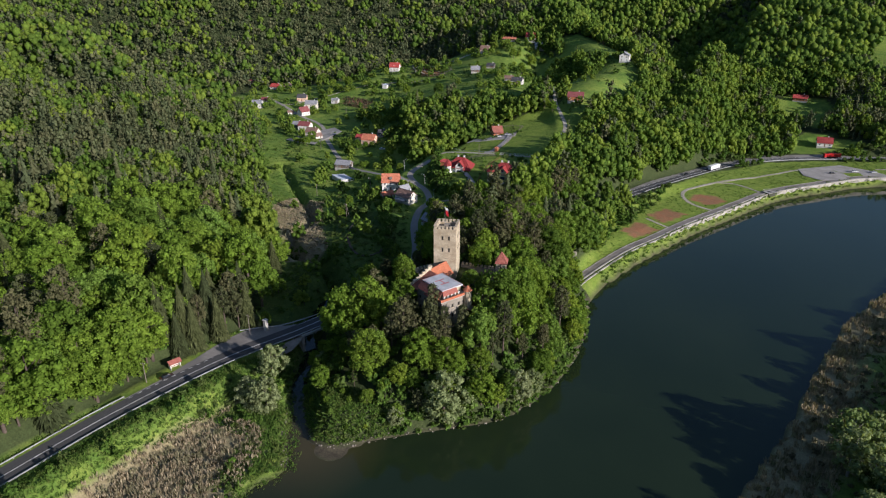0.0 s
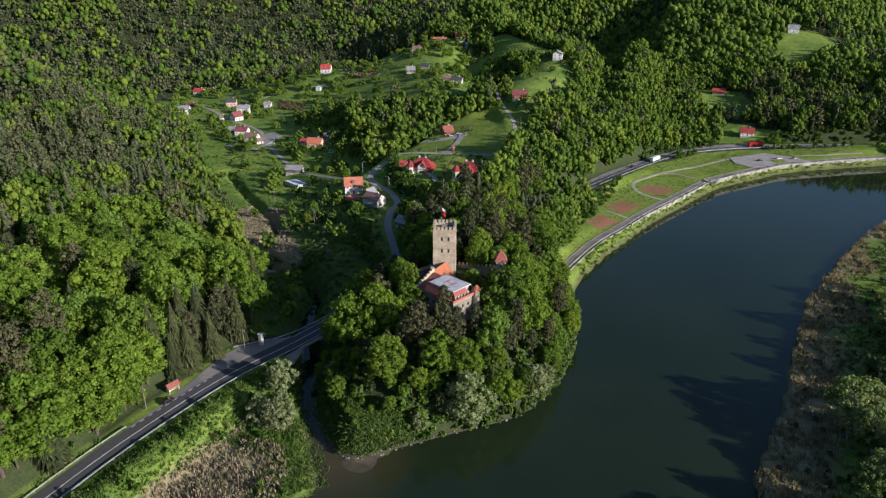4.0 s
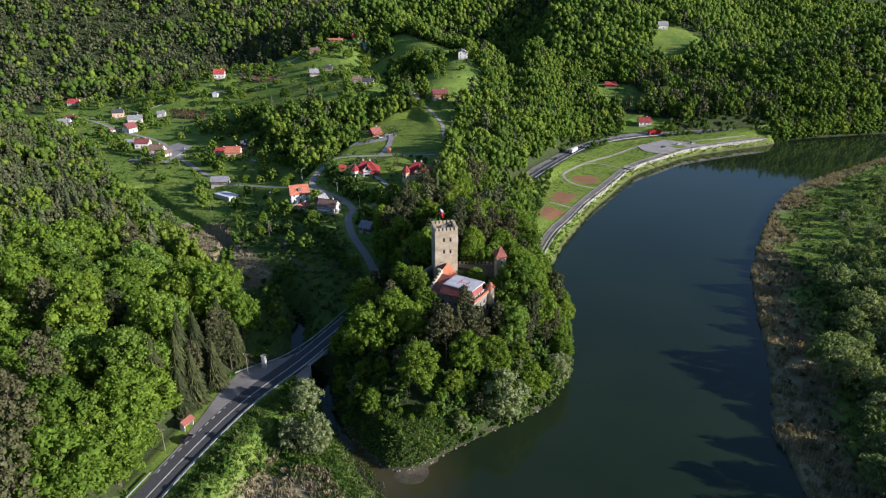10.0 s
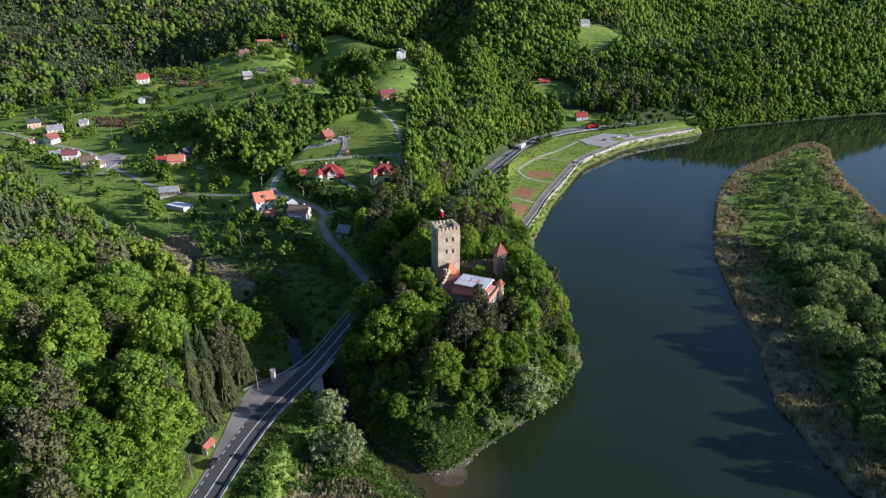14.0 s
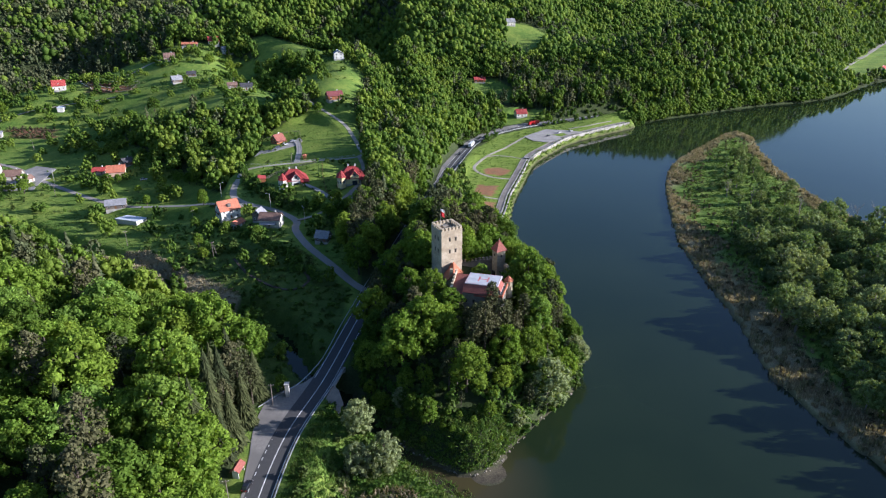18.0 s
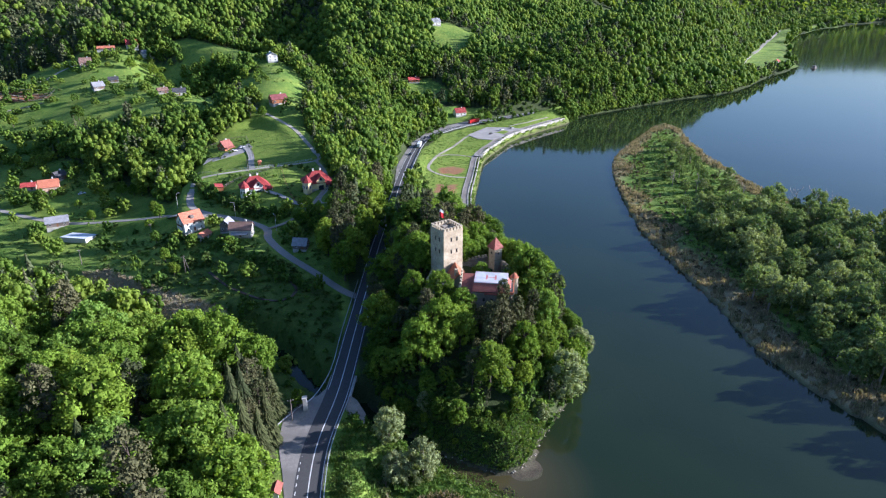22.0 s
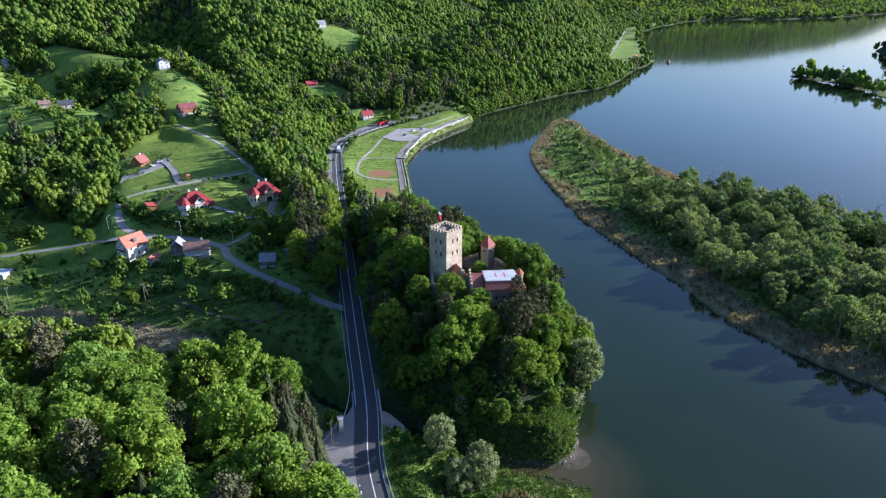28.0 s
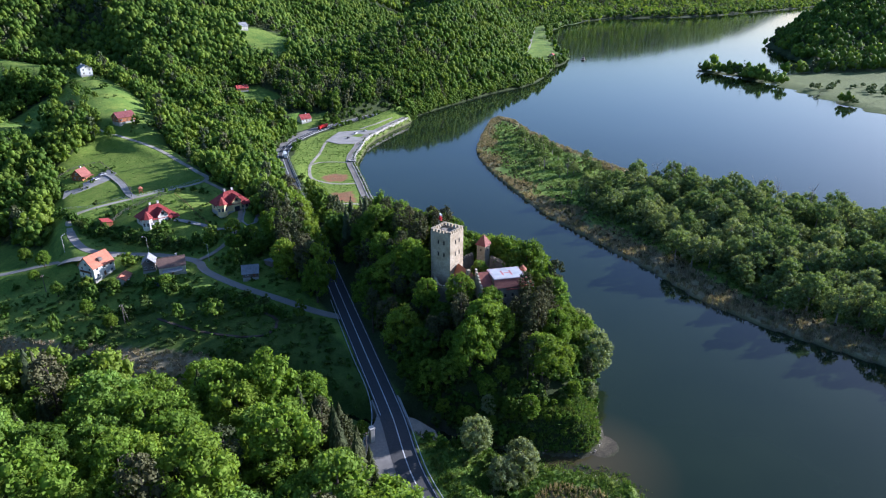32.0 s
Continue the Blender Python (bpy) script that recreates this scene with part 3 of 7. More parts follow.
def crown_round(rng, n_leaf, size, n_blob=9, r=1.0, h=1.5, droop=0.0, core=0.8, lump=(0.26, 0.44)):
    """A broadleaf crown about 2r wide and h high standing on z=0: lumps round a middle, covered with leaf clusters."""
    bl = [(0.0, 0.0, h * 0.5, 0.55 * r)]
    for i in range(n_blob):
        a = 2.4 * i + rng.uniform(0, 0.8)
        zz = rng.uniform(0.18, 0.9)
        rad = r * (0.62 * math.sqrt(max(0.05, 1 - (2 * zz - 0.85) ** 2 * 0.9))) * rng.uniform(0.75, 1.12)
        bl.append((rad * math.cos(a), rad * math.sin(a), h * zz, r * rng.uniform(*lump)))
    bl = np.array(bl)
    w = bl[:, 3] ** 2
    pick = rng.choice(len(bl), n_leaf * 2, p=w / w.sum())
    d = rng.normal(size=(n_leaf * 2, 3))
    d /= np.linalg.norm(d, axis=1)[:, None]
    d[:, 2] = np.abs(d[:, 2]) * np.where(rng.random(n_leaf * 2) < 0.78, 1, -1)
    p = bl[pick, :3] + d * bl[pick, 3:] * rng.uniform(0.85, 1.14, (n_leaf * 2, 1)) * np.array([1, 1, 0.85])
    dist = np.linalg.norm(p[:, None] - bl[None, :, :3], axis=2) / bl[None, :, 3]
    dist[np.arange(len(p)), pick] = 9
    keep = np.where(dist.min(1) > 0.8)[0][:n_leaf]
    p, d = p[keep], d[keep]
    p[:, 2] -= droop * rng.random(len(p)) * np.hypot(p[:, 0], p[:, 1])
    v, f = leaf_quads(rng, p, d, size)
    cv, cf = ICO1
    vs, fs, o = [v], [f.tolist()], len(v)
    for x, y, z, q in bl:
        vs.append(cv * q * core * np.array([1, 1, 0.8]) * rng.uniform(0.85, 1.1, (len(cv), 1)) + [x, y, z])
        fs.append((cf + o).tolist())
        o += len(cv)
    return np.vstack(vs), [q for s in fs for q in s]


def crown_leafy(rng, n_leaf, size, n_lump, r, h, lump=(0.15, 0.26), core=0.72, low=-0.5):
    """A domed crown about 2r wide and h high standing on z=0: small boughs set over a lopsided dome, each covered with leaf clusters."""
    i = np.arange(n_lump)
    zc = 1 - (1 - low) * (i + 0.5) / n_lump + rng.uniform(-0.08, 0.08, n_lump)
    a = 2.39996 * i + rng.uniform(-0.35, 0.35, n_lump)
    rad = np.sqrt(np.clip(1 - zc ** 2, 0.02, 1))
    ph, ph2 = rng.uniform(0, 6.28, 2)
    k = rng.uniform(0.70, 1.02, n_lump) * (1 + 0.16 * np.sin(a + ph) + 0.10 * np.sin(2 * a + ph2))
    q = r * rng.uniform(*lump, n_lump)
    bl = np.c_[0.84 * r * rad * k * np.cos(a), 0.84 * r * rad * k * np.sin(a), h * (0.42 + 0.46 * zc * rng.uniform(0.85, 1.08, n_lump)), q]
    bl = np.vstack([bl, [0, 0, h * 0.42, 0.5 * r]])
    w = bl[:, 3] ** 2
    w[-1] *= 0.3
    pick = rng.choice(len(bl), n_leaf * 3, p=w / w.sum())
    d = rng.normal(size=(n_leaf * 3, 3)) + 0.45 * (bl[pick, :3] - [0, 0, h * 0.35]) / r
    d /= np.linalg.norm(d, axis=1)[:, None]
    d[:, 2] = np.where((d[:, 2] < 0) & (rng.random(len(d)) < 0.6), -d[:, 2], d[:, 2])
    p = bl[pick, :3] + d * bl[pick, 3:] * rng.uniform(0.8, 1.25, (len(d), 1))
    dist = np.linalg.norm(p[:, None] - bl[None, :, :3], axis=2) / bl[None, :, 3]
    dist[np.arange(len(p)), pick] = 9
    keep = np.where(dist.min(1) > 0.75)[0][:n_leaf]
    v, f = leaf_quads(rng, p[keep], d[keep], size, 0.6)
    cv, cf = ICO1
    vs, fs, o = [v], [f.tolist()], len(v)
    for x, y, z, q in bl:
        vs.append(cv * q * core * rng.uniform(0.8, 1.15, (len(cv), 1)) + [x, y, z])
        fs.append((cf + o).tolist())
        o += len(cv)
    return np.vstack(vs), [g for t in fs for g in t]


def crown_spruce(rng, layers, per, h=1.0, r=0.22, sag=0.25, broad=0.30):
    """Whorls of drooping boughs on a narrow cone, from z=0.08h to h."""
    v, f = [], []
    for i in range(layers):
        t = i / layers
        z = h * (0.08 + 0.90 * t + rng.uniform(-0.012, 0.012))
        rad = r * (1 - t) ** 0.72 * rng.uniform(0.85, 1.15) + 0.015
        for k in range(max(4, int(per * (1 - 0.55 * t)))):
            a = 2 * math.pi * (k + rng.random()) / max(4, int(per * (1 - 0.55 * t)))
            q = rad * rng.uniform(0.55, 1.2)
            wd = broad * q + 0.012
            c, s = math.cos(a), math.sin(a)
            o = len(v)
            v += [(0, 0, z + 0.05 * h), (0.6 * q * c - wd * s, 0.6 * q * s + wd * c, z - 0.2 * sag * q), (q * c, q * s, z - sag * q * rng.uniform(0.7, 1.6)),
                  (0.6 * q * c + wd * s, 0.6 * q * s - wd * c, z - 0.2 * sag * q)]
            f.append((o, o + 1, o + 2, o + 3))
    return np.array(v), f


def tube(pts, radii, sides=6):
    """A tapered limb along pts."""
    v, f = [], []
    for (x, y, z), r in zip(pts, radii):
        v += [(x + r * math.cos(2 * math.pi * k / sides), y + r * math.sin(2 * math.pi * k / sides), z) for k in range(sides)]
    for i in range(len(pts) - 1):
        for k in range(sides):
            a, b2 = i * sides + k, i * sides + (k + 1) % sides
            f.append((a, b2, b2 + sides, a + sides))
    f.append(tuple(range((len(pts) - 1) * sides, len(pts) * sides)))
    return v, f


def joined(parts):
    v, f, o = [], [], 0
    for pv, pf in parts:
        v += [tuple(p) for p in pv]
        f += [tuple(i + o for i in q) for q in pf]
        o += len(pv)
    return v, f


def trunk_mesh(rng, h, r, limbs, reach, mat):
    parts = [tube([(0, 0, -0.6), (0.1 * r, 0, 0.3 * h), (-0.2 * r, 0.2 * r, 0.7 * h), (0, 0, h)], [r * 1.3, r * 0.9, r * 0.6, r * 0.2])]
    for i in range(limbs):
        a, z = rng.uniform(0, 6.28), h * rng.uniform(0.4, 0.85)
        q = reach * rng.uniform(0.5, 1.0)
        parts.append(tube([(0, 0, z), (0.5 * q * math.cos(a), 0.5 * q * math.sin(a), z + 0.35 * q), (q * math.cos(a), q * math.sin(a), z + 0.8 * q)], [r * 0.45, r * 0.28, r * 0.08], 5))
    v, f = joined(parts)
    return mesh_from("trunk", v, f, mat)


def crown_mesh(v, f, mat):
    """A crown: the round lumps shaded smooth, the leaf clusters flat."""
    me = mesh_from("crown", v, f, mat, False)
    me.polygons.foreach_set("use_smooth", np.array([len(q) == 3 for q in f]))
    return me


rng = np.random.default_rng(5)
TREE_KINDS = {"broadleaf_tree": [], "pine_tree": [], "spruce_tree": [], "willow_tree": [], "osier_tree": [], "maple_tree": []}
for i in range(6):
    hh, rr = rng.uniform(10.5, 13.5), rng.uniform(4.6, 6.0)
    v, f = crown_leafy(rng, 2500, 0.27, 54, rr, hh, (0.14, 0.25))
    v[:, 2] += 1.6
    TREE_KINDS["broadleaf_tree"].append((trunk_mesh(rng, hh * 0.9, 0.32, 6, rr * 0.6, M_BARK), crown_mesh(v, f, M_LEAF)))
for i in range(4):
    hh, rr = rng.uniform(10.5, 14), rng.uniform(4.6, 6.2)
    v, f = crown_leafy(rng, 2500, 0.26, 60, rr, hh, (0.13, 0.23))
    v[:, 2] += 1.6
    TREE_KINDS["maple_tree"].append((trunk_mesh(rng, hh * 0.9, 0.32, 6, rr * 0.6, M_BARK), crown_mesh(v, f, M_LEAF_YOUNG)))
for i in range(4):
    v, f = crown_leafy(rng, 1300, 0.24, 34, 2.9, 12.0, (0.20, 0.36), 0.6, -0.75)
    v[:, 2] += 5.5
    TREE_KINDS["pine_tree"].append((trunk_mesh(rng, 16, 0.28, 7, 2.0, M_BARK), crown_mesh(v, f, M_PINE)))
for i in range(3):
    v, f = crown_spruce(rng, 58, 34, 20, 4.3, 0.45, 0.16)
    TREE_KINDS["spruce_tree"].append((trunk_mesh(rng, 14, 0.25, 0, 1, M_BARK), mesh_from("crown", v, f, M_SPRUCE, False)))
for i in range(3):
    v, f = crown_leafy(rng, 2200, 0.25, 60, 4.9, 10.5, (0.14, 0.26), 0.7, -0.8)
    v[:, 2] += 0.6
    TREE_KINDS["willow_tree"].append((trunk_mesh(rng, 8, 0.4, 6, 3.0, M_BARK), crown_mesh(v, f, M_WILLOW)))
for i in range(4):
    v, f = crown_leafy(rng, 1000, 0.32, 30, 4.6, 10.0, (0.16, 0.30), 0.62)
    v[:, 2] += 1.8
    TREE_KINDS["osier_tree"].append((trunk_mesh(rng, 9.5, 0.28, 9, 3.6, M_BARK_PALE), crown_mesh(v, f, M_OSIER)))
TREE_LABEL = {"maple_tree": "bright yellow-green maple in fresh spring leaf", "broadleaf_tree": "leafy green broadleaf tree on a wooded slope", "pine_tree": "brownish green pine with a bare lower trunk",
              "spruce_tree": "dark green pointed spruce among broadleaf trees", "osier_tree": "airy grey-green willow on the reedy island", "willow_tree": "silvery grey-green round willow by the water"}
tree_bank = {}


def tree(kind, x, y, s=1.0, sz=None, group="trees"):
    r = random.random()
    k = int(r * 997) % len(TREE_KINDS[kind])
    m = pose(x, y, ground(x, y) - 0.2, 0, 0, random.uniform(0, 360)) @ Matrix.Diagonal((s, s, (sz or s), 1))
    if (kind, k) not in tree_bank:
        t = tagged(new(kind), TREE_LABEL[kind], "tree", group)
        for nm, me in zip(("trunk", "crown"), TREE_KINDS[kind][k]):
            o = new(nm, me)
            o.parent = t
        tree_bank[(kind, k)] = t
        t.matrix_basis = m
        return t
    t = copy_thing(tree_bank[(kind, k)], Matrix())
    t.matrix_basis = m
    t["group"] = group
    return t


def stuff_mesh(name, protos, x, y, z, s, sz, mat, seed, label, category):
    """Many small plants as one object, each a turned and scaled copy of one of the protos."""
    q = np.random.default_rng(seed)
    vs, fl, ft, tint, o = [], [], [], [], 0
    which = q.integers(0, len(protos), len(x))
    for k, (pv, pf) in enumerate(protos):
        sel = np.where(which == k)[0]
        if not len(sel):
            continue
        a = q.uniform(0, 2 * np.pi, len(sel))
        c, si = np.cos(a)[:, None], np.sin(a)[:, None]
        X = (pv[None, :, 0] * c - pv[None, :, 1] * si) * s[sel, None] + x[sel, None]
        Y = (pv[None, :, 0] * si + pv[None, :, 1] * c) * s[sel, None] + y[sel, None]
        Z = pv[None, :, 2] * sz[sel, None] + z[sel, None]
        vs.append(np.stack([X, Y, Z], -1).reshape(-1, 3))
        tint.append(np.repeat(q.random(len(sel)), len(pv)))
        sizes = np.array([len(g) for g in pf])
        flat = np.concatenate([np.array(g) for g in pf])
        fl.append((flat[None] + (np.arange(len(sel)) * len(pv))[:, None] + o).ravel())
        ft.append(np.tile(sizes, len(sel)))
        o += len(sel) * len(pv)
    V, L, S = np.vstack(vs), np.concatenate(fl), np.concatenate(ft)
    me = bpy.data.meshes.new(name)
    me.vertices.add(len(V))
    me.vertices.foreach_set("co", V.astype(np.float32).ravel())
    me.loops.add(len(L))
    me.loops.foreach_set("vertex_index", L.astype(np.int32))
    me.polygons.add(len(S))
    me.polygons.foreach_set("loop_start", np.concatenate([[0], np.cumsum(S)[:-1]]).astype(np.int32))
    me.materials.append(mat)
    me.update(calc_edges=True)
    me.polygons.foreach_set("use_smooth", S == 3)
    attribute(me, "tint", np.concatenate(tint))
    return tagged(new(name, me), label, category, kind="stuff")


def scatter(seed, lo, hi, step, jitter=0.45):
    q = np.random.default_rng(seed)
    X, Y = np.meshgrid(np.arange(lo[0], hi[0], step), np.arange(lo[1], hi[1], step * 0.9), indexing="ij")
    X = X + (np.arange(X.shape[1]) % 2)[None] * step * 0.5
    return (X + q.uniform(-jitter, jitter, X.shape) * step).ravel(), (Y + q.uniform(-jitter, jitter, X.shape) * step).ravel()


def wooded(x, y):
    """Where forest stands: land outside the openings, roads and shores; and the groves."""
    m = ~any_inside(x, y, OPENINGS) | any_inside(x, y, [GROVE_MID, GROVE_TOP, GROVE_RISE])
    m &= ((sample(gsd, x, y) > 2.0) | ((x > 225) & (sample(gz, x, y) > 0.3))) & ~inside(x, y, ISLAND) & ~inside(x, y, SMALL_ISLE)
    return m & (sample(grd, x, y) > 2.5 + (3.0 + 3.5 * (y > 300)) * (x > 12) * (x < 225) * (y > 190)) & (sample(gcr, x, y) > 4)


NEAR_WOOD = [(-165, -165), (-165, 10), (-118, 10), (-60, 5), (-40, 20), (-24, 72), (60, 72), (70, -90), (-40, -90), (-60, -165)]
HILL_SIDE = [(-42, -60), (-24, 80), (60, 80), (70, -90), (-10, -90)]
CASTLE_YARD = [(-7, 8), (23, 11), (26, -6), (21, -29), (0, -27.5), (-10, -8)]
# trees that stand out on the castle hill: the great oak, the maples round the keep, the pines before the palace
HILL_TREES = [("broadleaf_tree", -19, -41, 1.38), ("maple_tree", -7.5, -18.5, 1.0), ("broadleaf_tree", -9, 6.5, 1.1), ("pine_tree", -7, -32, 0.72), ("pine_tree", -28, 10, 1.05), ("pine_tree", -29, 0, 1.0),
              ("maple_tree", 2.3, -50, 0.95), ("pine_tree", 16, -37, 0.98), ("pine_tree", 1.5, -30, 0.55), ("maple_tree", 32, -1.5, 1.6), ("maple_tree", 28.5, 12, 1.3), ("pine_tree", 36, -21.5, 1.25),
              ("pine_tree", 43.5, 13, 1.15), ("maple_tree", 37, -39, 0.85), ("maple_tree", 7.5, -63, 0.42), ("broadleaf_tree", -11.5, -63.5, 0.6), ("maple_tree", 20, 69, 1.2), ("broadleaf_tree", 8, 16, 0.95),
              ("broadleaf_tree", -16.5, -59, 0.6), ("broadleaf_tree", 29.5, -12, 1.72), ("maple_tree", 36, -10, 1.6), ("broadleaf_tree", 32, 6.5, 1.4), ("maple_tree", 29.5, -22, 1.15), ("pine_tree", 24.5, -30, 0.9),
              ("pine_tree", 18, -32, 0.72), ("spruce_tree", 11, -33.5, 0.6), ("pine_tree", 6.5, -33, 0.6), ("pine_tree", -13, -25, 0.78), ("broadleaf_tree", -15, -9, 1.05), ("pine_tree", 12, -41, 0.85), ("maple_tree", 17, 15, 0.95)]
HILL_SPOTS = np.array([(x, y, 4.2 * s) for _, x, y, s in HILL_TREES])
# trees one can count: the castle hill and the wood beside the road
for step, seed, on_hill in ((6.2, 11, True), (10.4, 12, False)):
    wx, wy = scatter(seed, (-165, -168), (70, 130), step)
    ok = wooded(wx, wy) & inside(wx, wy, NEAR_WOOD) & ~inside(wx, wy, CASTLE_YARD) & (inside(wx, wy, HILL_SIDE) == on_hill)
    for x, y in zip(wx[ok], wy[ok]):
        if np.any(np.hypot(HILL_SPOTS[:, 0] - x, HILL_SPOTS[:, 1] - y) < HILL_SPOTS[:, 2]):
            continue
        u = random.random()
        if on_hill:
            near_shore = float(sample(gsd, np.array([x]), np.array([y]))[0]) < 14
            kind = "pine_tree" if u < (0.10 if near_shore else 0.42 if x > 24 else 0.56) else "broadleaf_tree"
            if kind == "broadleaf_tree" and random.random() < 0.28:
                kind = "maple_tree"
            s = random.uniform(0.5, 0.85) if near_shore else random.choice((random.uniform(0.65, 0.85), random.uniform(0.9, 1.25)))
            if y < -62:
                s *= 0.26
            elif y < -55:
                s *= 0.55
            elif y < -40 and x < -5:
                s *= 0.72
            if math.hypot(x - 15, y + 26) < 9 or (x < 4 and math.hypot(x, y) < 12):
                s *= 0.85
        else:
            conif = 0.75 if (-90 < x < -64 and -72 < y < -30) else 0.22 if y < -30 else 0.16
            kind = ("spruce_tree" if u < conif * 0.62 else "pine_tree") if u < conif else ("maple_tree" if u > 0.40 else "broadleaf_tree")
            s = random.uniform(0.7, 1.05) if kind == "spruce_tree" else random.uniform(0.95, 1.75)
        if kind == "pine_tree" and on_hill:
            s *= 0.88
        tall = random.uniform(1.05, 1.25) if kind == "pine_tree" else random.uniform(0.95, 1.2)
        tree(kind, float(x), float(y), s * 1.1, s * tall, "trees on the castle hill" if on_hill else "trees beside the road")
# the edge of the wood beside the lay-by and the road
for kind, x, y, s in (("spruce_tree", -72, -74, 0.85), ("spruce_tree", -70.5, -68, 0.95), ("pine_tree", -73, -63, 1.0), ("spruce_tree", -69, -58, 0.9), ("pine_tree", -71, -53, 1.05), ("spruce_tree", -75, -57, 1.1), ("pine_tree", -68.5, -48.5, 0.9),
                      ("spruce_tree", -74.5, -69, 1.1), ("pine_tree", -74, -47, 1.1), ("spruce_tree", -77, -63, 1.2), ("pine_tree", -72, -42, 1.0), ("spruce_tree", -78, -76, 1.1), ("maple_tree", -74.5, -86, 0.95), ("maple_tree", -73, -95, 1.0),
                      ("broadleaf_tree", -72.5, -104, 1.0), ("maple_tree", -73, -113, 1.1), ("maple_tree", -73.5, -123, 1.05), ("broadleaf_tree", -80, -90, 1.2), ("maple_tree", -80, -100, 1.3), ("maple_tree", -81, -118, 1.3), ("broadleaf_tree", -76, -132, 1.1)):
    tree(kind, x, y, s, s * 1.08, "trees beside the road")
for kind, x, y, s in HILL_TREES:
    tree(kind, x, y, s, s * 1.12, "trees on the castle hill")
for k, yy in enumerate(np.arange(-164, -84, 5.6)):
    tree(("maple_tree", "maple_tree", "broadleaf_tree")[k % 3], -73.5 + 2.5 * math.sin(k * 2.1), float(yy), 0.82 + 0.2 * math.sin(k * 1.3), None, "trees beside the road")
# willows by the bridge and along the shore of the hill
for x, y, s in ((-34.0, -64.5, 1.1), (-33.5, -76, 0.95), (-25.5, -76, 1.15), (29, -50, 1.65), (45, -27.5, 1.05), (17, -61, 0.6), (47, -20, 0.8), (-20, -53, 0.6)):
    tree("willow_tree", x, y, s, s * 1.05, "willows by the water")
yt = tree("maple_tree", 12.5, -3.5, 0.86, 0.80, "trees in the castle yard")
yt.matrix_basis = Matrix.Translation((0, 0, 25.4 - yt.matrix_basis.translation.z)) @ yt.matrix_basis
tree("broadleaf_tree", -60, -42, 0.42, 0.5, "trees beside the road")

def lifted(proto, z):
    """The same crown, standing z higher: on a bare stem."""
    return proto[0] + np.array([0, 0, z]), proto[1]


rng = np.random.default_rng(8)
NEAR_ROUND = [crown_leafy(rng, 460, 0.036, 34, 0.42, 1.0, (0.17, 0.29), 0.8) for i in range(6)]
NEAR_CONE = [crown_spruce(rng, 20, 12, 1.0, 0.21) for i in range(2)] + [lifted(crown_leafy(rng, 300, 0.03, 22, 0.22, 0.7, (0.22, 0.38), 0.65, -0.8), 0.25) for i in range(2)]
MID_ROUND = [crown_leafy(rng, 84, 0.062, 13, 0.46, 1.0, (0.24, 0.38), 0.88) for i in range(7)]
FAR_ROUND = [crown_leafy(rng, 16, 0.10, 4, 0.56, 1.0, (0.36, 0.54), 1.0, -0.2) for i in range(7)]
MID_CONE = [crown_spruce(rng, 10, 8, 1.0, 0.24) for i in range(3)] + [lifted(crown_leafy(rng, 50, 0.06, 9, 0.25, 0.75, (0.32, 0.5), 0.7, -0.7), 0.2) for i in range(3)]
DIST_ROUND = [crown_round(rng, 6, 0.3, 0, 0.62, 1.0, core=1.15) for i in range(6)]
FAR_CONE = [crown_spruce(rng, 6, 6, 1.0, 0.25) for i in range(3)] + [lifted(crown_leafy(rng, 10, 0.09, 4, 0.27, 0.75, (0.5, 0.7), 0.8, -0.5), 0.2) for i in range(2)]


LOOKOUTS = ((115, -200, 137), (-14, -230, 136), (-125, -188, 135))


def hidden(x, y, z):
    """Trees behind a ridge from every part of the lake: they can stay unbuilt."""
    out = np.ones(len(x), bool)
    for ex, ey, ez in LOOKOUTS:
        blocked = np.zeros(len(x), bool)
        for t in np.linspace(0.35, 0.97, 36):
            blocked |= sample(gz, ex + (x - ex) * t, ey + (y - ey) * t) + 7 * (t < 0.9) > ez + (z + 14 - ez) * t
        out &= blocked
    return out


def wood(name, seed, lo, hi, step, keep, rounds, cones, conifer, size, label):
    x, y = scatter(seed, lo, hi, step)
    m = keep(x, y)
    x, y = x[m], y[m]
    m = wooded(x, y)
    x, y = x[m], y[m]
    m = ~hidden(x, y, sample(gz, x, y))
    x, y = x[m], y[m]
    q = np.random.default_rng(seed)
    z = sample(gz, x, y) - 0.5
    s = (0.62 + 0.75 * q.random(len(x)) ** 1.3) * size
    con = q.random(len(x)) < conifer(x, y)
    hgt = s * q.uniform(0.88, 1.14, len(x))
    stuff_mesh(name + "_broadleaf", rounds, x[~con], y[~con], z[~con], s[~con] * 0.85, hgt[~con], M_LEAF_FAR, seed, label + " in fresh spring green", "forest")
    stuff_mesh(name + "_conifer", cones, x[con], y[con], z[con], s[con] * 0.9, hgt[con] * 1.15, M_CONIFER_FAR, seed + 1, label + " of dark spruce and pine", "forest")
    return len(x)


def conifers(x, y):
    left = sstep(-120, -260, x) * sstep(330, 120, y) * 0.66 + sstep(-190, -280, x) * sstep(300, 380, y) * 0.72
    patches = 0.30 * wav(x, y, 47) * (x < -100) + 0.38 * (wav(x, y, 60) > 0.35) * (x > -100)
    return np.clip(0.12 + left + patches, 0.03, 0.9)


def in_view(x, y):
    """Country that opens up beyond the castle: the wedge between the western hill and the lake."""
    return (y > -0.42 * (x - 121) - 235) & (y > 0.40 * (x + 129) - 240)


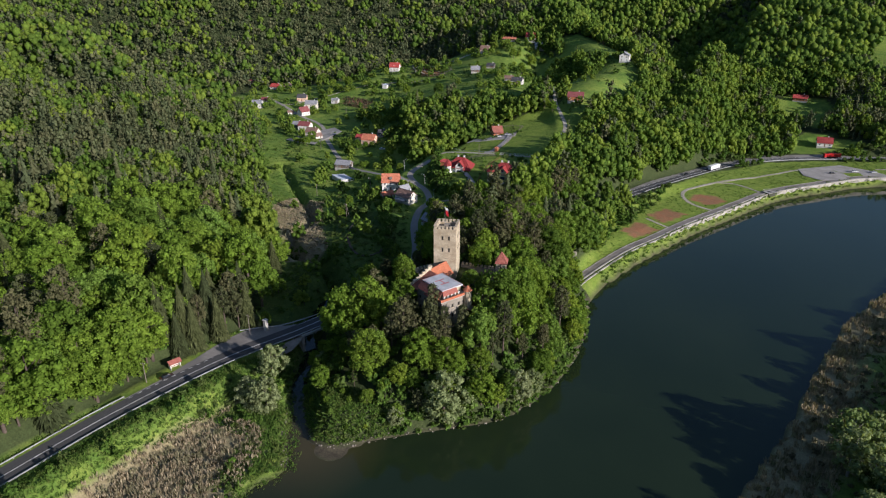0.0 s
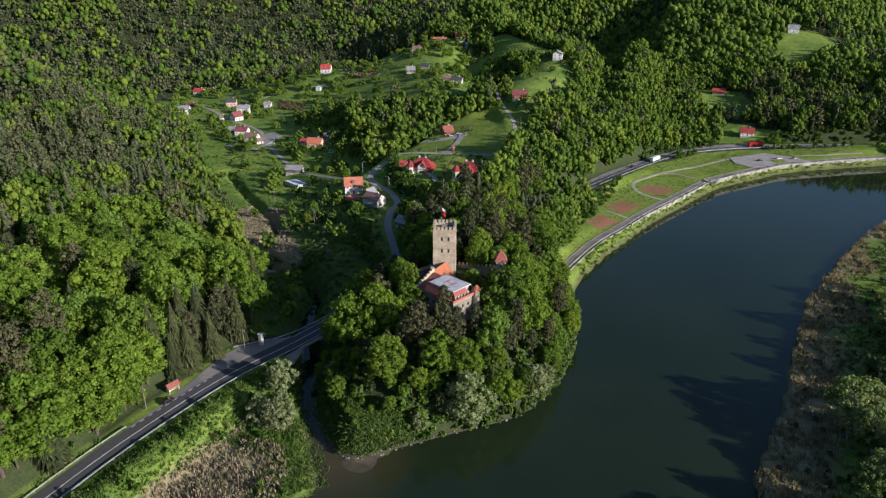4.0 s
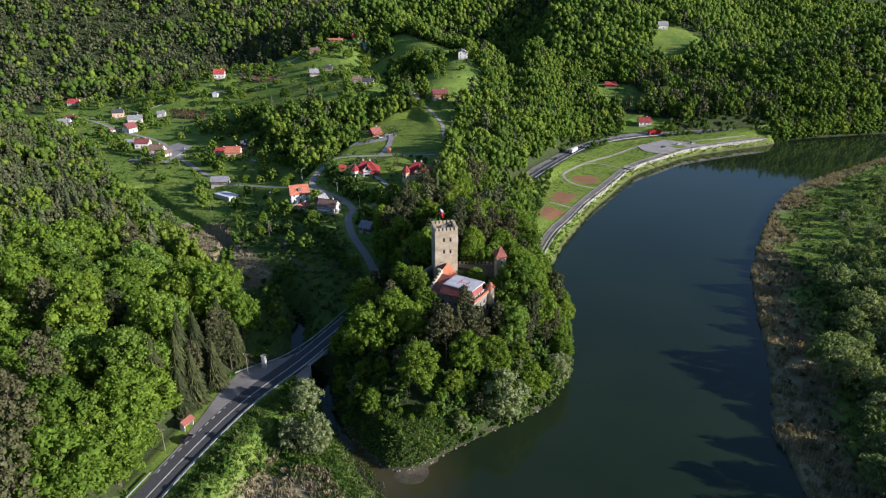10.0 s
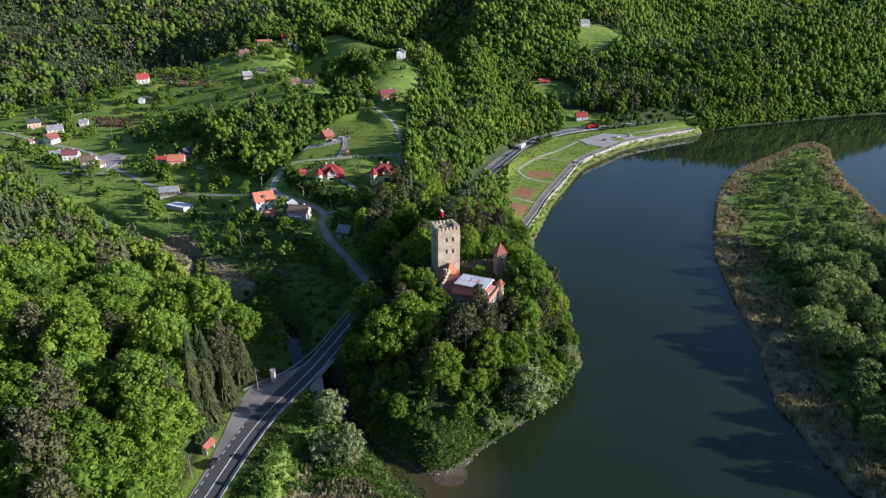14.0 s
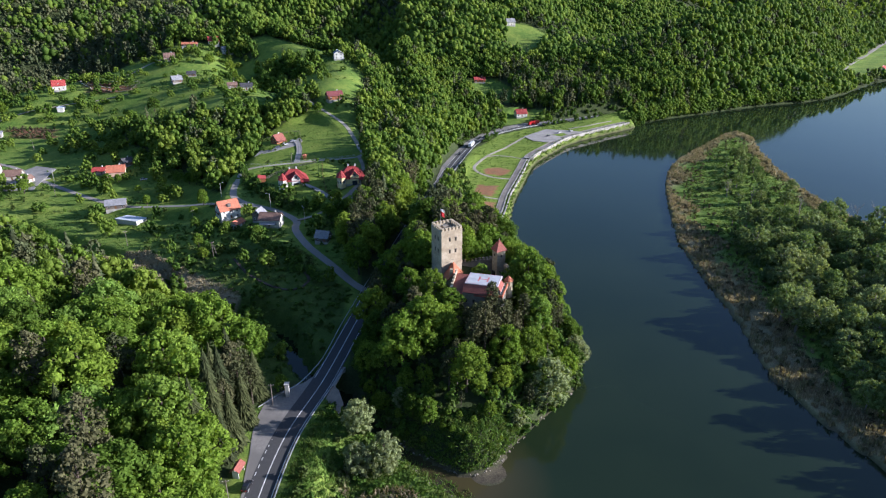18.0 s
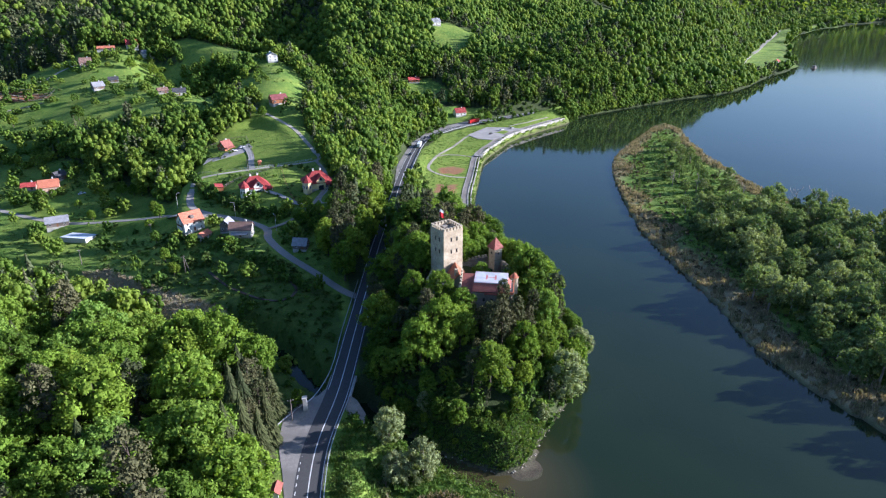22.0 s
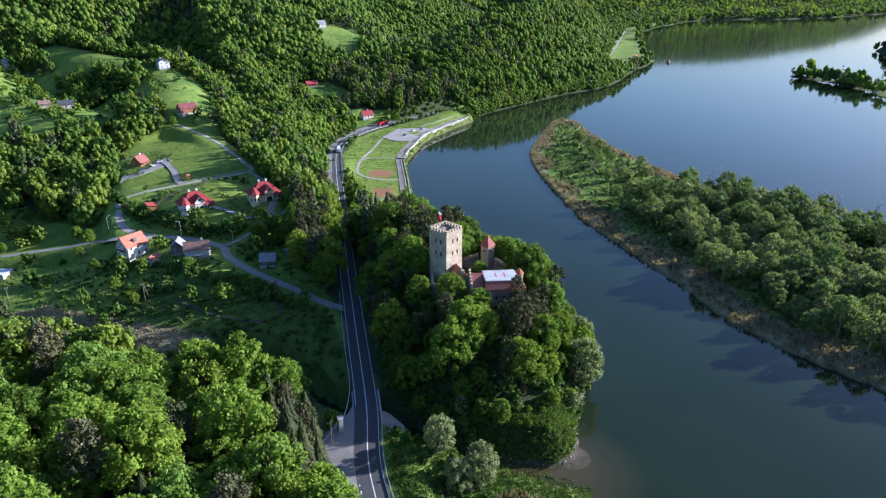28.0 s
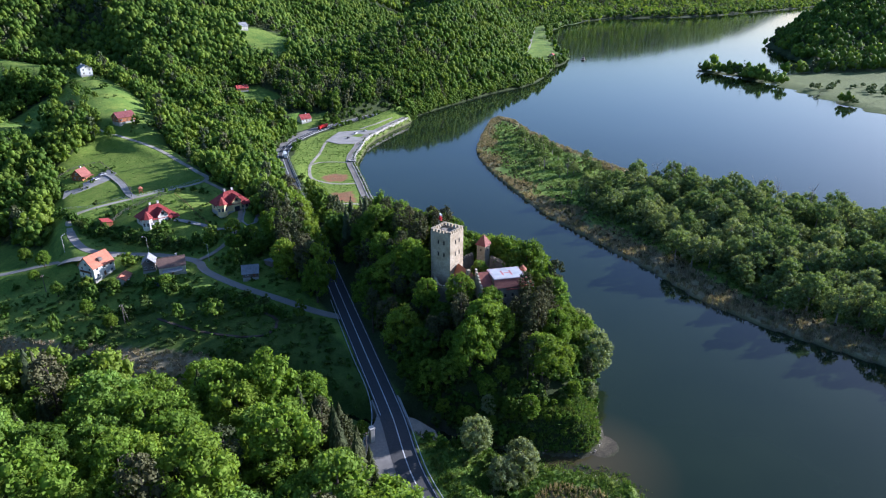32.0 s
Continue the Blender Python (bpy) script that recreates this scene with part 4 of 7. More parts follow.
REST = [(-215, -130), (-215, 70), (-60, 30), (-32, 120), (62, 122), (62, 60), (-50, -128)]
wood("near_forest", 19, (-215, -130), (62, 122), 6.4, lambda x, y: ~inside(x, y, NEAR_WOOD) & inside(x, y, REST), NEAR_ROUND, NEAR_CONE, lambda x, y: 0.20 + 0.2 * (x > -40) + 0.35 * sstep(-110, -190, x), 17.5, "hillside forest")
n_mid = wood("mid_forest", 21, (-420, -130), (330, 560), 6.5,
             lambda x, y: ~inside(x, y, NEAR_WOOD) & ~inside(x, y, REST) & in_view(x, y), MID_ROUND, MID_CONE, conifers, 13.6, "hillside forest")
wood("south_forest", 23, (-400, -415), (-72, -128), 12.0, lambda x, y: ~inside(x, y, NEAR_WOOD) & ~inside(x, y, REST), FAR_ROUND, FAR_CONE, lambda x, y: 0.2 + 0 * x, 18.0, "hillside forest")
n_far = wood("far_forest", 31, (-1100, -100), (900, 1250), 8.0,
             lambda x, y: ~((x > -420) & (x < 330) & (y > -130) & (y < 560)) & in_view(x, y) & (y < 1020 + 0.25 * np.maximum(x, 0)), FAR_ROUND, FAR_CONE, conifers, 13.0, "distant forest")
n_dist = wood("distant_forest", 41, (-1900, 0), (4600, 3600), 18.0,
              lambda x, y: ~((x > -1100) & (x < 900) & (y > -100) & (y < 1250)) & in_view(x, y) & ((x > 300) | (y < 900)) & ~((x < 1750) & inside(x, y, FARLAND)) & ~((x > 780) & (x < 1750) & (y > 980) & (y < 2000) & (sample(gsd, x, y) < 230)), DIST_ROUND, FAR_CONE, conifers, 22.0, "far mountain forest")
wood("cape_forest", 51, (640, 90), (1750, 950), 13.0, lambda x, y: inside(x, y, FARLAND) & in_view(x, y), FAR_ROUND, FAR_CONE, lambda x, y: 0.25 + 0 * x, 17.0, "wooded cape across the lake")
wood("shore_hill_forest", 53, (700, 640), (1750, 2000), 13.0, lambda x, y: ~((x > -1100) & (x < 900) & (y > -100) & (y < 1250)) & (y > 980) & (sample(gsd, x, y) < 230) & ~inside(x, y, FARLAND), FAR_ROUND, FAR_CONE, lambda x, y: 0.2 + 0 * x, 17.0, "lakeside hill forest")
# trees leaning over the far shore
bx, by = offset_line(spline(SHORE_FAR[7:14], 4.5), -1.5).T
q_ = np.random.default_rng(55)
bx, by = np.r_[bx, bx - 3], np.r_[by, by + 5]
bx, by = bx + q_.uniform(-2, 2, len(bx)), by + q_.uniform(-1.5, 1.5, len(bx))
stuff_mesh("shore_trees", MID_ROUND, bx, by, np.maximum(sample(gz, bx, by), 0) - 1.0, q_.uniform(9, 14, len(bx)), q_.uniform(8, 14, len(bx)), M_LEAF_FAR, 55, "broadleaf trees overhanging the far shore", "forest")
# pines along the west side of the road below the villas
row = spline(MAIN_ROAD, 5)
row = row[(row[:, 1] > 30) & (row[:, 1] < 150)]
for k, off in ((0, -7.6), (1, -9.5), (1, -14.5), (2, -20.0)):
    d_ = np.gradient(row[:, :2], axis=0)
    d_ /= np.linalg.norm(d_, axis=1)[:, None]
    for (x, y), (dx, dy) in zip(row[k::2, :2], d_[k::2]):
        x, y = x + dy * off + random.uniform(-1.5, 1.5), y - dx * off + random.uniform(-1.5, 1.5)
        if (y > 104 and off < -12) or sample(grd, np.array([x]), np.array([y]))[0] < 1.8:
            continue
        s = random.uniform(1.05, 1.4)
        tree(random.choice(("pine_tree", "pine_tree", "broadleaf_tree")), float(x), float(y), s, s * 1.15, "pines along the road")
for x, y, s in ((-50, 106, 0.75), (-44, 100, 0.85), (-55, 97, 0.6), (-38, 92, 0.9), (-46, 88, 0.7), (-34, 106, 0.9), (-62, 107, 0.5), (-24, 150, 0.9), (-26, 165, 0.85)):
    tree("maple_tree", x, y, s, s * 0.95, "trees below the villas")
# ---- building helpers ----
def part(name, bm, mat, parent=None, label="", place=None):
    """Links a bmesh as one mesh object under a thing or a part."""
    me = bpy.data.meshes.new(name)
    bm.to_mesh(me)
    bm.free()
    me.materials.append(mat)
    ob = new(name, me)
    if parent:
        ob.parent = parent
    if place is not None:
        ob.matrix_basis = place
    if label:
        ob["label"] = label
    return ob


def box(x0, x1, y0, y1, z0, z1, bm=None, bev=0.0):
    bm = bm or bmesh.new()
    r = bmesh.ops.create_cube(bm, size=1)
    bmesh.ops.transform(bm, verts=r["verts"], matrix=Matrix.Translation(((x0 + x1) / 2, (y0 + y1) / 2, (z0 + z1) / 2)) @ Matrix.Diagonal((x1 - x0, y1 - y0, z1 - z0, 1)))
    if bev:
        bmesh.ops.bevel(bm, geom=list({e for v in r["verts"] for e in v.link_edges}), offset=bev, segments=1, affect='EDGES')
    return bm


def poly(verts, faces, bm=None):
    bm = bm or bmesh.new()
    vs = [bm.verts.new(v) for v in verts]
    for f in faces:
        bm.faces.new([vs[i] for i in f])
    return bm


def prism(outline, y0, y1, bm=None):
    """An x-z outline carried from y0 to y1."""
    k = len(outline)
    v = [(x, y0, z) for x, z in outline] + [(x, y1, z) for x, z in outline]
    return poly(v, [tuple(range(k)), tuple(range(2 * k - 1, k - 1, -1))] + [(i, i + k, (i + 1) % k + k, (i + 1) % k) for i in range(k)], bm)


def slab(a, b, c, d, t):
    """A sheet of thickness t under the corners a b c d."""
    p = [Vector(q) for q in (a, b, c, d)]
    nn = (p[1] - p[0]).cross(p[3] - p[0]).normalized()
    if nn.z < 0:
        nn = -nn
    v = p + [q - nn * t for q in p]
    return poly(v, [(0, 1, 2, 3), (7, 6, 5, 4), (0, 4, 5, 1), (1, 5, 6, 2), (2, 6, 7, 3), (3, 7, 4, 0)])


def pyramid(x0, x1, y0, y1, z0, z1, ridge=0.0, along_x=True):
    """A hip roof: ridge is the length of its top line."""
    cx, cy = (x0 + x1) / 2, (y0 + y1) / 2
    r = ridge / 2
    t = [(cx - r, cy, z1), (cx + r, cy, z1)] if along_x else [(cx, cy - r, z1), (cx, cy + r, z1)]
    v = [(x0, y0, z0), (x1, y0, z0), (x1, y1, z0), (x0, y1, z0), (x0, y0, z0 - 0.18), (x1, y0, z0 - 0.18), (x1, y1, z0 - 0.18), (x0, y1, z0 - 0.18)]
    if ridge <= 0:
        v.append(t[0])
        f = [(0, 1, 8), (1, 2, 8), (2, 3, 8), (3, 0, 8)]
    else:
        v += t
        f = [(0, 1, 9, 8), (1, 2, 9), (2, 3, 8, 9), (3, 0, 8)] if along_x else [(0, 1, 8), (1, 2, 9, 8), (2, 3, 9), (3, 0, 8, 9)]
    return poly(v, f + [(7, 6, 5, 4), (0, 4, 5, 1), (1, 5, 6, 2), (2, 6, 7, 3), (3, 7, 4, 0)])


def cylinder(x, y, z0, z1, r0, r1=None, k=10, bm=None):
    bm = bm or bmesh.new()
    r = bmesh.ops.create_cone(bm, cap_ends=True, segments=k, radius1=r0, radius2=r0 if r1 is None else r1, depth=z1 - z0)
    bmesh.ops.translate(bm, verts=r["verts"], vec=(x, y, (z0 + z1) / 2))
    return bm


def masonry(name, c1, c2, joint, sx=0.5):
    m, n, l, b = material(name, 0.9, 0, 0.2)
    tc = n.new("ShaderNodeTexCoord")
    ge = n.new("ShaderNodeNewGeometry")
    br = n.new("ShaderNodeTexBrick")
    br.inputs["Scale"].default_value = 1.0
    br.inputs["Mortar Size"].default_value, br.inputs["Brick Width"].default_value, br.inputs["Row Height"].default_value = 0.03, sx * 1.9, sx
    sp = n.new("ShaderNodeSeparateXYZ")
    cb = n.new("ShaderNodeCombineXYZ")
    ad = n.new("ShaderNodeMath")
    l.new(tc.outputs["Object"], sp.inputs[0])
    l.new(sp.outputs[0], ad.inputs[0])
    l.new(sp.outputs[1], ad.inputs[1])
    l.new(ad.outputs[0], cb.inputs[0])
    l.new(sp.outputs[2], cb.inputs[1])
    l.new(cb.outputs[0], br.inputs["Vector"])
    for k, c in (("Color1", c1), ("Color2", c2), ("Mortar", joint)):
        br.inputs[k].default_value = (*c, 1)
    st = noise_tex(n, l, 0.35, 5, 0.7)
    fi = noise_tex(n, l, 3.0, 5, 0.7)
    col = mix(n, l, 1.0, br.outputs[0], ramp(n, l, st.outputs[0], [(0.3, (0.68, 0.64, 0.58)), (0.65, (1.1, 1.1, 1.1))]).outputs[0], 'MULTIPLY')
    col = mix(n, l, 1.0, col, ramp(n, l, fi.outputs[0], [(0.3, (0.8, 0.8, 0.8)), (0.7, (1.15, 1.15, 1.15))]).outputs[0], 'MULTIPLY')
    l.new(col, b.inputs["Base Color"])
    bump(n, l, b, fi.outputs[0], 0.5, 0.06)
    return m


def tiles(name, c1, c2, rows=3.0):
    """Roof tiles: ribs and courses in the relief, with weathered patches."""
    m, n, l, b = material(name, 0.7, 0, 0.3)
    tc = n.new("ShaderNodeTexCoord")
    w = n.new("ShaderNodeTexWave")
    w.bands_direction = 'Z'
    w.inputs["Scale"].default_value, w.inputs["Distortion"].default_value = rows, 0.3
    l.new(tc.outputs["Object"], w.inputs["Vector"])
    st = noise_tex(n, l, 0.6, 5, 0.7)
    col = ramp(n, l, st.outputs[0], [(0.3, c1), (0.7, c2)]).outputs[0]
    col = mix(n, l, 1.0, col, ramp(n, l, w.outputs[0], [(0.1, (0.72, 0.72, 0.72)), (0.5, (1.08, 1.08, 1.08))]).outputs[0], 'MULTIPLY')
    l.new(col, b.inputs["Base Color"])
    bump(n, l, b, w.outputs[0], 0.5, 0.05)
    return m


M_STONE = masonry("castle_stone", (0.53, 0.45, 0.325), (0.45, 0.385, 0.285), (0.38, 0.33, 0.25))
M_STONE_DARK = masonry("grey_stone", (0.30, 0.27, 0.225), (0.24, 0.22, 0.185), (0.20, 0.185, 0.16))
M_TILE = tiles("red_tiles", (0.25, 0.078, 0.058), (0.34, 0.115, 0.085))
M_TILE_ORANGE = tiles("orange_tiles", (0.37, 0.115, 0.058), (0.46, 0.16, 0.08))
M_TILE_DARK = tiles("dark_red_tiles", (0.22, 0.075, 0.055), (0.31, 0.11, 0.08))
M_HOLE = surface("dark_opening", (0.015, 0.014, 0.013), (0.03, 0.028, 0.025), 2, 0.6)
M_PAD = surface("pale_roof_sheet", (0.42, 0.44, 0.46), (0.52, 0.535, 0.55), 0.6, 0.7, (0.37, 0.385, 0.40), 0.25)
M_PAD_RED = surface("red_marking", (0.48, 0.14, 0.14), (0.58, 0.22, 0.21), 2, 0.7)
M_WHITE = surface("white_plaster", (0.68, 0.66, 0.61), (0.80, 0.78, 0.73), 0.9, 0.85, (0.60, 0.57, 0.51), 0.2)
M_FLAG = surface("red_cloth", (0.60, 0.03, 0.04), (0.72, 0.06, 0.07), 3, 0.7)
M_CLOTH = surface("white_cloth", (0.75, 0.75, 0.75), (0.85, 0.85, 0.85), 3, 0.7)
M_GLASS = material("window_glass", 0.08, 0, 0.6)[0]
M_GLASS.node_tree.nodes["Principled BSDF"].inputs["Base Color"].default_value = (0.03, 0.035, 0.045, 1)
M_WOOD = surface("brown_wood", (0.16, 0.08, 0.04), (0.26, 0.13, 0.065), 2, 0.7)


def merlons(thing, p, q, z, t, size=0.85, high=0.9, cap=True):
    """Crenels along the top of a wall from p to q, one block each."""
    p, q = Vector((*p, 0)), Vector((*q, 0))
    L = (q - p).length
    k = max(2, int(L / (2 * size)) + 1)
    a = math.degrees(math.atan2(q.y - p.y, q.x - p.x))
    me = None
    for i in range(k):
        c = p + (q - p) * ((i + 0.5) / k)
        if me is None:
            bm = box(-size / 2, size / 2, -t / 2, t / 2, 0, high)
            box(-size / 2 - 0.08, size / 2 + 0.08, -t / 2 - 0.08, t / 2 + 0.08, high, high + 0.14, bm)
            ob = part("merlon", bm, M_STONE, thing)
            me = ob.data
        else:
            ob = new("merlon", me)
            ob.parent = thing
        ob.matrix_basis = pose(c.x, c.y, z, 0, 0, a)


# ---- castle: keep ----
keep = tagged(new("castle_keep"), "tall square pale limestone keep with battlements on the hilltop", "tower")
keep.matrix_basis = pose(-0.2, 0, 0, 0, 0, 21)
S = 4.4
bm = box(-S, S, -S, S, 18, 48.4, bev=0.05)
part("wall", bm, M_STONE, keep)
for x0, x1, y0, y1 in ((-S, S, -S, -S + 0.9), (-S, S, S - 0.9, S), (-S, -S + 0.9, -S + 0.9, S - 0.9), (S - 0.9, S, -S + 0.9, S - 0.9)):
    part("parapet", box(x0, x1, y0, y1, 48.42, 49.5), M_STONE, keep)
for p, q in (((-S, -S + 0.4), (S, -S + 0.4)), ((-S, S - 0.4), (S, S - 0.4)), ((-S + 0.4, -S), (-S + 0.4, S)), ((S - 0.4, -S), (S - 0.4, S))):
    merlons(keep, p, q, 49.5, 0.8)
part("roof_deck", box(-S + 0.95, S - 0.95, -S + 0.95, S - 0.95, 48.42, 48.6), M_STONE_DARK, keep)
part("roof_hatch", box(-1.2, 1.0, 0.4, 2.2, 48.6, 49.6, bev=0.05), M_STONE_DARK, keep)
for side in range(4):
    for zz in (40.2, 45.0):
        for xx in (-0.9, 1.6):
            w = part("window", box(-0.32, 0.32, -0.06, 0.05, 0, 1.5), M_HOLE, keep)
            w.matrix_basis = pose(0, 0, 0, 0, 0, 90 * side) @ pose(xx, -S - 0.01, zz)
            lint = part("lintel", box(-0.5, 0.5, -0.1, 0.1, 1.5, 1.75), M_STONE_DARK, w)
for zz, xx in ((36.6, -1.8), (37.4, 0.4)):
    w = part("putlog_holes", box(-1.0, 1.0, -0.06, 0.05, 0, 0.18), M_STONE_DARK, keep)
    w.matrix_basis = pose(xx, -S - 0.01, zz)
flag = tagged(new("flag"), "red and white flag on a pole above the keep", "flag")
flag.matrix_basis = pose(-2.4, 2.2, 49.0)
part("pole", cylinder(0, 0, -0.6, 7.2, 0.07, 0.04, 8), M_STEEL, flag)


def cloth(z0, z1, lo=0.0):
    v, f = [], []
    for i in range(9):
        u = i / 8
        for z in (z0, z1):
            v.append((0.05 + 1.5 * u, 0.25 * math.sin(5 * u + z * 0.6), z - 1.1 * u))
    for i in range(8):
        f.append((2 * i, 2 * i + 2, 2 * i + 3, 2 * i + 1))
    bm = poly(v, f)
    bmesh.ops.solidify(bm, geom=bm.faces[:], thickness=0.03)
    return bm


part("upper_cloth", cloth(6.1, 7.1), M_CLOTH, flag)
part("lower_cloth", cloth(4.2, 6.1), M_FLAG, flag)

# ---- castle: palace with the landing pad ----
palace = tagged(new("castle_palace"), "stone castle palace with a flat pale landing pad and red tiles", "castle")
palace.matrix_basis = pose(11.1, -21.7, 0, 0, 0, -20.5)
part("wall", box(-6.6, 7.6, -6.2, 5.4, 10, 33.6, bev=0.06), M_STONE_DARK, palace)
part("upper_wall", box(-5.5, 5.5, -4.2, 4.2, 33.6, 36.5), M_STONE, palace)
pad = part("landing_pad", box(-6.0, 6.0, -4.65, 4.65, 36.5, 37.0, bev=0.08), M_PAD, palace, "pale flat landing pad with a faded red H")
for x0, x1, y0, y1 in ((-1.9, -1.3, -2.0, 2.0), (1.3, 1.9, -2.0, 2.0), (-1.3, 1.3, -0.25, 0.25)):
    part("painted_bar", box(x0, x1, y0, y1, 37.004, 37.012), M_PAD_RED, pad)
for x0, x1, y0, y1 in ((-5.6, 5.6, -4.4, -4.28), (-5.6, 5.6, 4.28, 4.4), (-5.7, -5.58, -4.4, 4.4), (5.58, 5.7, -4.4, 4.4)):
    part("border_line", box(x0, x1, y0, y1, 37.004, 37.012), M_PAD_RED, pad)
part("front_roof", slab((-6.2, -4.66, 36.75), (6.1, -4.66, 36.75), (6.1, -6.7, 34.3), (-6.2, -6.7, 34.3), 0.2), M_TILE, palace)
part("end_roof", slab((6.02, -4.66, 36.75), (6.02, 1.5, 36.75), (7.3, 1.5, 35.3), (7.3, -5.2, 35.3), 0.2), M_TILE, palace)
part("back_roof", slab((-6.0, 4.66, 36.7), (6.0, 4.66, 36.7), (6.0, 6.0, 35.2), (-6.0, 6.0, 35.2), 0.2), M_TILE_DARK, palace)
part("terrace", box(5.52, 8.3, -7.0, 5.6, 33.62, 33.9, bev=0.04), M_CONCRETE, palace)
part("front_ledge", box(-2.0, 5.5, -7.0, -6.25, 33.3, 33.7), M_TILE, palace)
part("railing", box(8.0, 8.3, -7.0, 5.4, 33.9, 34.8), M_TILE_ORANGE, palace, "orange capped terrace parapet")
part("railing", box(3.2, 8.0, -7.0, -6.7, 33.9, 34.8), M_TILE_ORANGE, palace, "orange capped terrace parapet")
for yy in (-4.6, -3.0, -1.4, 0.2, 1.8):
    col_ = part("column", cylinder(7.0, yy, 33.9, 35.2, 0.22, 0.18, 10), M_WHITE, palace)
    part("capital", box(6.72, 7.28, yy - 0.28, yy + 0.28, 35.2, 35.4), M_WHITE, col_)
for yy in (-3.8, -2.2, -0.6, 1.0):
    part("window", box(5.48, 5.56, yy - 0.5, yy + 0.5, 33.95, 35.8), M_HOLE, palace)
for zz in (30.3, 26.6, 22.8):
    for xx in (-5, -2.2, 0.6, 3.4, 6.2):
        w = part("window", box(xx - 0.4, xx + 0.4, -6.26, -6.16, zz, zz + 1.3), M_HOLE, palace)
        part("sill", box(xx - 0.55, xx + 0.55, -6.36, -6.16, zz - 0.16, zz), M_STONE, w)
    for yy in (-4.2, -1.4, 1.4, 4.0):
        w = part("window", box(7.56, 7.66, yy - 0.4, yy + 0.4, zz, zz + 1.3), M_HOLE, palace)
        part("sill", box(7.56, 7.76, yy - 0.55, yy + 0.55, zz - 0.16, zz), M_STONE, w)
part("bartizan", cylinder(8.2, 5.0, 29, 35.4, 1.5, 1.5, 12), M_STONE, palace, "round stone corner turret")
part("bartizan_roof", cylinder(8.2, 5.0, 35.4, 37.3, 1.8, 0.05, 12), M_TILE_ORANGE, palace, "small orange cone roof")
# wing with the stepped gable
part("wing_wall", box(-10.6, -6.62, -6.0, 2.4, 10, 33.3), M_STONE_DARK, palace)
part("wing_roof", slab((-10.4, 2.2, 37.2), (-6.1, 2.2, 37.2), (-6.1, -6.6, 33.2), (-10.4, -6.6, 33.2), 0.22), M_TILE_DARK, palace)
part("wing_back_roof", slab((-10.4, 2.2, 37.2), (-6.1, 2.2, 37.2), (-6.1, 5.2, 34.2), (-10.4, 5.2, 34.2), 0.22), M_TILE, palace)
for i in range(7):
    y1 = 2.9 - i * 1.35
    zt = 38.4 - i * 0.68
    part("gable_step", box(-11.05, -10.5, y1 - 1.35, y1, 20, zt, bev=0.04), M_STONE, palace)
    part("step_cap", box(-11.13, -10.42, y1 - 1.4, y1 + 0.05, zt, zt + 0.14), M_STONE, palace)
for i, (xx, zz) in enumerate(((-9.6, 31.2), (-8.0, 31.2), (-9.6, 28), (-8.0, 28))):
    part("window", box(xx - 0.35, xx + 0.35, -6.06, -5.96, zz, zz + 1.0), M_HOLE, palace)
# hall roof between keep and gable
hall = tagged(new("castle_hall"), "castle hall with a steep orange tiled gable roof beside the keep", "castle")
hall.matrix_basis = pose(1.6, -10.2, 0, 0, 0, -6)
part("wall", box(-3.4, 3.0, -5.2, 5.6, 14, 32.6), M_STONE, hall)
part("gable", prism([(-3.4, 32.6), (3.0, 32.6), (-0.2, 36.2)], -5.2, 5.6), M_STONE, hall)
part("roof_slope", slab((-0.2, -5.4, 36.6), (-0.2, 6.0, 36.6), (-3.9, 6.0, 32.3), (-3.9, -5.4, 32.3), 0.2), M_TILE_ORANGE, hall)
part("roof_slope", slab((-0.2, -5.4, 36.6), (-0.2, 6.0, 36.6), (3.5, 6.0, 32.3), (3.5, -5.4, 32.3), 0.2), M_TILE_ORANGE, hall)
part("dormer", box(-1.6, -0.4, -3.6, -2.4, 34.8, 37.6), M_STONE, hall)

# ---- castle: curtain walls and the small turret ----
wall_t = 1.1
WALLS = [((2.6, 6.6), (19.4, 9.8)), ((23.4, 3.2), (24.8, -7.0)), ((24.8, -7.0), (20.6, -15.4)), ((-5.0, 2.0), (-9.5, -8.0)), ((-9.5, -8.0), (-3.0, -15.0))]
for p, q in WALLS:
    cw = tagged(new("curtain_wall"), "crenellated stone curtain wall of the castle yard", "wall", "castle curtain walls")
    d = Vector((q[0] - p[0], q[1] - p[1]))
    o = part("wall", box(0, d.length, -wall_t / 2, wall_t / 2, 14, 31.3), M_STONE_DARK, cw)
    o.matrix_basis = pose(p[0], p[1], 0, 0, 0, math.degrees(math.atan2(d.y, d.x)))
    merlons(cw, p, q, 31.3, wall_t * 0.8, 0.8, 0.75)
turret = tagged(new("castle_turret"), "small square stone turret with a red pyramid roof", "tower")
turret.matrix_basis = pose(21.2, 5.2, 0, 0, 0, 21)
part("wall", box(-1.9, 1.9, -1.9, 1.9, 16, 37.2, bev=0.04), M_STONE, turret)
part("roof", pyramid(-2.45, 2.45, -2.45, 2.45, 37.2, 41.4), M_TILE, turret)
part("roof_finial", cylinder(0, 0, 41.2, 41.9, 0.07, 0.03, 6), M_STEEL, turret)
for a in range(4):
    w = part("window", box(-0.3, 0.3, -0.06, 0.06, 34.6, 35.6), M_HOLE, turret)
    w.matrix_basis = pose(0, 0, 0, 0, 0, 90 * a) @ pose(0, -1.91, 0)
part("gateway", box(-2.6, -1.88, -0.9, 0.9, 25, 28.0), M_HOLE, turret)
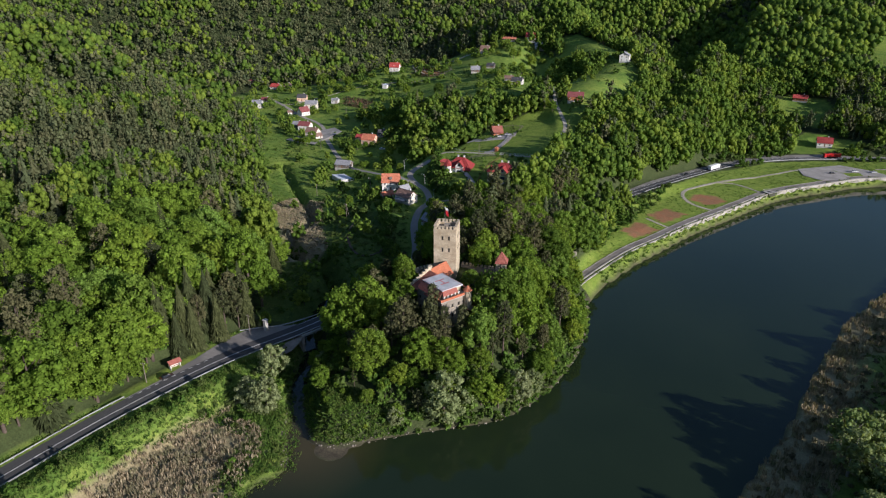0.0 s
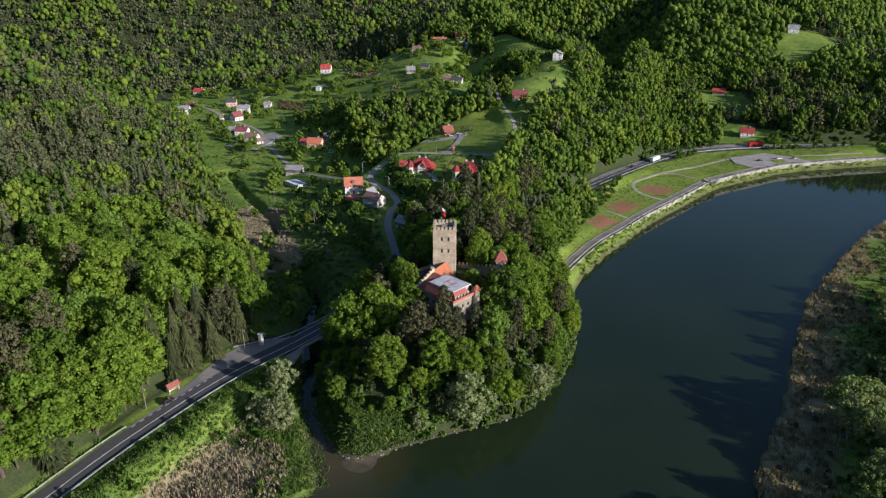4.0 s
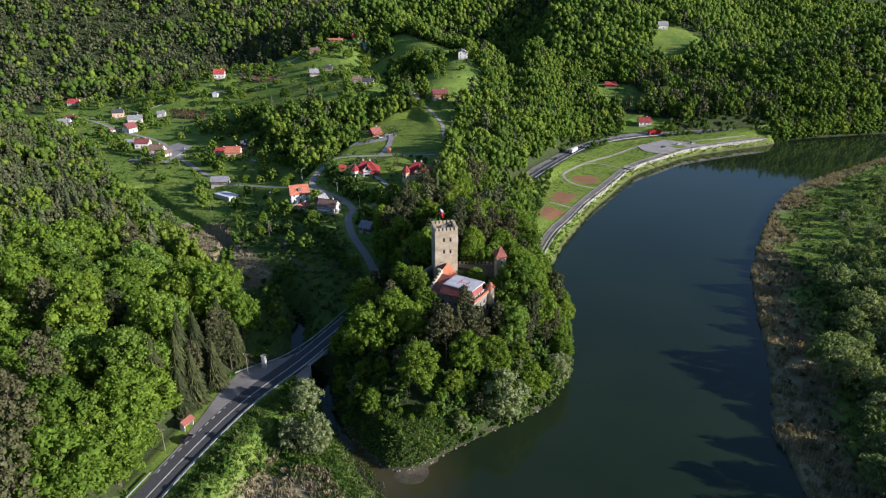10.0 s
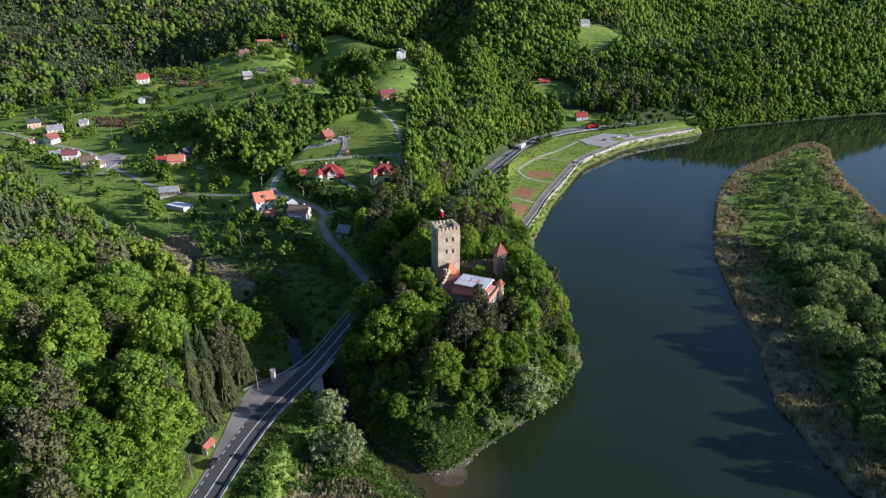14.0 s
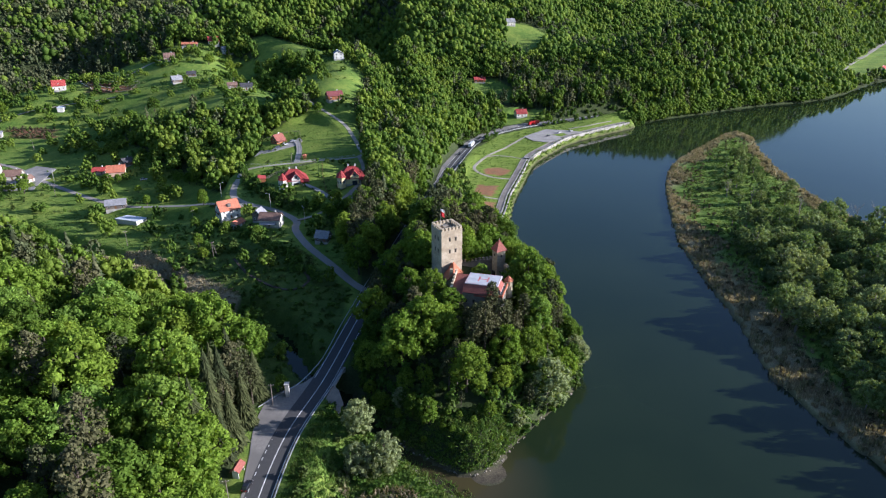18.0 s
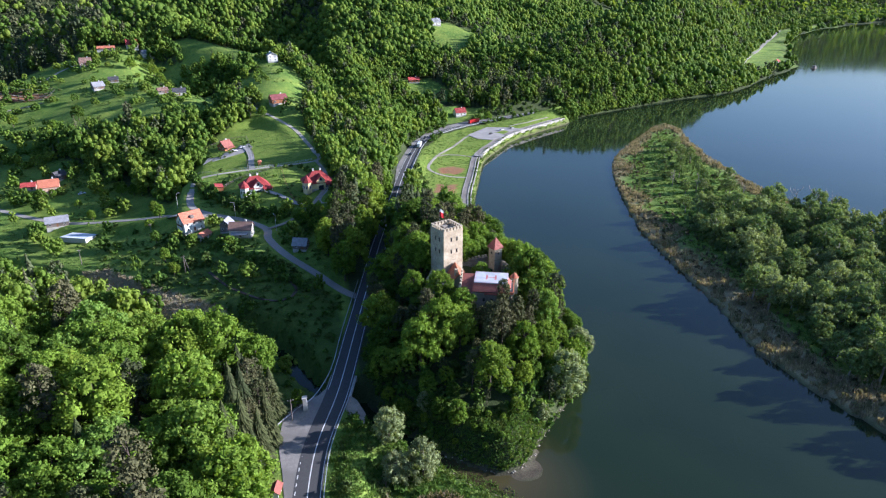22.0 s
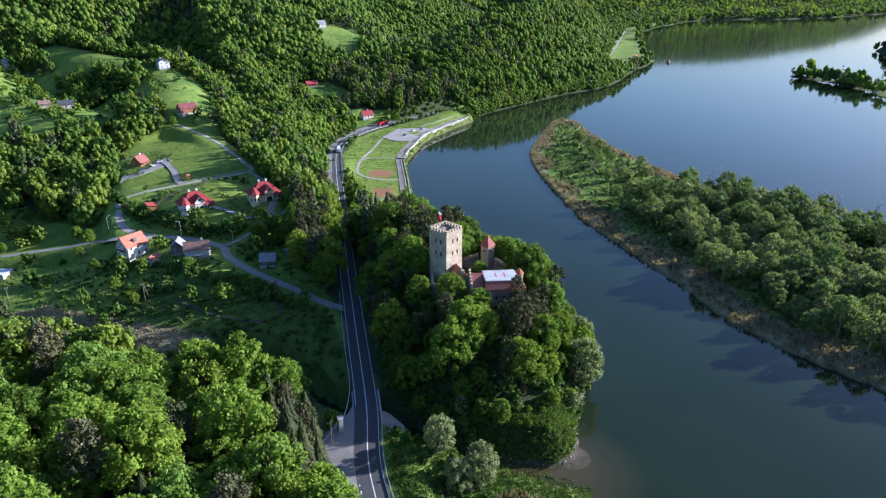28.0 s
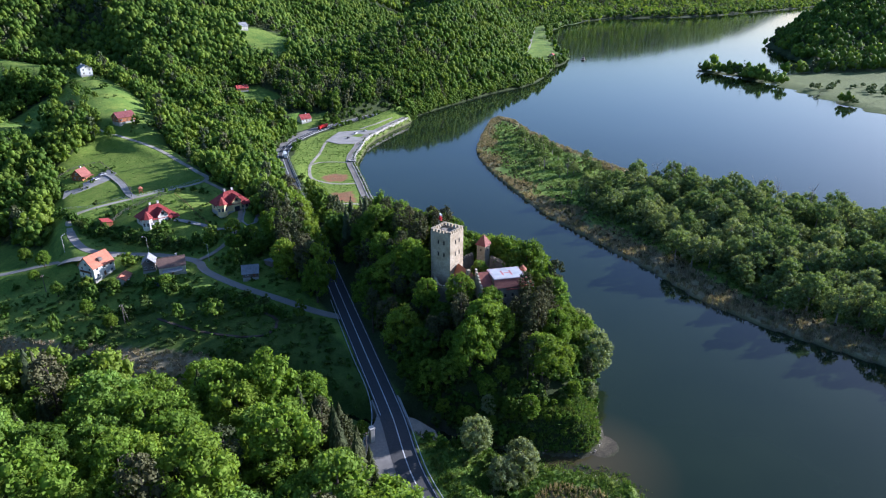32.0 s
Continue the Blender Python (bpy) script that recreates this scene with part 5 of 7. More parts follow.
yard = tagged(new("castle_yard", mesh_from("castle_yard", [(-6, 4, 25.6), (3, 7, 25.6), (21, 9, 25.6), (24, 2, 25.6), (25, -7, 25.6), (20, -17, 25.6), (2, -15, 25.6), (-8, -9, 25.6)],
                                       [tuple(range(7, -1, -1))], M_GRAVEL, False)), "gravelled castle yard", "ground", kind="structure")
# ---- village ----
def plaster(name, c):
    return surface(name, tuple(0.9 * v for v in c), c, 0.8, 0.85, tuple(0.82 * v for v in c), 0.25)


M_CREAM = plaster("cream_plaster", (0.78, 0.70, 0.48))
M_YELLOW = plaster("yellow_plaster", (0.75, 0.62, 0.32))
M_SALMON = plaster("salmon_plaster", (0.72, 0.48, 0.34))
M_GREYWALL = plaster("grey_plaster", (0.55, 0.53, 0.50))
M_BEIGE = plaster("beige_plaster", (0.68, 0.62, 0.52))
M_LOG = surface("red_brown_logs", (0.32, 0.12, 0.05), (0.44, 0.18, 0.08), 1.5, 0.7)
M_TIMBER = surface("weathered_timber", (0.16, 0.13, 0.11), (0.26, 0.22, 0.19), 1.5, 0.9)
R_RED = tiles("bright_red_roof", (0.36, 0.050, 0.042), (0.46, 0.085, 0.07))
R_CRIMSON = tiles("crimson_roof", (0.23, 0.030, 0.028), (0.31, 0.048, 0.042))
R_ORANGE = tiles("orange_red_roof", (0.44, 0.145, 0.080), (0.54, 0.20, 0.115))
R_BROWN = tiles("brown_roof", (0.16, 0.10, 0.08), (0.26, 0.16, 0.12))
R_GREY = tiles("grey_sheet_roof", (0.22, 0.22, 0.23), (0.32, 0.32, 0.33))
R_DARK = tiles("dark_roof", (0.05, 0.05, 0.055), (0.09, 0.088, 0.09))
R_MAROON = tiles("maroon_roof", (0.17, 0.05, 0.05), (0.25, 0.08, 0.075))
R_PALE = surface("pale_metal_roof", (0.52, 0.56, 0.60), (0.66, 0.69, 0.72), 0.7, 0.5, (0.45, 0.48, 0.52), 0.2)
SASH = {}


def window(thing, x, y, z, w, h, turn):
    """A framed window on a wall: frame, with pane and sill under it."""
    key = (round(w, 1), round(h, 1))
    if key not in SASH:
        bm = box(-w / 2, w / 2, -0.05, 0.05, 0, h)
        me = bpy.data.meshes.new("window")
        bm.to_mesh(me)
        bm.free()
        me.materials.append(M_WHITE)
        bm = box(-w / 2 + 0.1, -0.03, -0.07, -0.052, 0.1, h - 0.1)
        box(0.03, w / 2 - 0.1, -0.07, -0.052, 0.1, h - 0.1, bm)
        mp = bpy.data.meshes.new("pane")
        bm.to_mesh(mp)
        bm.free()
        mp.materials.append(M_GLASS)
        SASH[key] = (me, mp)
    o = new("window", SASH[key][0])
    o.parent = thing
    o.matrix_basis = pose(x, y, z, 0, 0, turn)
    g = new("pane", SASH[key][1])
    g.parent = o


def house(x, y, rot, w, l, eave, rise, wall, roof, label, z=None, over=0.5, chimneys=1, rows=1, dormer=0, plinth=0.5, cat="house", group="village houses", hip=0.0, name="house", gables=True):
    """A gabled house, its ridge along its own x: w across, l along."""
    zz = ground(x, y) if z is None else z
    t = tagged(new(name), label, cat, group)
    t.matrix_basis = pose(x, y, zz - 0.1, 0, 0, rot)
    part("plinth", box(-l / 2 - 0.08, l / 2 + 0.08, -w / 2 - 0.08, w / 2 + 0.08, -2.0, plinth), M_CONCRETE, t)
    part("wall", box(-l / 2, l / 2, -w / 2, w / 2, plinth, eave), wall, t)
    top = eave + rise
    if hip:
        part("roof", pyramid(-l / 2 - over, l / 2 + over, -w / 2 - over, w / 2 + over, eave, top, max(0.0, l - w) if hip == 1 else hip), roof, t)
    else:
        for sx in (-1, 1):
            part("gable", poly([(sx * l / 2, -w / 2, eave), (sx * l / 2, w / 2, eave), (sx * l / 2, 0, top - 0.12), (sx * (l / 2 - 0.25), -w / 2, eave), (sx * (l / 2 - 0.25), w / 2, eave), (sx * (l / 2 - 0.25), 0, top - 0.12)],
                               [(0, 1, 2), (5, 4, 3), (0, 3, 4, 1), (1, 4, 5, 2), (2, 5, 3, 0)]), wall, t)
        k = rise / (w / 2)
        for sy in (-1, 1):
            part("roof_slope", slab((-l / 2 - over, 0, top + 0.15), (l / 2 + over, 0, top + 0.15), (l / 2 + over, sy * (w / 2 + over), eave - over * k + 0.15), (-l / 2 - over, sy * (w / 2 + over), eave - over * k + 0.15), 0.18), roof, t)
        part("ridge_cap", box(-l / 2 - over, l / 2 + over, -0.14, 0.14, top + 0.08, top + 0.24), roof, t)
    for i in range(chimneys):
        c = part("chimney", box(-0.35, 0.35, -0.3, 0.3, eave, top + 0.9), M_STONE_DARK if i else M_WHITE, t, place=pose((-1) ** i * l * 0.22, w * 0.12, 0))
        part("chimney_cap", box(-0.45, 0.45, -0.4, 0.4, top + 0.9, top + 1.02), M_CONCRETE, c)
    k = max(2, int(l / 3.2))
    for r in range(rows):
        zb = plinth + 0.8 + r * 2.75
        if zb + 1.2 > eave:
            continue
        for i in range(k):
            xx = -l / 2 + l * (i + 0.5) / k
            window(t, xx, w / 2 + 0.03, zb, 1.1, 1.25, 180)
            if not (r == 0 and i == k // 2):
                window(t, xx, -w / 2 - 0.03, zb, 1.1, 1.25, 0)
        for sx in (-1, 1):
            for yy in (-w * 0.25, w * 0.25):
                window(t, sx * (l / 2 + 0.03), yy, zb, 1.0, 1.25, 90 * sx)
    if not hip and rise > 2.2:
        for sx in (-1, 1):
            window(t, sx * (l / 2 + 0.03), 0, eave + 0.3, 1.1, 1.2, 90 * sx)
    d = part("door", box(-0.5, 0.5, -0.06, 0.02, plinth, plinth + 2.05), M_WOOD, t, place=pose(-l / 2 + l * (k // 2 + 0.5) / k, -w / 2 - 0.01, 0))
    part("door_handle", box(0.32, 0.42, -0.12, -0.06, plinth + 1.0, plinth + 1.06), M_STEEL, d)
    for i in range(dormer):
        dx = l * ((i + 0.5) / dormer - 0.5)
        dm = part("dormer", prism([(-0.9, eave + 0.4), (0.9, eave + 0.4), (0.9, eave + 1.5), (0, eave + 2.1), (-0.9, eave + 1.5)], -w * 0.36, 0), wall, t, place=pose(dx, 0, 0))
        part("dormer_roof", prism([(-1.15, eave + 1.35), (0, eave + 2.15), (1.15, eave + 1.35), (1.15, eave + 1.5), (0, eave + 2.32), (-1.15, eave + 1.5)], -w * 0.36 - 0.25, 0), roof, dm)
        part("pane", box(-0.5, 0.5, -w * 0.36 - 0.04, -w * 0.36 - 0.005, eave + 0.6, eave + 1.4), M_GLASS, dm)
    return t


def shed(x, y, rot, w, l, h, fall, wall, roof, label, z=None, group="sheds", name="shed"):
    zz = ground(x, y) if z is None else z
    t = tagged(new(name), label, "shed", group)
    t.matrix_basis = pose(x, y, zz - 0.05, 0, 0, rot)
    part("wall", prism([(-w / 2, -1), (w / 2, -1), (w / 2, h), (-w / 2, h + fall)], -l / 2, l / 2), wall, t)
    part("roof", slab((-w / 2 - 0.3, -l / 2 - 0.3, h + fall + 0.2), (-w / 2 - 0.3, l / 2 + 0.3, h + fall + 0.2), (w / 2 + 0.3, l / 2 + 0.3, h + 0.2), (w / 2 + 0.3, -l / 2 - 0.3, h + 0.2), 0.15), roof, t)
    part("door", box(w / 2 - 0.02, w / 2 + 0.05, -0.9, 0.9, 0, min(2.0, h - 0.2)), M_WOOD, t)
    return t


# houses by the lane below the castle
hA = house(-109.2, 112.5, 32, 9.0, 10.5, 5.6, 4.2, M_WHITE, R_ORANGE, "white two-storey house with an orange-red tiled roof and balcony", rows=2, z=16.6, chimneys=0)
part("balcony", box(-5.9, -5.1, -3.2, 3.2, 3.0, 3.2), M_CONCRETE, hA)
part("balcony_rail", box(-6.0, -5.9, -3.2, 3.2, 3.2, 4.1), M_WOOD, hA)
part("dormer", prism([(-0.9, 6.9), (0.9, 6.9), (0.9, 8.4), (-0.9, 8.4)], -3.4, -1.0), M_TIMBER, hA)
house(-101.5, 97.5, 62, 4.5, 7, 2.4, 1.4, M_WHITE, R_ORANGE, "low white garage with a small red tiled roof", chimneys=0, cat="garage", name="garage")
hF = house(-82.5, 90.5, -10, 7.5, 10.5, 4.0, 2.8, M_BEIGE, R_BROWN, "old beige house with a mossy brown tiled roof", rows=1)
house(-90, 99, 74, 5, 6, 4.2, 2.4, M_TIMBER, R_GREY, "dark timber barn with a grey sheet gable roof", chimneys=0, cat="barn", name="barn")
part("porch_roof", slab((-4, -3.8, 2.9), (4, -3.8, 2.9), (4, -6.2, 2.3), (-4, -6.2, 2.3), 0.15), R_GREY, hF)
house(-54.6, 71.5, -20, 5.5, 6.5, 2.6, 2.6, M_TIMBER, R_GREY, "grey weathered timber hut on a grassy bank", chimneys=0, cat="hut", name="hut")
shed(-43, 78, 30, 3.5, 4.5, 2.2, 0.6, M_TIMBER, R_GREY, "small dark garden shed under trees")


def villa(x, y, rot, z, wall, flip, label):
    """A villa: hipped main roof, front gable, corner tower with a pointed roof."""
    t = tagged(new("villa"), label, "house", "twin villas")
    t.matrix_basis = pose(x, y, z, 0, 0, rot) @ Matrix.Scale(1.16, 4)
    s = -1 if flip else 1
    part("plinth", box(-6.6, 6.6, -4.6, 4.6, -2, 0.4), M_CONCRETE, t)
    part("wall", box(-6.5, 6.5, -4.5, 4.5, 0.4, 3.3), wall, t)
    part("roof", pyramid(-7.3, 7.3, -5.3, 5.3, 3.3, 8.2, 4.0), R_CRIMSON, t)
    part("front_gable", prism([(-2.1, 0.4), (2.1, 0.4), (2.1, 4.6), (0, 7.0), (-2.1, 4.6)], -5.2, 0), wall, t, place=pose(s * 0.8, 0, 0))
    for q in (-1, 1):
        part("gable_roof", slab((s * 0.8, -5.8, 7.3), (s * 0.8, 0.2, 7.3), (s * 0.8 + q * 2.7, 0.2, 4.3), (s * 0.8 + q * 2.7, -5.8, 4.3), 0.2), R_CRIMSON, t)
    tw_ = part("tower", cylinder(-s * 5.6, -4.2, -1.0, 4.3, 2.1, 2.1, 8), wall, t)
    part("tower_roof", cylinder(-s * 5.6, -4.2, 4.3, 7.6, 2.7, 0.05, 8), R_CRIMSON, tw_)
    part("porch_roof", slab((s * 3.0, -4.4, 3.6), (s * 7.4, -4.4, 3.6), (s * 7.4, -6.6, 2.8), (s * 3.0, -6.6, 2.8), 0.18), R_CRIMSON, t)
    for xx in (3.4, 7.0):
        part("porch_column", cylinder(s * xx, -6.3, -0.3, 2.9, 0.15, 0.15, 8), M_WHITE, t)
    for i, a in enumerate((-150, -105, -60, -15)):
        window(t, -s * 5.6 + 2.0 * math.cos(radians(a)), -4.2 + 2.0 * math.sin(radians(a)), 1.2, 1.0, 1.6, a + 90)
    for xx in (s * 3.6, s * 5.6):
        window(t, xx, -4.54, 0.7, 1.3, 2.0, 0)
    window(t, s * 0.8, -5.24, 4.4, 1.3, 1.5, 0)
    part("garage_door", box(s * 0.8 - 1.2, s * 0.8 + 1.2, -5.27, -5.2, 0.0, 2.2), M_GLASS, t)
    for sx in (-1, 1):
        for yy in (-1.6, 1.6):
            window(t, sx * 6.54, yy, 1.2, 1.2, 1.4, 90 * sx)
    for xx in (-3, 0, 3):
        window(t, xx, 4.54, 1.2, 1.2, 1.4, 180)
    for xx in (-1.6, 1.8):
        c = part("chimney", box(xx - 0.35, xx + 0.35, 0.3, 0.9, 5.5, 9.0), M_WHITE, t)
        part("chimney_cap", box(xx - 0.45, xx + 0.45, 0.2, 1.0, 9.0, 9.12), M_CONCRETE, c)
    return t


villa(-42.5, 135, 8, 28.0, M_YELLOW, False, "yellow villa with a steep crimson roof and corner tower")
villa(-77, 143, 12, 25.0, M_WHITE, False, "white villa with a steep crimson roof and corner tower")
shed(-98, 158, 10, 4, 7, 2.3, 0.7, M_LOG, R_RED, "small shed with a bright red roof")
# log cabin on the lawn
cab = house(-99, 235, 48, 6.5, 7.5, 3.4, 3.4, M_LOG, M_TILE_DARK, "red-brown log cabin with a steep dark red roof and porch", chimneys=1, z=28.4)
part("porch_roof", slab((-3.6, -3.2, 3.2), (3.6, -3.2, 3.2), (3.6, -5.4, 2.5), (-3.6, -5.4, 2.5), 0.15), M_TILE_DARK, cab)
for xx in (-3.3, 0, 3.3):
    part("porch_post", box(xx - 0.1, xx + 0.1, -5.2, -5.0, -0.5, 2.55), M_LOG, cab)
hut = tagged(new("play_hut"), "small wooden play hut on posts on the lawn", "play hut")
hut.matrix_basis = pose(-75.4, 189.0, ground(-75.4, 189.0))
for xx in (-0.8, 0.8):
    for yy in (-0.8, 0.8):
        part("post", box(xx - 0.08, xx + 0.08, yy - 0.08, yy + 0.08, -0.3, 3.2), M_LOG, hut)
part("cabin", box(-0.9, 0.9, -0.9, 0.9, 1.4, 2.6), M_LOG, hut)
part("roof", pyramid(-1.3, 1.3, -1.3, 1.3, 3.1, 4.2), R_ORANGE, hut)
# along the upper lane
house(-62, 298, 20, 8, 12, 3.6, 3.0, M_LOG, R_MAROON, "timber farmhouse with a dull red roof below the meadow")
house(-66, 434, 100, 9, 10, 6.0, 2.4, M_WHITE, R_GREY, "white two-storey house with a grey roof at the wood's edge", rows=2)
# the hamlet in the valley
VILLAGE = [
    (-524, 388, 20, 8, 10, 3.2, 3.0, M_WHITE, R_MAROON, "white cottage with a maroon roof"),
    (-478, 382, 10, 8, 12, 3.2, 3.4, M_WHITE, R_RED, "white cottage with a bright red roof"),
    (-466, 390, 30, 7, 8, 3.0, 3.2, M_TIMBER, R_BROWN, "timber barn with a dark brown roof"),
    (-422, 298, 25, 9, 11, 5.2, 3.0, M_WHITE, R_GREY, "white gabled house with a grey roof"),
    (-432, 320, 15, 6, 9, 2.4, 1.8, M_TIMBER, R_MAROON, "low maroon-roofed outbuilding beside the village lane"),
    (-392, 336, 30, 8, 10, 4.5, 3.2, M_SALMON, R_DARK, "salmon house with a black roof beside the village lane"),
    (-358, 314, 28, 10, 12, 6.0, 3.0, M_BEIGE, R_GREY, "tall beige house with a grey roof"),
    (-346, 338, 20, 6, 7, 3.6, 1.6, M_GREYWALL, R_GREY, "grey block outbuilding beside the village lane"),
    (-346, 288, 80, 8, 10, 4.2, 4.2, M_WHITE, R_MAROON, "white steep-gabled house with a maroon roof"),
    (-360, 284, 60, 4, 6, 2.6, 1.4, M_WHITE, R_BROWN, "small white garage beside the village lane"),
    (-303, 244, 15, 8, 11, 4.4, 3.0, M_WHITE, R_MAROON, "white house with a maroon roof"),
    (-318, 250, 15, 7, 9, 3.0, 2.6, M_TIMBER, R_GREY, "dark barn with a grey roof"),
    (-281, 230, 10, 8, 11, 3.4, 3.4, M_BEIGE, R_BROWN, "beige farmhouse with a brown hipped roof"),
    (-268, 222, 70, 5, 6, 2.6, 2.0, M_WHITE, R_BROWN, "small white summer kitchen beside the village lane"),
    (-330, 427, 20, 9, 11, 4.4, 4.6, M_WHITE, R_RED, "white house with a tall red roof on the hillside"),
    (-206, 216, 12, 9, 11, 4.0, 3.6, M_SALMON, R_ORANGE, "salmon house with an orange tiled roof"),
    (-220, 223, 5, 6, 8, 2.6, 2.0, M_SALMON, R_RED, "low outbuilding with a red roof beside the village lane"),
    (-204, 231, 50, 6, 7, 3.0, 2.4, M_TIMBER, R_DARK, "dark timber barn beside the village lane"),
    (-206, 527, 15, 9, 11, 4.2, 4.4, M_BEIGE, R_RED, "house with a red roof high on the slope"),
    (-229, 518, 5, 6, 16, 2.6, 1.8, M_TIMBER, R_ORANGE, "long shed with an orange roof"),
    (-191, 520, 25, 9, 12, 4.0, 3.0, M_WHITE, R_GREY, "white house with a grey roof high on the slope"),
    (-240, 478, 15, 8, 10, 3.4, 4.0, M_SALMON, R_BROWN, "salmon house with a brown roof"),
    (-217, 414, 30, 8, 9, 3.0, 3.2, M_TIMBER, R_GREY, "old grey barn on the slope"),
    (-207, 430, 10, 6, 8, 2.6, 2.2, M_TIMBER, R_DARK, "dark barn on the slope beside the village lane"),
    (-142, 359, 10, 8, 10, 3.4, 2.6, M_GREYWALL, R_DARK, "grey house with a flat-pitched roof among trees"),
    (-157, 372, 20, 6, 8, 2.8, 2.0, M_TIMBER, R_BROWN, "weathered shed among trees"),
    (84, 505, 0, 7, 12, 3.0, 2.6, M_LOG, R_RED, "timber lodge with a bright red roof in the side valley"),
    (113, 412, 10, 8, 11, 3.4, 3.8, M_WHITE, R_CRIMSON, "white roadside inn with a steep red roof"),
    (152, 695, 10, 9, 12, 4.5, 4.5, M_WHITE, R_GREY, "white house high in a clearing"),
    (126, 703, 20, 6, 8, 3.2, 2.6, M_SALMON, R_BROWN, "small house beside a clearing"),
    (772, 770, 42, 10, 18, 3.4, 3.0, M_WHITE, R_RED, "lakeside building with a red roof"),
    (798, 772, 42, 10, 20, 3.4, 1.4, M_TIMBER, R_DARK, "dark flat lakeside building"),
]
for x, y, rot, w, l_, eave, rise, wl, rf, lab in VILLAGE:
    house(x, y, rot, w, l_, eave, rise, wl, rf, lab, rows=2 if eave > 5 else 1, dormer=1 if rise > 4.3 else 0)
# farm sheds in the valley
shed(-171, 139, 66, 9, 15, 2.6, 1.0, M_GREYWALL, R_PALE, "long low barn with a pale metal roof", z=5.2)
house(-187, 160, 15, 8, 11, 3.0, 2.4, M_TIMBER, R_GREY, "old timber barn with a grey roof", chimneys=0, cat="barn", name="barn")
shed(-313, 386, 10, 5, 9, 2.6, 0.5, M_WHITE, R_PALE, "white flat-roofed shed in the meadow")
# bus shelter and concrete post by the main road
bs = tagged(new("bus_shelter"), "white bus shelter with a red gable roof beside the lay-by", "bus shelter")
bs.matrix_basis = pose(-66.8, -80.5, 7.1, 0, 0, 78)
for xx in (-1.8, 1.8):
    part("side_wall", box(xx - 0.08, xx + 0.08, -0.9, 0.9, -0.4, 2.3), M_WHITE, bs)
part("back_wall", box(-1.8, 1.8, 0.8, 0.9, -0.4, 2.3), M_WHITE, bs)
part("bench", box(-1.6, 1.6, 0.3, 0.75, 0.4, 0.5), M_WOOD, bs)
part("roof_slope", slab((-2.3, 0.1, 3.4), (2.3, 0.1, 3.4), (2.3, -1.5, 2.2), (-2.3, -1.5, 2.2), 0.12), M_TILE, bs)
part("roof_slope", slab((-2.3, 0.1, 3.4), (2.3, 0.1, 3.4), (2.3, 1.5, 2.2), (-2.3, 1.5, 2.2), 0.12), M_TILE, bs)
cp = tagged(new("concrete_post"), "stubby pale concrete pillar beside the road", "pillar")
cp.matrix_basis = pose(-57.8, -44.3, 5.5)
part("shaft", box(-0.7, 0.7, -0.7, 0.7, -2, 6.6, bev=0.1), M_CONCRETE, cp)
part("cap", box(-0.85, 0.85, -0.85, 0.85, 6.6, 6.85), M_CONCRETE, cp)
# ---- promenade, lay-by, paths ----
M_TYRE_DARK = surface("dark_rubber", (0.03, 0.03, 0.03), (0.05, 0.05, 0.05), 3, 0.8)
def slab_on(name, outline, lift, mat, label, cat="pavement", z=None):
    """A flat paved area: its outline filled, following the ground."""
    bm = bmesh.new()
    vs = [bm.verts.new((x, y, (ground(x, y) if z is None else z) + lift)) for x, y in outline]
    bm.faces.new(vs)
    bmesh.ops.triangulate(bm, faces=bm.faces[:])
    r = bmesh.ops.extrude_face_region(bm, geom=bm.faces[:])
    bmesh.ops.translate(bm, verts=[g for g in r["geom"] if isinstance(g, bmesh.types.BMVert)], vec=(0, 0, -0.25))
    bmesh.ops.recalc_face_normals(bm, faces=bm.faces[:])
    return tagged(part(name, bm, mat), label, cat, kind="structure")


def path(name, pts, w, mat, label, lift=0.12):
    p = spline(pts, 3)
    z = sample(gz, p[:, 0], p[:, 1])
    z = np.maximum(z, np.maximum(sample(gz, *offset_line(p, w * 0.5).T), sample(gz, *offset_line(p, -w * 0.5).T)))
    return tagged(new(name, ribbon(name, p, -w / 2, w / 2, lift, mat, z=z)), label, "path", kind="structure")


prom = np.c_[PROMENADE, np.full(len(PROMENADE), 5.8)]
M_QUAY = surface("weathered_concrete", (0.32, 0.30, 0.265), (0.44, 0.415, 0.37), 0.9, 0.9, (0.25, 0.235, 0.195), 0.2)
M_PROMENADE = surface("brown_grey_paving", (0.19, 0.168, 0.14), (0.27, 0.24, 0.205), 1.1, 0.9, (0.155, 0.14, 0.118), 0.12)
M_DRAIN = surface("mossy_channel", (0.05, 0.055, 0.04), (0.085, 0.085, 0.06), 1.4, 0.95)
tagged(new("promenade", ribbon("promenade", prom, -9.4, -6.0, 0.18, M_PROMENADE)), "brown-grey paved promenade along the water", "pavement", kind="structure")
half_ = int(np.argmin(np.hypot(prom[:, 0] - 90, prom[:, 1] - 258)))
south, north = prom[:half_ + 1], prom[half_ + 2:]
tagged(new("quay_wall", ribbon("quay_wall", south, -3.9, -3.2, 0.45, M_QUAY, drop=3.5)), "long weathered concrete quay wall", "wall", kind="structure")
tagged(new("quay_channel", ribbon("quay_channel", south, -5.2, -3.9, -0.1, M_DRAIN, drop=0.8)), "dark mossy channel behind the quay wall", "channel", kind="structure")
tagged(new("quay_kerb", ribbon("quay_kerb", south, -5.9, -5.2, 0.42, M_QUAY, drop=0.8)), "pale concrete kerb beside the channel", "kerb", kind="structure")
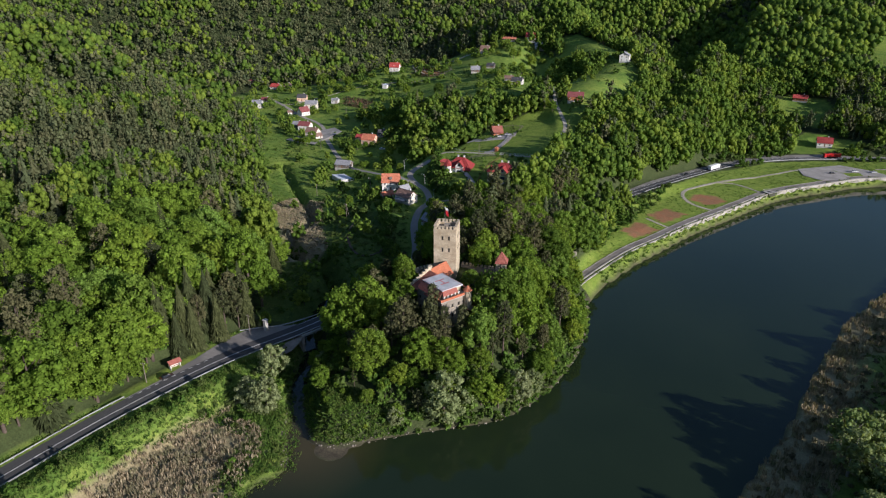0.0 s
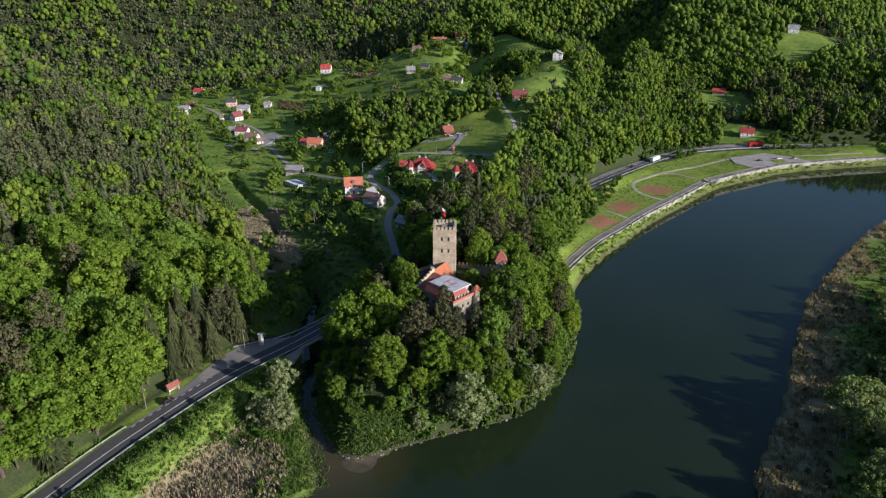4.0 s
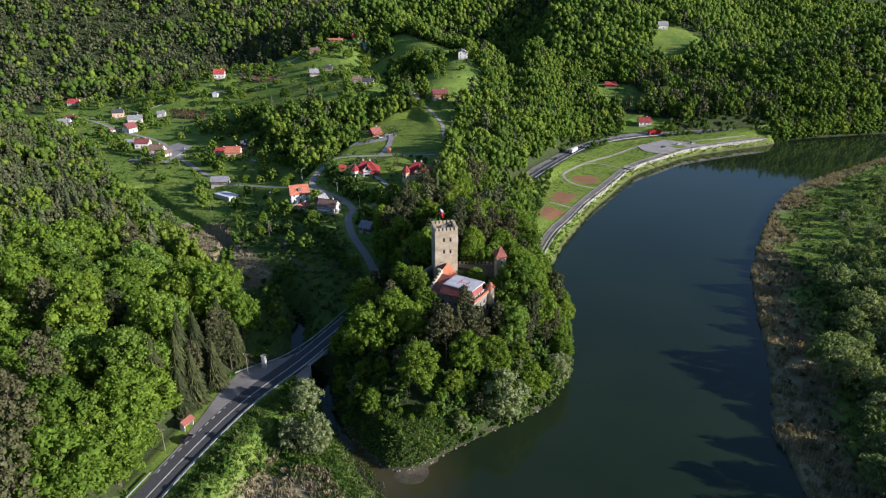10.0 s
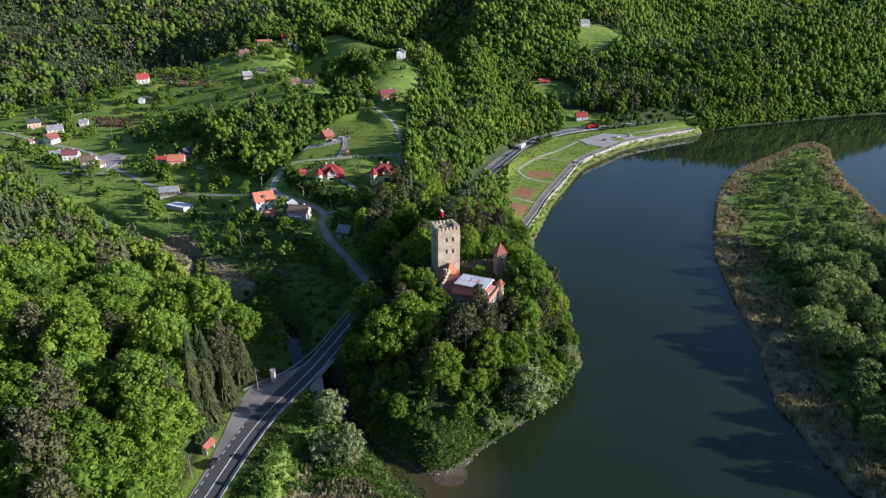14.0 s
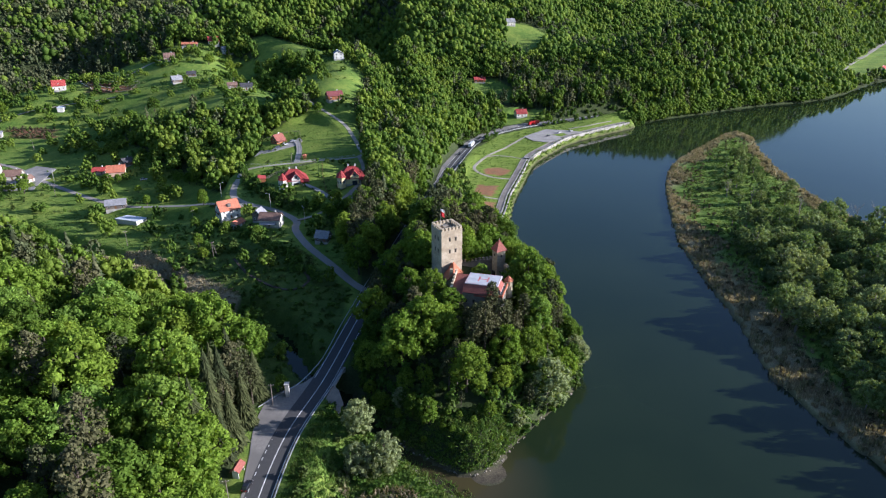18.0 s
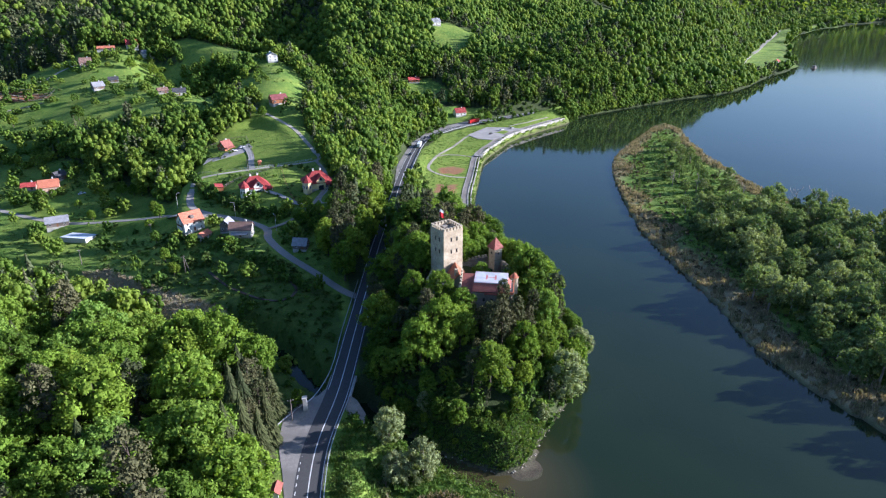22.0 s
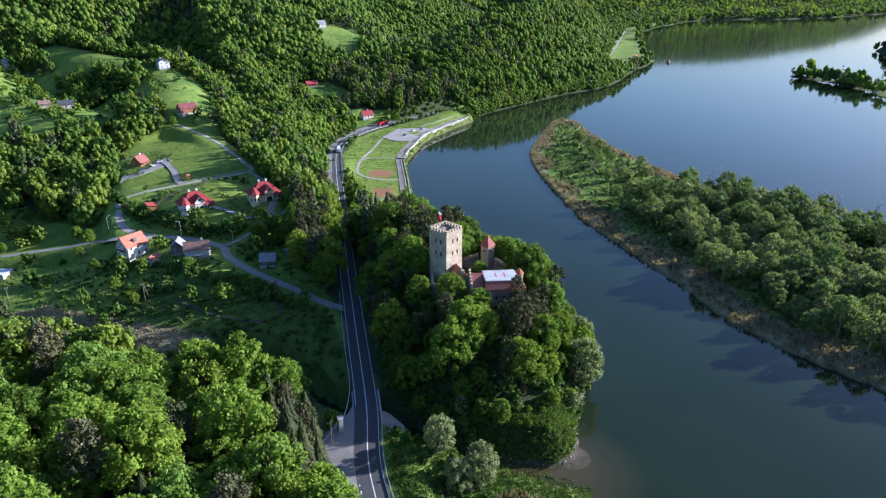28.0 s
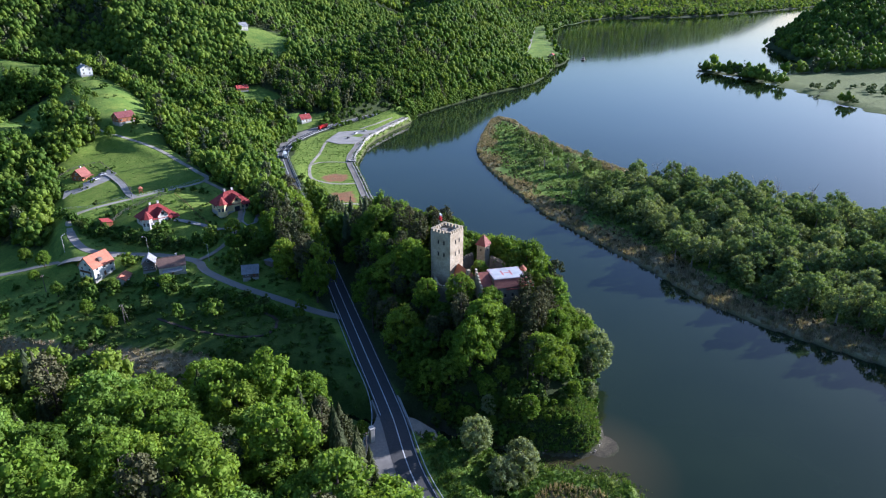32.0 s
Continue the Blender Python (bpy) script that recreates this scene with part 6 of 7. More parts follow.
tagged(new("quay_wall", ribbon("quay_wall", north, -4.0, -2.9, 0.55, M_QUAY, drop=3.5)), "broad weathered stone quay wall", "wall", kind="structure")
tagged(new("quay_terrace", ribbon("quay_terrace", north, -6.0, -4.0, 0.20, M_PAVING, drop=0.8)), "pale paved strip behind the quay wall", "pavement", kind="structure")
tagged(new("promenade_kerb", ribbon("promenade_kerb", prom, -9.75, -9.4, 0.28, M_QUAY)), "pale concrete kerb", "kerb", kind="structure")
sluice = tagged(new("sluice_house"), "low dark concrete sluice with a railing on the quay", "sluice")
sluice.matrix_basis = pose(90.2, 263.5, 5.7, 0, 0, 56)
part("housing", box(-3.2, 3.2, -2.6, 2.6, -1.5, 0.9, bev=0.12), M_DRAIN, sluice)
part("cover_slab", box(-3.4, 3.4, -2.8, 2.8, 0.9, 1.1, bev=0.03), M_QUAY, sluice)
part("hatch", box(-1.2, 1.2, -1.2, 1.2, 1.1, 1.22, bev=0.02), M_TYRE_DARK, sluice)
for yy in (-2.7, 2.7):
    for xx in (-3.2, -1.6, 0, 1.6, 3.2):
        part("railing_post", box(xx - 0.05, xx + 0.05, yy - 0.05, yy + 0.05, 1.1, 2.1), M_STEEL, sluice)
    part("handrail", box(-3.3, 3.3, yy - 0.05, yy + 0.05, 2.1, 2.18), M_STEEL, sluice)
lay = main[(main[:, 1] > -104) & (main[:, 1] < -34)]
ly = lay[:, 1]
tagged(new("lay_by", ribbon("lay_by", lay, -np.interp(ly, [-104, -90, -73, -60, -50, -44, -38, -34], [4.3, 4.8, 8.0, 12.2, 14.0, 10.5, 5.0, 4.3]), -4.0, 0.13, M_ASPHALT_OLD)),
       "worn pale asphalt lay-by beside the road", "pavement", kind="structure")
far_side = main[(main[:, 1] > 190) & (main[:, 0] < 200)]
tagged(new("service_strip", ribbon("service_strip", far_side, -np.interp(far_side[:, 1], [190, 230, 300, 360, 400, 425], [4.2, 7.5, 8.5, 12, 12, 8]), -4.0, 0.13, M_ASPHALT_OLD)),
       "pale gravelled strip beside the main road", "pavement", kind="structure")
PARKING = [(101, 337), (113, 351), (127, 364), (145, 360), (160, 352), (146, 338), (131, 324), (117, 315), (106, 321)]
slab_on("parking_area", PARKING, 0.4, M_PAVING, "pale gravel parking area by the lake")
slab_on("gravel_patch", [(-43.2, -38.5), (-41.0, -42), (-39.0, -50), (-40.5, -57), (-45.5, -60), (-47.6, -56), (-45.0, -46)], 0.3, M_GRAVEL, "bare gravel patch beside the bridge", z=6.6)
path("footpath", [(103, 336), (97, 330), (80, 302), (66, 281), (56, 266), (46, 244), (42, 230), (46, 218), (53, 211), (62, 208), (68, 207)], 2.2, M_TRACK, "light gravel footpath across the grass")
path("footpath", [(56, 266), (66, 271), (78, 266), (86, 262)], 2.0, M_TRACK, "light gravel footpath across the grass")
path("footpath", [(30.5, 60), (29.5, 66), (26, 72), (24, 80)], 2.0, M_TRACK, "light gravel footpath at the end of the quay")
path("footpath", [(35, 168.5), (42, 165.5), (50.5, 162.3)], 1.8, M_TRACK, "light gravel footpath between soil beds")
path("footpath", [(150, 366), (175, 377), (200, 392)], 2.0, M_TRACK, "light gravel footpath across the grass")
path("drive", [(-80, 182), (-81, 198), (-81.5, 212), (-84, 226), (-87, 234)], 3.6, M_PAVING, "grey paved drive to the log cabin")
slab_on("terrace", [(-112, 212), (-110, 221), (-95, 229), (-84, 238), (-81, 230), (-86, 222), (-98, 216)], 0.25, M_PAVING, "grey paved terrace by the log cabin")
path("drive", [(-70, 136), (-64, 131), (-57, 124), (-50, 113)], 3.0, M_PAVING, "curved grey paved villa drive")
slab_on("drive", [(-38, 128), (-31, 131), (-30, 124), (-36, 116), (-42, 112), (-43, 117)], 0.35, M_PAVING, "pink-grey paved villa forecourt")
path("drive", [(-99, 124), (-104, 122), (-110, 124), (-122, 132)], 5.0, M_LANE, "asphalt yard beside the white house")
slab_on("yard", [(-292, 207), (-289, 236), (-278, 256), (-258, 243), (-259, 220), (-256, 203), (-279, 204)], 0.3, M_PAVING, "pale gravel farmyard between the houses")
path("track", [(-296, 232), (-290, 240), (-283, 244), (-270, 238), (-258, 226)], 6.0, M_PAVING, "pale farm yard track")
path("track", [(-285, 236), (-276, 218), (-268, 205)], 3.0, M_PAVING, "pale farm track")
path("track", [(-400, 312), (-380, 345), (-350, 375), (-320, 392), (-290, 400), (-260, 404)], 2.6, M_TRACK, "grassy gravel track through the meadow")
path("track", [(-300, 455), (-275, 462), (-262, 478), (-245, 492)], 3.0, M_TRACK, "pale earth track through gardens")
path("track", [(-96, 60), (-86, 42), (-74, 30), (-64, 26), (-58, 32), (-62, 42)], 1.2, M_BARK, "trodden earth track in the shade")
dash_line = tagged(new("lane_marking"), "white dashed edge marking along the lay-by", "road line", kind="structure")
bank_ = main[(main[:, 1] > -104) & (main[:, 1] < -36)]
for i in range(0, len(bank_) - 1):
    p, q = offset_line(bank_, -3.45)[i], offset_line(bank_, -3.45)[i + 1]
    m_ = p + (q - p) * 0.5
    if i == 0:
        dash = part("dash", box(-0.75, 0.75, -0.12, 0.12, 0, 0.006), M_LINE, dash_line)
        dash_me = dash.data
    else:
        dash = new("dash", dash_me)
        dash.parent = dash_line
    dash.matrix_basis = pose(m_[0], m_[1], bank_[i, 2] + 0.154, 0, 0, math.degrees(math.atan2(q[1] - p[1], q[0] - p[0])))


def guard_rail(pts, label):
    """A steel beam on posts."""
    p = spline(pts, 2)
    t = tagged(new("guard_rail"), label, "guard rail", "road guard rails")
    beam = ribbon("beam", p, -0.09, 0.09, 0.85, M_STEEL, drop=0.34)
    o = new("beam", beam)
    o.parent = t
    me = None
    for q in p[::2]:
        if me is None:
            me = part("post", box(-0.06, 0.06, -0.06, 0.06, -0.6, 0.75), M_STEEL, t).data
            po = t.children[-1]
        else:
            po = new("post", me)
            po.parent = t
        po.matrix_basis = pose(q[0], q[1], q[2])


guard_rail([(-66.5, -50, 6.9), (-61, -44, 7.0), (-55, -38.5, 7.3), (-50.5, -30, 7.6), (-47, -20, 7.9), (-42.5, -1, 8.8), (-37, 20, 9.6), (-31, 42, 10.4)], "galvanised guard rail curving along the road edge")
mr = main[(main[:, 1] > -150) & (main[:, 1] < -26)]
r_ = offset_line(mr, 4.5)
guard_rail([(x, y, z) for (x, y), z in zip(r_[::4], mr[::4, 2])], "galvanised guard rail beside the main road")
ml = main[(main[:, 1] > -150) & (main[:, 1] < -96)]
l__ = offset_line(ml, -4.8)
guard_rail([(x, y, z) for (x, y), z in zip(l__[::4], ml[::4, 2])], "galvanised guard rail beside the main road")
mf = main[(main[:, 1] > 205) & (main[:, 0] < 150)]
f_ = offset_line(mf, 4.5)
guard_rail([(x, y, z) for (x, y), z in zip(f_[::4], mf[::4, 2])], "galvanised guard rail above the lakeside grass")

# bridge over the brook
br_ = tagged(new("road_bridge"), "low concrete road bridge over the brook", "bridge")
br_.matrix_basis = pose(-45.5, -33, 0, 0, 0, -16)
part("deck", box(-4.6, 4.6, -6, 6, 6.6, 7.45), M_CONCRETE, br_)
for yy in (-5.5, 5.5):
    part("abutment", box(-4.7, 4.7, yy - 0.6, yy + 0.6, -1.5, 6.6), M_CONCRETE, br_)

# ---- vehicles ----
def paint(name, c):
    m, n, l, b = material(name, 0.3, 0.0, 0.5)
    b.inputs["Base Color"].default_value = (*c, 1)
    b.inputs["Coat Weight"].default_value = 0.6
    return m


M_TYRE = surface("tyre_rubber", (0.02, 0.02, 0.02), (0.035, 0.035, 0.035), 5, 0.9)
M_RIM = surface("alloy", (0.45, 0.46, 0.47), (0.55, 0.56, 0.57), 5, 0.35, metal=0.8)
M_LAMP = surface("lamp_glass", (0.65, 0.65, 0.62), (0.75, 0.75, 0.72), 5, 0.2)
M_TAIL = surface("tail_lamp", (0.40, 0.02, 0.02), (0.5, 0.03, 0.03), 5, 0.3)


def wheel(t, x, y, r):
    w = part("wheel", cylinder(0, 0, -0.11, 0.11, r * 0.6, k=10), M_RIM, t)
    w.matrix_basis = pose(x, y, r, 90, 0, 0)
    bm = bmesh.new()
    tv, tf = [], []
    for i in range(14):
        a = 2 * math.pi * i / 14
        for rr, zz in ((r * 0.6, -0.1), (r, -0.09), (r, 0.09), (r * 0.6, 0.1)):
            tv.append((rr * math.cos(a), rr * math.sin(a), zz))
    for i in range(14):
        j = (i + 1) % 14
        for k in range(3):
            tf.append((4 * i + k, 4 * j + k, 4 * j + k + 1, 4 * i + k + 1))
    part("tyre", poly(tv, tf, bm), M_TYRE, w)


def car(x, y, rot, z, mat, label, L=4.4):
    t = tagged(new("car"), label, "car", "cars")
    t.matrix_basis = pose(x, y, z, 0, 0, rot)
    h = L / 2
    bm = prism([(-h, 0.35), (h, 0.35), (h, 0.75), (h - 0.9, 0.92), (-h + 0.25, 0.98), (-h, 0.8)], -0.88, 0.88)
    bmesh.ops.bevel(bm, geom=bm.edges[:], offset=0.06, segments=2, affect='EDGES')
    part("body", bm, mat, t)
    bm = prism([(-h + 0.35, 0.95), (h - 1.2, 0.92), (h - 1.95, 1.42), (-h + 0.95, 1.46)], -0.74, 0.74)
    bmesh.ops.bevel(bm, geom=bm.edges[:], offset=0.05, segments=1, affect='EDGES')
    part("windows", bm, M_GLASS, t)
    bm = prism([(-h + 0.95, 1.44), (h - 1.95, 1.41), (h - 2.0, 1.47), (-h + 1.0, 1.51)], -0.72, 0.72)
    part("roof", bm, mat, t)
    for sx in (-h + 0.8, h - 0.8):
        for sy in (-0.8, 0.8):
            wheel(t, sx, sy, 0.32)
    for sy in (-0.6, 0.6):
        part("headlight", box(h - 0.05, h + 0.02, sy - 0.18, sy + 0.18, 0.6, 0.74), M_LAMP, t)
        part("tail_light", box(-h - 0.02, -h + 0.05, sy - 0.2, sy + 0.2, 0.66, 0.84), M_TAIL, t)
    return t


def lorry(x, y, rot, z, cab, load, label):
    t = tagged(new("lorry"), label, "lorry", "lorries")
    t.matrix_basis = pose(x, y, z, 0, 0, rot)
    part("chassis", box(-6.5, 6.5, -0.6, 0.6, 0.5, 0.9), M_TYRE, t)
    c = part("cab", box(4.3, 6.5, -1.25, 1.25, 0.6, 3.4, bev=0.15), cab, t)
    part("windscreen", box(6.5, 6.54, -1.05, 1.05, 1.9, 2.9), M_GLASS, c)
    part("cargo_box", box(-6.5, 3.9, -1.27, 1.27, 0.95, 3.8, bev=0.06), load, t)
    for sx in (-5.6, -4.4, -3.2, 1.6, 5.4):
        for sy in (-1.1, 1.1):
            wheel(t, sx, sy, 0.5)
    return t


P_BLACK, P_WHITE, P_RED, P_BLUE, P_SILVER = (paint("black_paint", (0.012, 0.012, 0.014)), paint("white_paint", (0.72, 0.72, 0.72)), paint("red_paint", (0.5, 0.02, 0.02)),
                                             paint("blue_paint", (0.05, 0.11, 0.3)), paint("silver_paint", (0.42, 0.43, 0.45)))
car(-63.4, -86.3, 78, 7.17, P_BLACK, "black hatchback parked beside the bus shelter")
car(123.3, 337.5, 40, ground(123, 337) + 0.3, P_BLACK, "black car on the gravel parking area")
car(137.2, 350.2, 30, ground(137, 350) + 0.3, P_WHITE, "white car on the gravel parking area")
car(149.2, 355, 35, ground(149, 355) + 0.3, P_SILVER, "silver car on the gravel parking area")
car(-93, 226, 20, ground(-93, 226) + 0.3, P_WHITE, "white car on the cabin's paved drive")
car(-88, 231, 30, ground(-88, 231) + 0.3, P_SILVER, "silver car on the cabin's paved drive")
car(-91, 84, 85, ground(-91, 84) + 0.05, P_BLUE, "blue car in a farmhouse yard")
car(-288, 240, 10, ground(-288, 240) + 0.3, P_SILVER, "silver car in a village yard")
car(-185, 205, 25, ground(-185, 205) + 0.05, P_WHITE, "white van-like car on the grass by a house")


def on_road(y, off):
    i = int(np.argmin(np.abs(main[:, 1] - y)))
    p = offset_line(main, off)[i]
    d = main[min(i + 1, len(main) - 1)] - main[i - 1]
    return p[0], p[1], main[i, 2] + 0.16, math.degrees(math.atan2(d[1], d[0]))


x, y, z, r = on_road(300, 1.8)
lorry(x, y, r, z, P_WHITE, P_WHITE, "white lorry with a box body on the main road")
x, y, z, r = on_road(385, -1.8)
lorry(x, y, r + 180, z, P_RED, P_RED, "red lorry on the lakeside main road")
for yy, off, mt, lab in ((330, -1.8, P_BLACK, "dark car on the main road"), (268, -1.8, P_BLACK, "dark car heading along the main road"), (418, 1.8, P_WHITE, "white car on the lakeside main road")):
    x, y, z, r = on_road(yy, off)
    car(x, y, r + (180 if off < 0 else 0), z, mt, lab)

# ---- poles and lamps ----
def street_lamp(x, y, rot):
    t = tagged(new("street_lamp"), "pale concrete street lamp with a single arm", "street lamp", "street lamps")
    t.matrix_basis = pose(x, y, ground(x, y) - 0.2, 0, 0, rot)
    part("pole", cylinder(0, 0, -0.4, 8.4, 0.14, 0.08, 8), M_CONCRETE, t)
    part("arm", slab((0, -0.05, 8.4), (0, 0.05, 8.4), (1.6, 0.05, 8.9), (1.6, -0.05, 8.9), 0.1), M_STEEL, t)
    part("lamp_head", box(1.4, 2.1, -0.12, 0.12, 8.8, 8.96, bev=0.03), M_STEEL, t)


for x, y, r in ((-87, 117, 200), (-119, 141, 30), (-66, 94, 120), (-320, 262, 10), (-250, 220, 40)):
    street_lamp(x, y, r)


def utility_pole(x, y, rot, h=9.0, double=True):
    t = tagged(new("utility_pole"), "wooden utility pole with a crossarm and insulators", "utility pole", "utility poles")
    t.matrix_basis = pose(x, y, ground(x, y) - 0.2, 0, 0, rot)
    part("pole", cylinder(0, 0, -0.4, h, 0.16, 0.11, 8), M_TIMBER, t)
    if double:
        b2 = part("strut", cylinder(0, 0, -0.4, h * 1.02, 0.14, 0.1, 8), M_TIMBER, t)
        b2.matrix_basis = pose(1.8, 0, 0, 0, -11, 0)
    c = part("crossarm", box(-0.9, 0.9, -0.06, 0.06, h - 0.6, h - 0.45), M_TIMBER, t)
    for xx in (-0.8, 0, 0.8):
        part("insulator", cylinder(xx, 0, h - 0.45, h - 0.2, 0.05, 0.04, 6), M_WHITE, c)


for x, y, r in ((-107, 66, 20), (-67, -92, 10), (-62, -49, 0), (-130, 118, 30), (-160, 100, 40), (-236, 190, 20), (-300, 300, 0), (-82, 176, 0)):
    utility_pole(x, y, r, 8.5, double=(x, y) == (-107, 66))

# ---- fences ----
def fence(pts, label, mat, gap=3.0, h=1.2):
    p = np.array(spline(pts, gap))
    t = tagged(new("fence"), label, "fence", "garden fences")
    me = None
    zz = sample(gz, p[:, 0], p[:, 1])
    for (x, y), z in zip(p, zz):
        if me is None:
            me = part("post", box(-0.07, 0.07, -0.07, 0.07, -0.3, h), mat, t).data
            o = t.children[-1]
        else:
            o = new("post", me)
            o.parent = t
        o.matrix_basis = pose(float(x), float(y), float(z))
    for k in (0.45, h - 0.15):
        o = new("rail", ribbon("rail", np.c_[p, zz], -0.04, 0.04, k, mat, drop=0.12))
        o.parent = t


fence([(-78, 193), (-80, 215), (-83, 236), (-86, 254)], "dark timber fence between lawn and meadow", M_TIMBER)
fence([(-86, 254), (-98, 254), (-110, 248)], "dark timber fence round the cabin lawn", M_TIMBER)
fence([(-115, 197), (-86, 184), (-60, 187), (-43, 192)], "pale wire fence along the lane", M_STEEL, 4.0)
fence([(-62, 168), (-60, 145), (-56, 125), (-48, 112)], "brown timber fence between the villa gardens", M_WOOD)
fence([(-96, 158), (-88, 164), (-66, 170)], "dark slatted fence beside the villa", M_TIMBER, 1.5, 1.5)

# ---- island ----
rngi = np.random.default_rng(77)
ix, iy = scatter(71, (100, -120), (340, 370), 11.4)
isd = sample(gsd, ix, iy)
west = np.interp(iy, [-120, -40, 50, 100, 165, 240, 262, 320, 366], [128, 117, 132, 141, 163, 194, 210, 262, 318])
dens = np.clip((ix - west - np.interp(iy, [-120, 10, 60, 150, 250, 330], [4, 12, 22, 36, 34, 24])) / 12, 0, 1) * np.interp(iy, [-120, 70, 120, 200, 290, 320], [0.98, 0.9, 0.55, 0.42, 0.42, 0.0])
east_gap = (iy > 95) & (isd < 16)
ok = inside(ix, iy, ISLAND) & (isd > 2) & (rngi.random(len(ix)) < dens) & ~east_gap
for x, y in zip(ix[ok], iy[ok]):
    s = random.uniform(0.65, 1.15) * (1.02 if y > 110 else 1.38 if y > 30 else 1.45)
    tree("osier_tree", float(x), float(y), s, s * random.uniform(0.8, 1.15), "willows on the island")


def bare_tree(x, y, s, seed):
    q = random.Random(seed)
    t = tagged(new("dead_tree"), "bare grey dead tree with broken branches", "tree", "dead trees on the island")
    t.matrix_basis = pose(x, y, ground(x, y) - 0.2, 0, 0, q.uniform(0, 360))
    tv = [tube([(0, 0, -0.3), (0.2 * s, 0, 4 * s), (0.1, 0.3 * s, 8 * s), (0.3 * s, 0.2, 12 * s)], [0.3 * s, 0.22 * s, 0.14 * s, 0.04], 6)]
    o = new("trunk", mesh_from("trunk", *joined(tv), M_DEADWOOD))
    o.parent = t
    for i in range(9):
        a, z, r = q.uniform(0, 6.28), s * q.uniform(3.5, 10.5), s * q.uniform(1.2, 3.0)
        c_, s_ = math.cos(a), math.sin(a)
        tw2 = [tube([(0.1, 0.1, z), (0.5 * r * c_, 0.5 * r * s_, z + 0.5 * r), (r * c_, r * s_, z + 1.3 * r)], [0.10 * s, 0.06 * s, 0.02], 5)]
        for k in (0.5, 0.75):
            b_ = a + q.uniform(-1, 1)
            tw2.append(tube([(k * r * c_, k * r * s_, z + k * r), (k * r * c_ + 0.5 * r * math.cos(b_), k * r * s_ + 0.5 * r * math.sin(b_), z + k * r + 0.7 * r)], [0.05 * s, 0.015], 4))
        o = new("branch", mesh_from("branch", *joined(tw2), M_DEADWOOD))
        o.parent = t


for i, (x, y, s) in enumerate(((239.6, 91.6, 1.2), (246, 84, 1.25), (232, 104, 1.05), (224, 118, 0.95), (251, 76, 1.2), (262, 30, 1.2), (268, 20, 1.1), (275, 2, 1.2), (282, -12, 1.1), (205, 168, 0.8), (212, 150, 0.85))):
    bare_tree(x, y, s * 1.3, i)

# ---- reeds, shrubs, tall grass ----
def tuft(rng, blades, h, spread, lean=0.35, wd=0.05):
    v, f = [], []
    for i in range(blades):
        a, r = rng.uniform(0, 6.28), spread * math.sqrt(rng.random())
        x, y = r * math.cos(a), r * math.sin(a)
        hh = h * rng.uniform(0.6, 1.1)
        b_ = rng.uniform(0, 6.28)
        lx, ly = lean * hh * math.cos(b_) * rng.random(), lean * hh * math.sin(b_) * rng.random()
        c_ = rng.uniform(0, 3.14)
        wx_, wy_ = wd * math.cos(c_), wd * math.sin(c_)
        o = len(v)
        v += [(x - wx_, y - wy_, -0.1), (x + wx_, y + wy_, -0.1), (x + lx + wx_ * 0.7, y + ly + wy_ * 0.7, hh * 0.8), (x + lx * 1.5, y + ly * 1.5, hh), (x + lx - wx_ * 0.7, y + ly - wy_ * 0.7, hh * 0.8)]
        f.append((o, o + 1, o + 2, o + 3, o + 4))
    return np.array(v), f


rng = np.random.default_rng(9)
REEDS = [tuft(rng, 14, 1.0, 0.55, 0.4, 0.10) for i in range(4)]
GRASS = [tuft(rng, 12, 1.0, 0.9, 0.8, 0.14) for i in range(4)]
SHRUB = [crown_round(rng, 60, 0.15, 8, 0.55, 0.9, lump=(0.25, 0.42), core=0.7) for i in range(5)]
SHRUB_SMALL = [crown_round(rng, 26, 0.2, 4, 0.55, 0.9, lump=(0.3, 0.45), core=0.75) for i in range(5)]


def strew(name, seed, lo, hi, step, keep, protos, s, sz, mat, label, cat):
    x, y = scatter(seed, lo, hi, step)
    m = keep(x, y, np.random.default_rng(seed).random(len(x)))
    x, y = x[m], y[m]
    q = np.random.default_rng(seed + 1)
    if len(x):
        stuff_mesh(name, protos, x, y, sample(gz, x, y), q.uniform(*s, len(x)), q.uniform(*sz, len(x)), mat, seed, label, cat)


strew("island_reeds", 81, (110, -130), (330, 370), 1.9, lambda x, y, r: inside(x, y, ISLAND) & (sample(gsd, x, y) > 0.3) & (r < sstep(np.where(y < 95, 24, 15), np.where(y < 95, 11, 4), sample(gsd, x, y) + 8 * wav(x, y, 13)) * (0.45 + 0.4 * (wav(x, y, 6, 2.0) > -0.1))),
      REEDS, (1.2, 2.0), (1.3, 2.4), M_REED, "dry straw-coloured reeds along the island shore", "reeds")
strew("island_grass", 83, (110, -130), (330, 370), 2.7, lambda x, y, r: inside(x, y, ISLAND) & (sample(gsd, x, y) > np.where(y < 70, 18, 12)) & (r < 0.6), GRASS, (1.0, 2.2), (0.4, 0.9), M_GRASSBLADE, "lush green grass on the island", "grass")
strew("island_shrubs", 85, (120, -130), (330, 370), 7.0, lambda x, y, r: inside(x, y, ISLAND) & (sample(gsd, x, y) > np.where(y < 150, 24, 14)) & (r < 0.35 + 0.35 * (y < 90)), SHRUB, (2.0, 4.5), (2.0, 4.5), M_WILLOW_FAR, "low grey-green willow scrub on the island", "shrub")
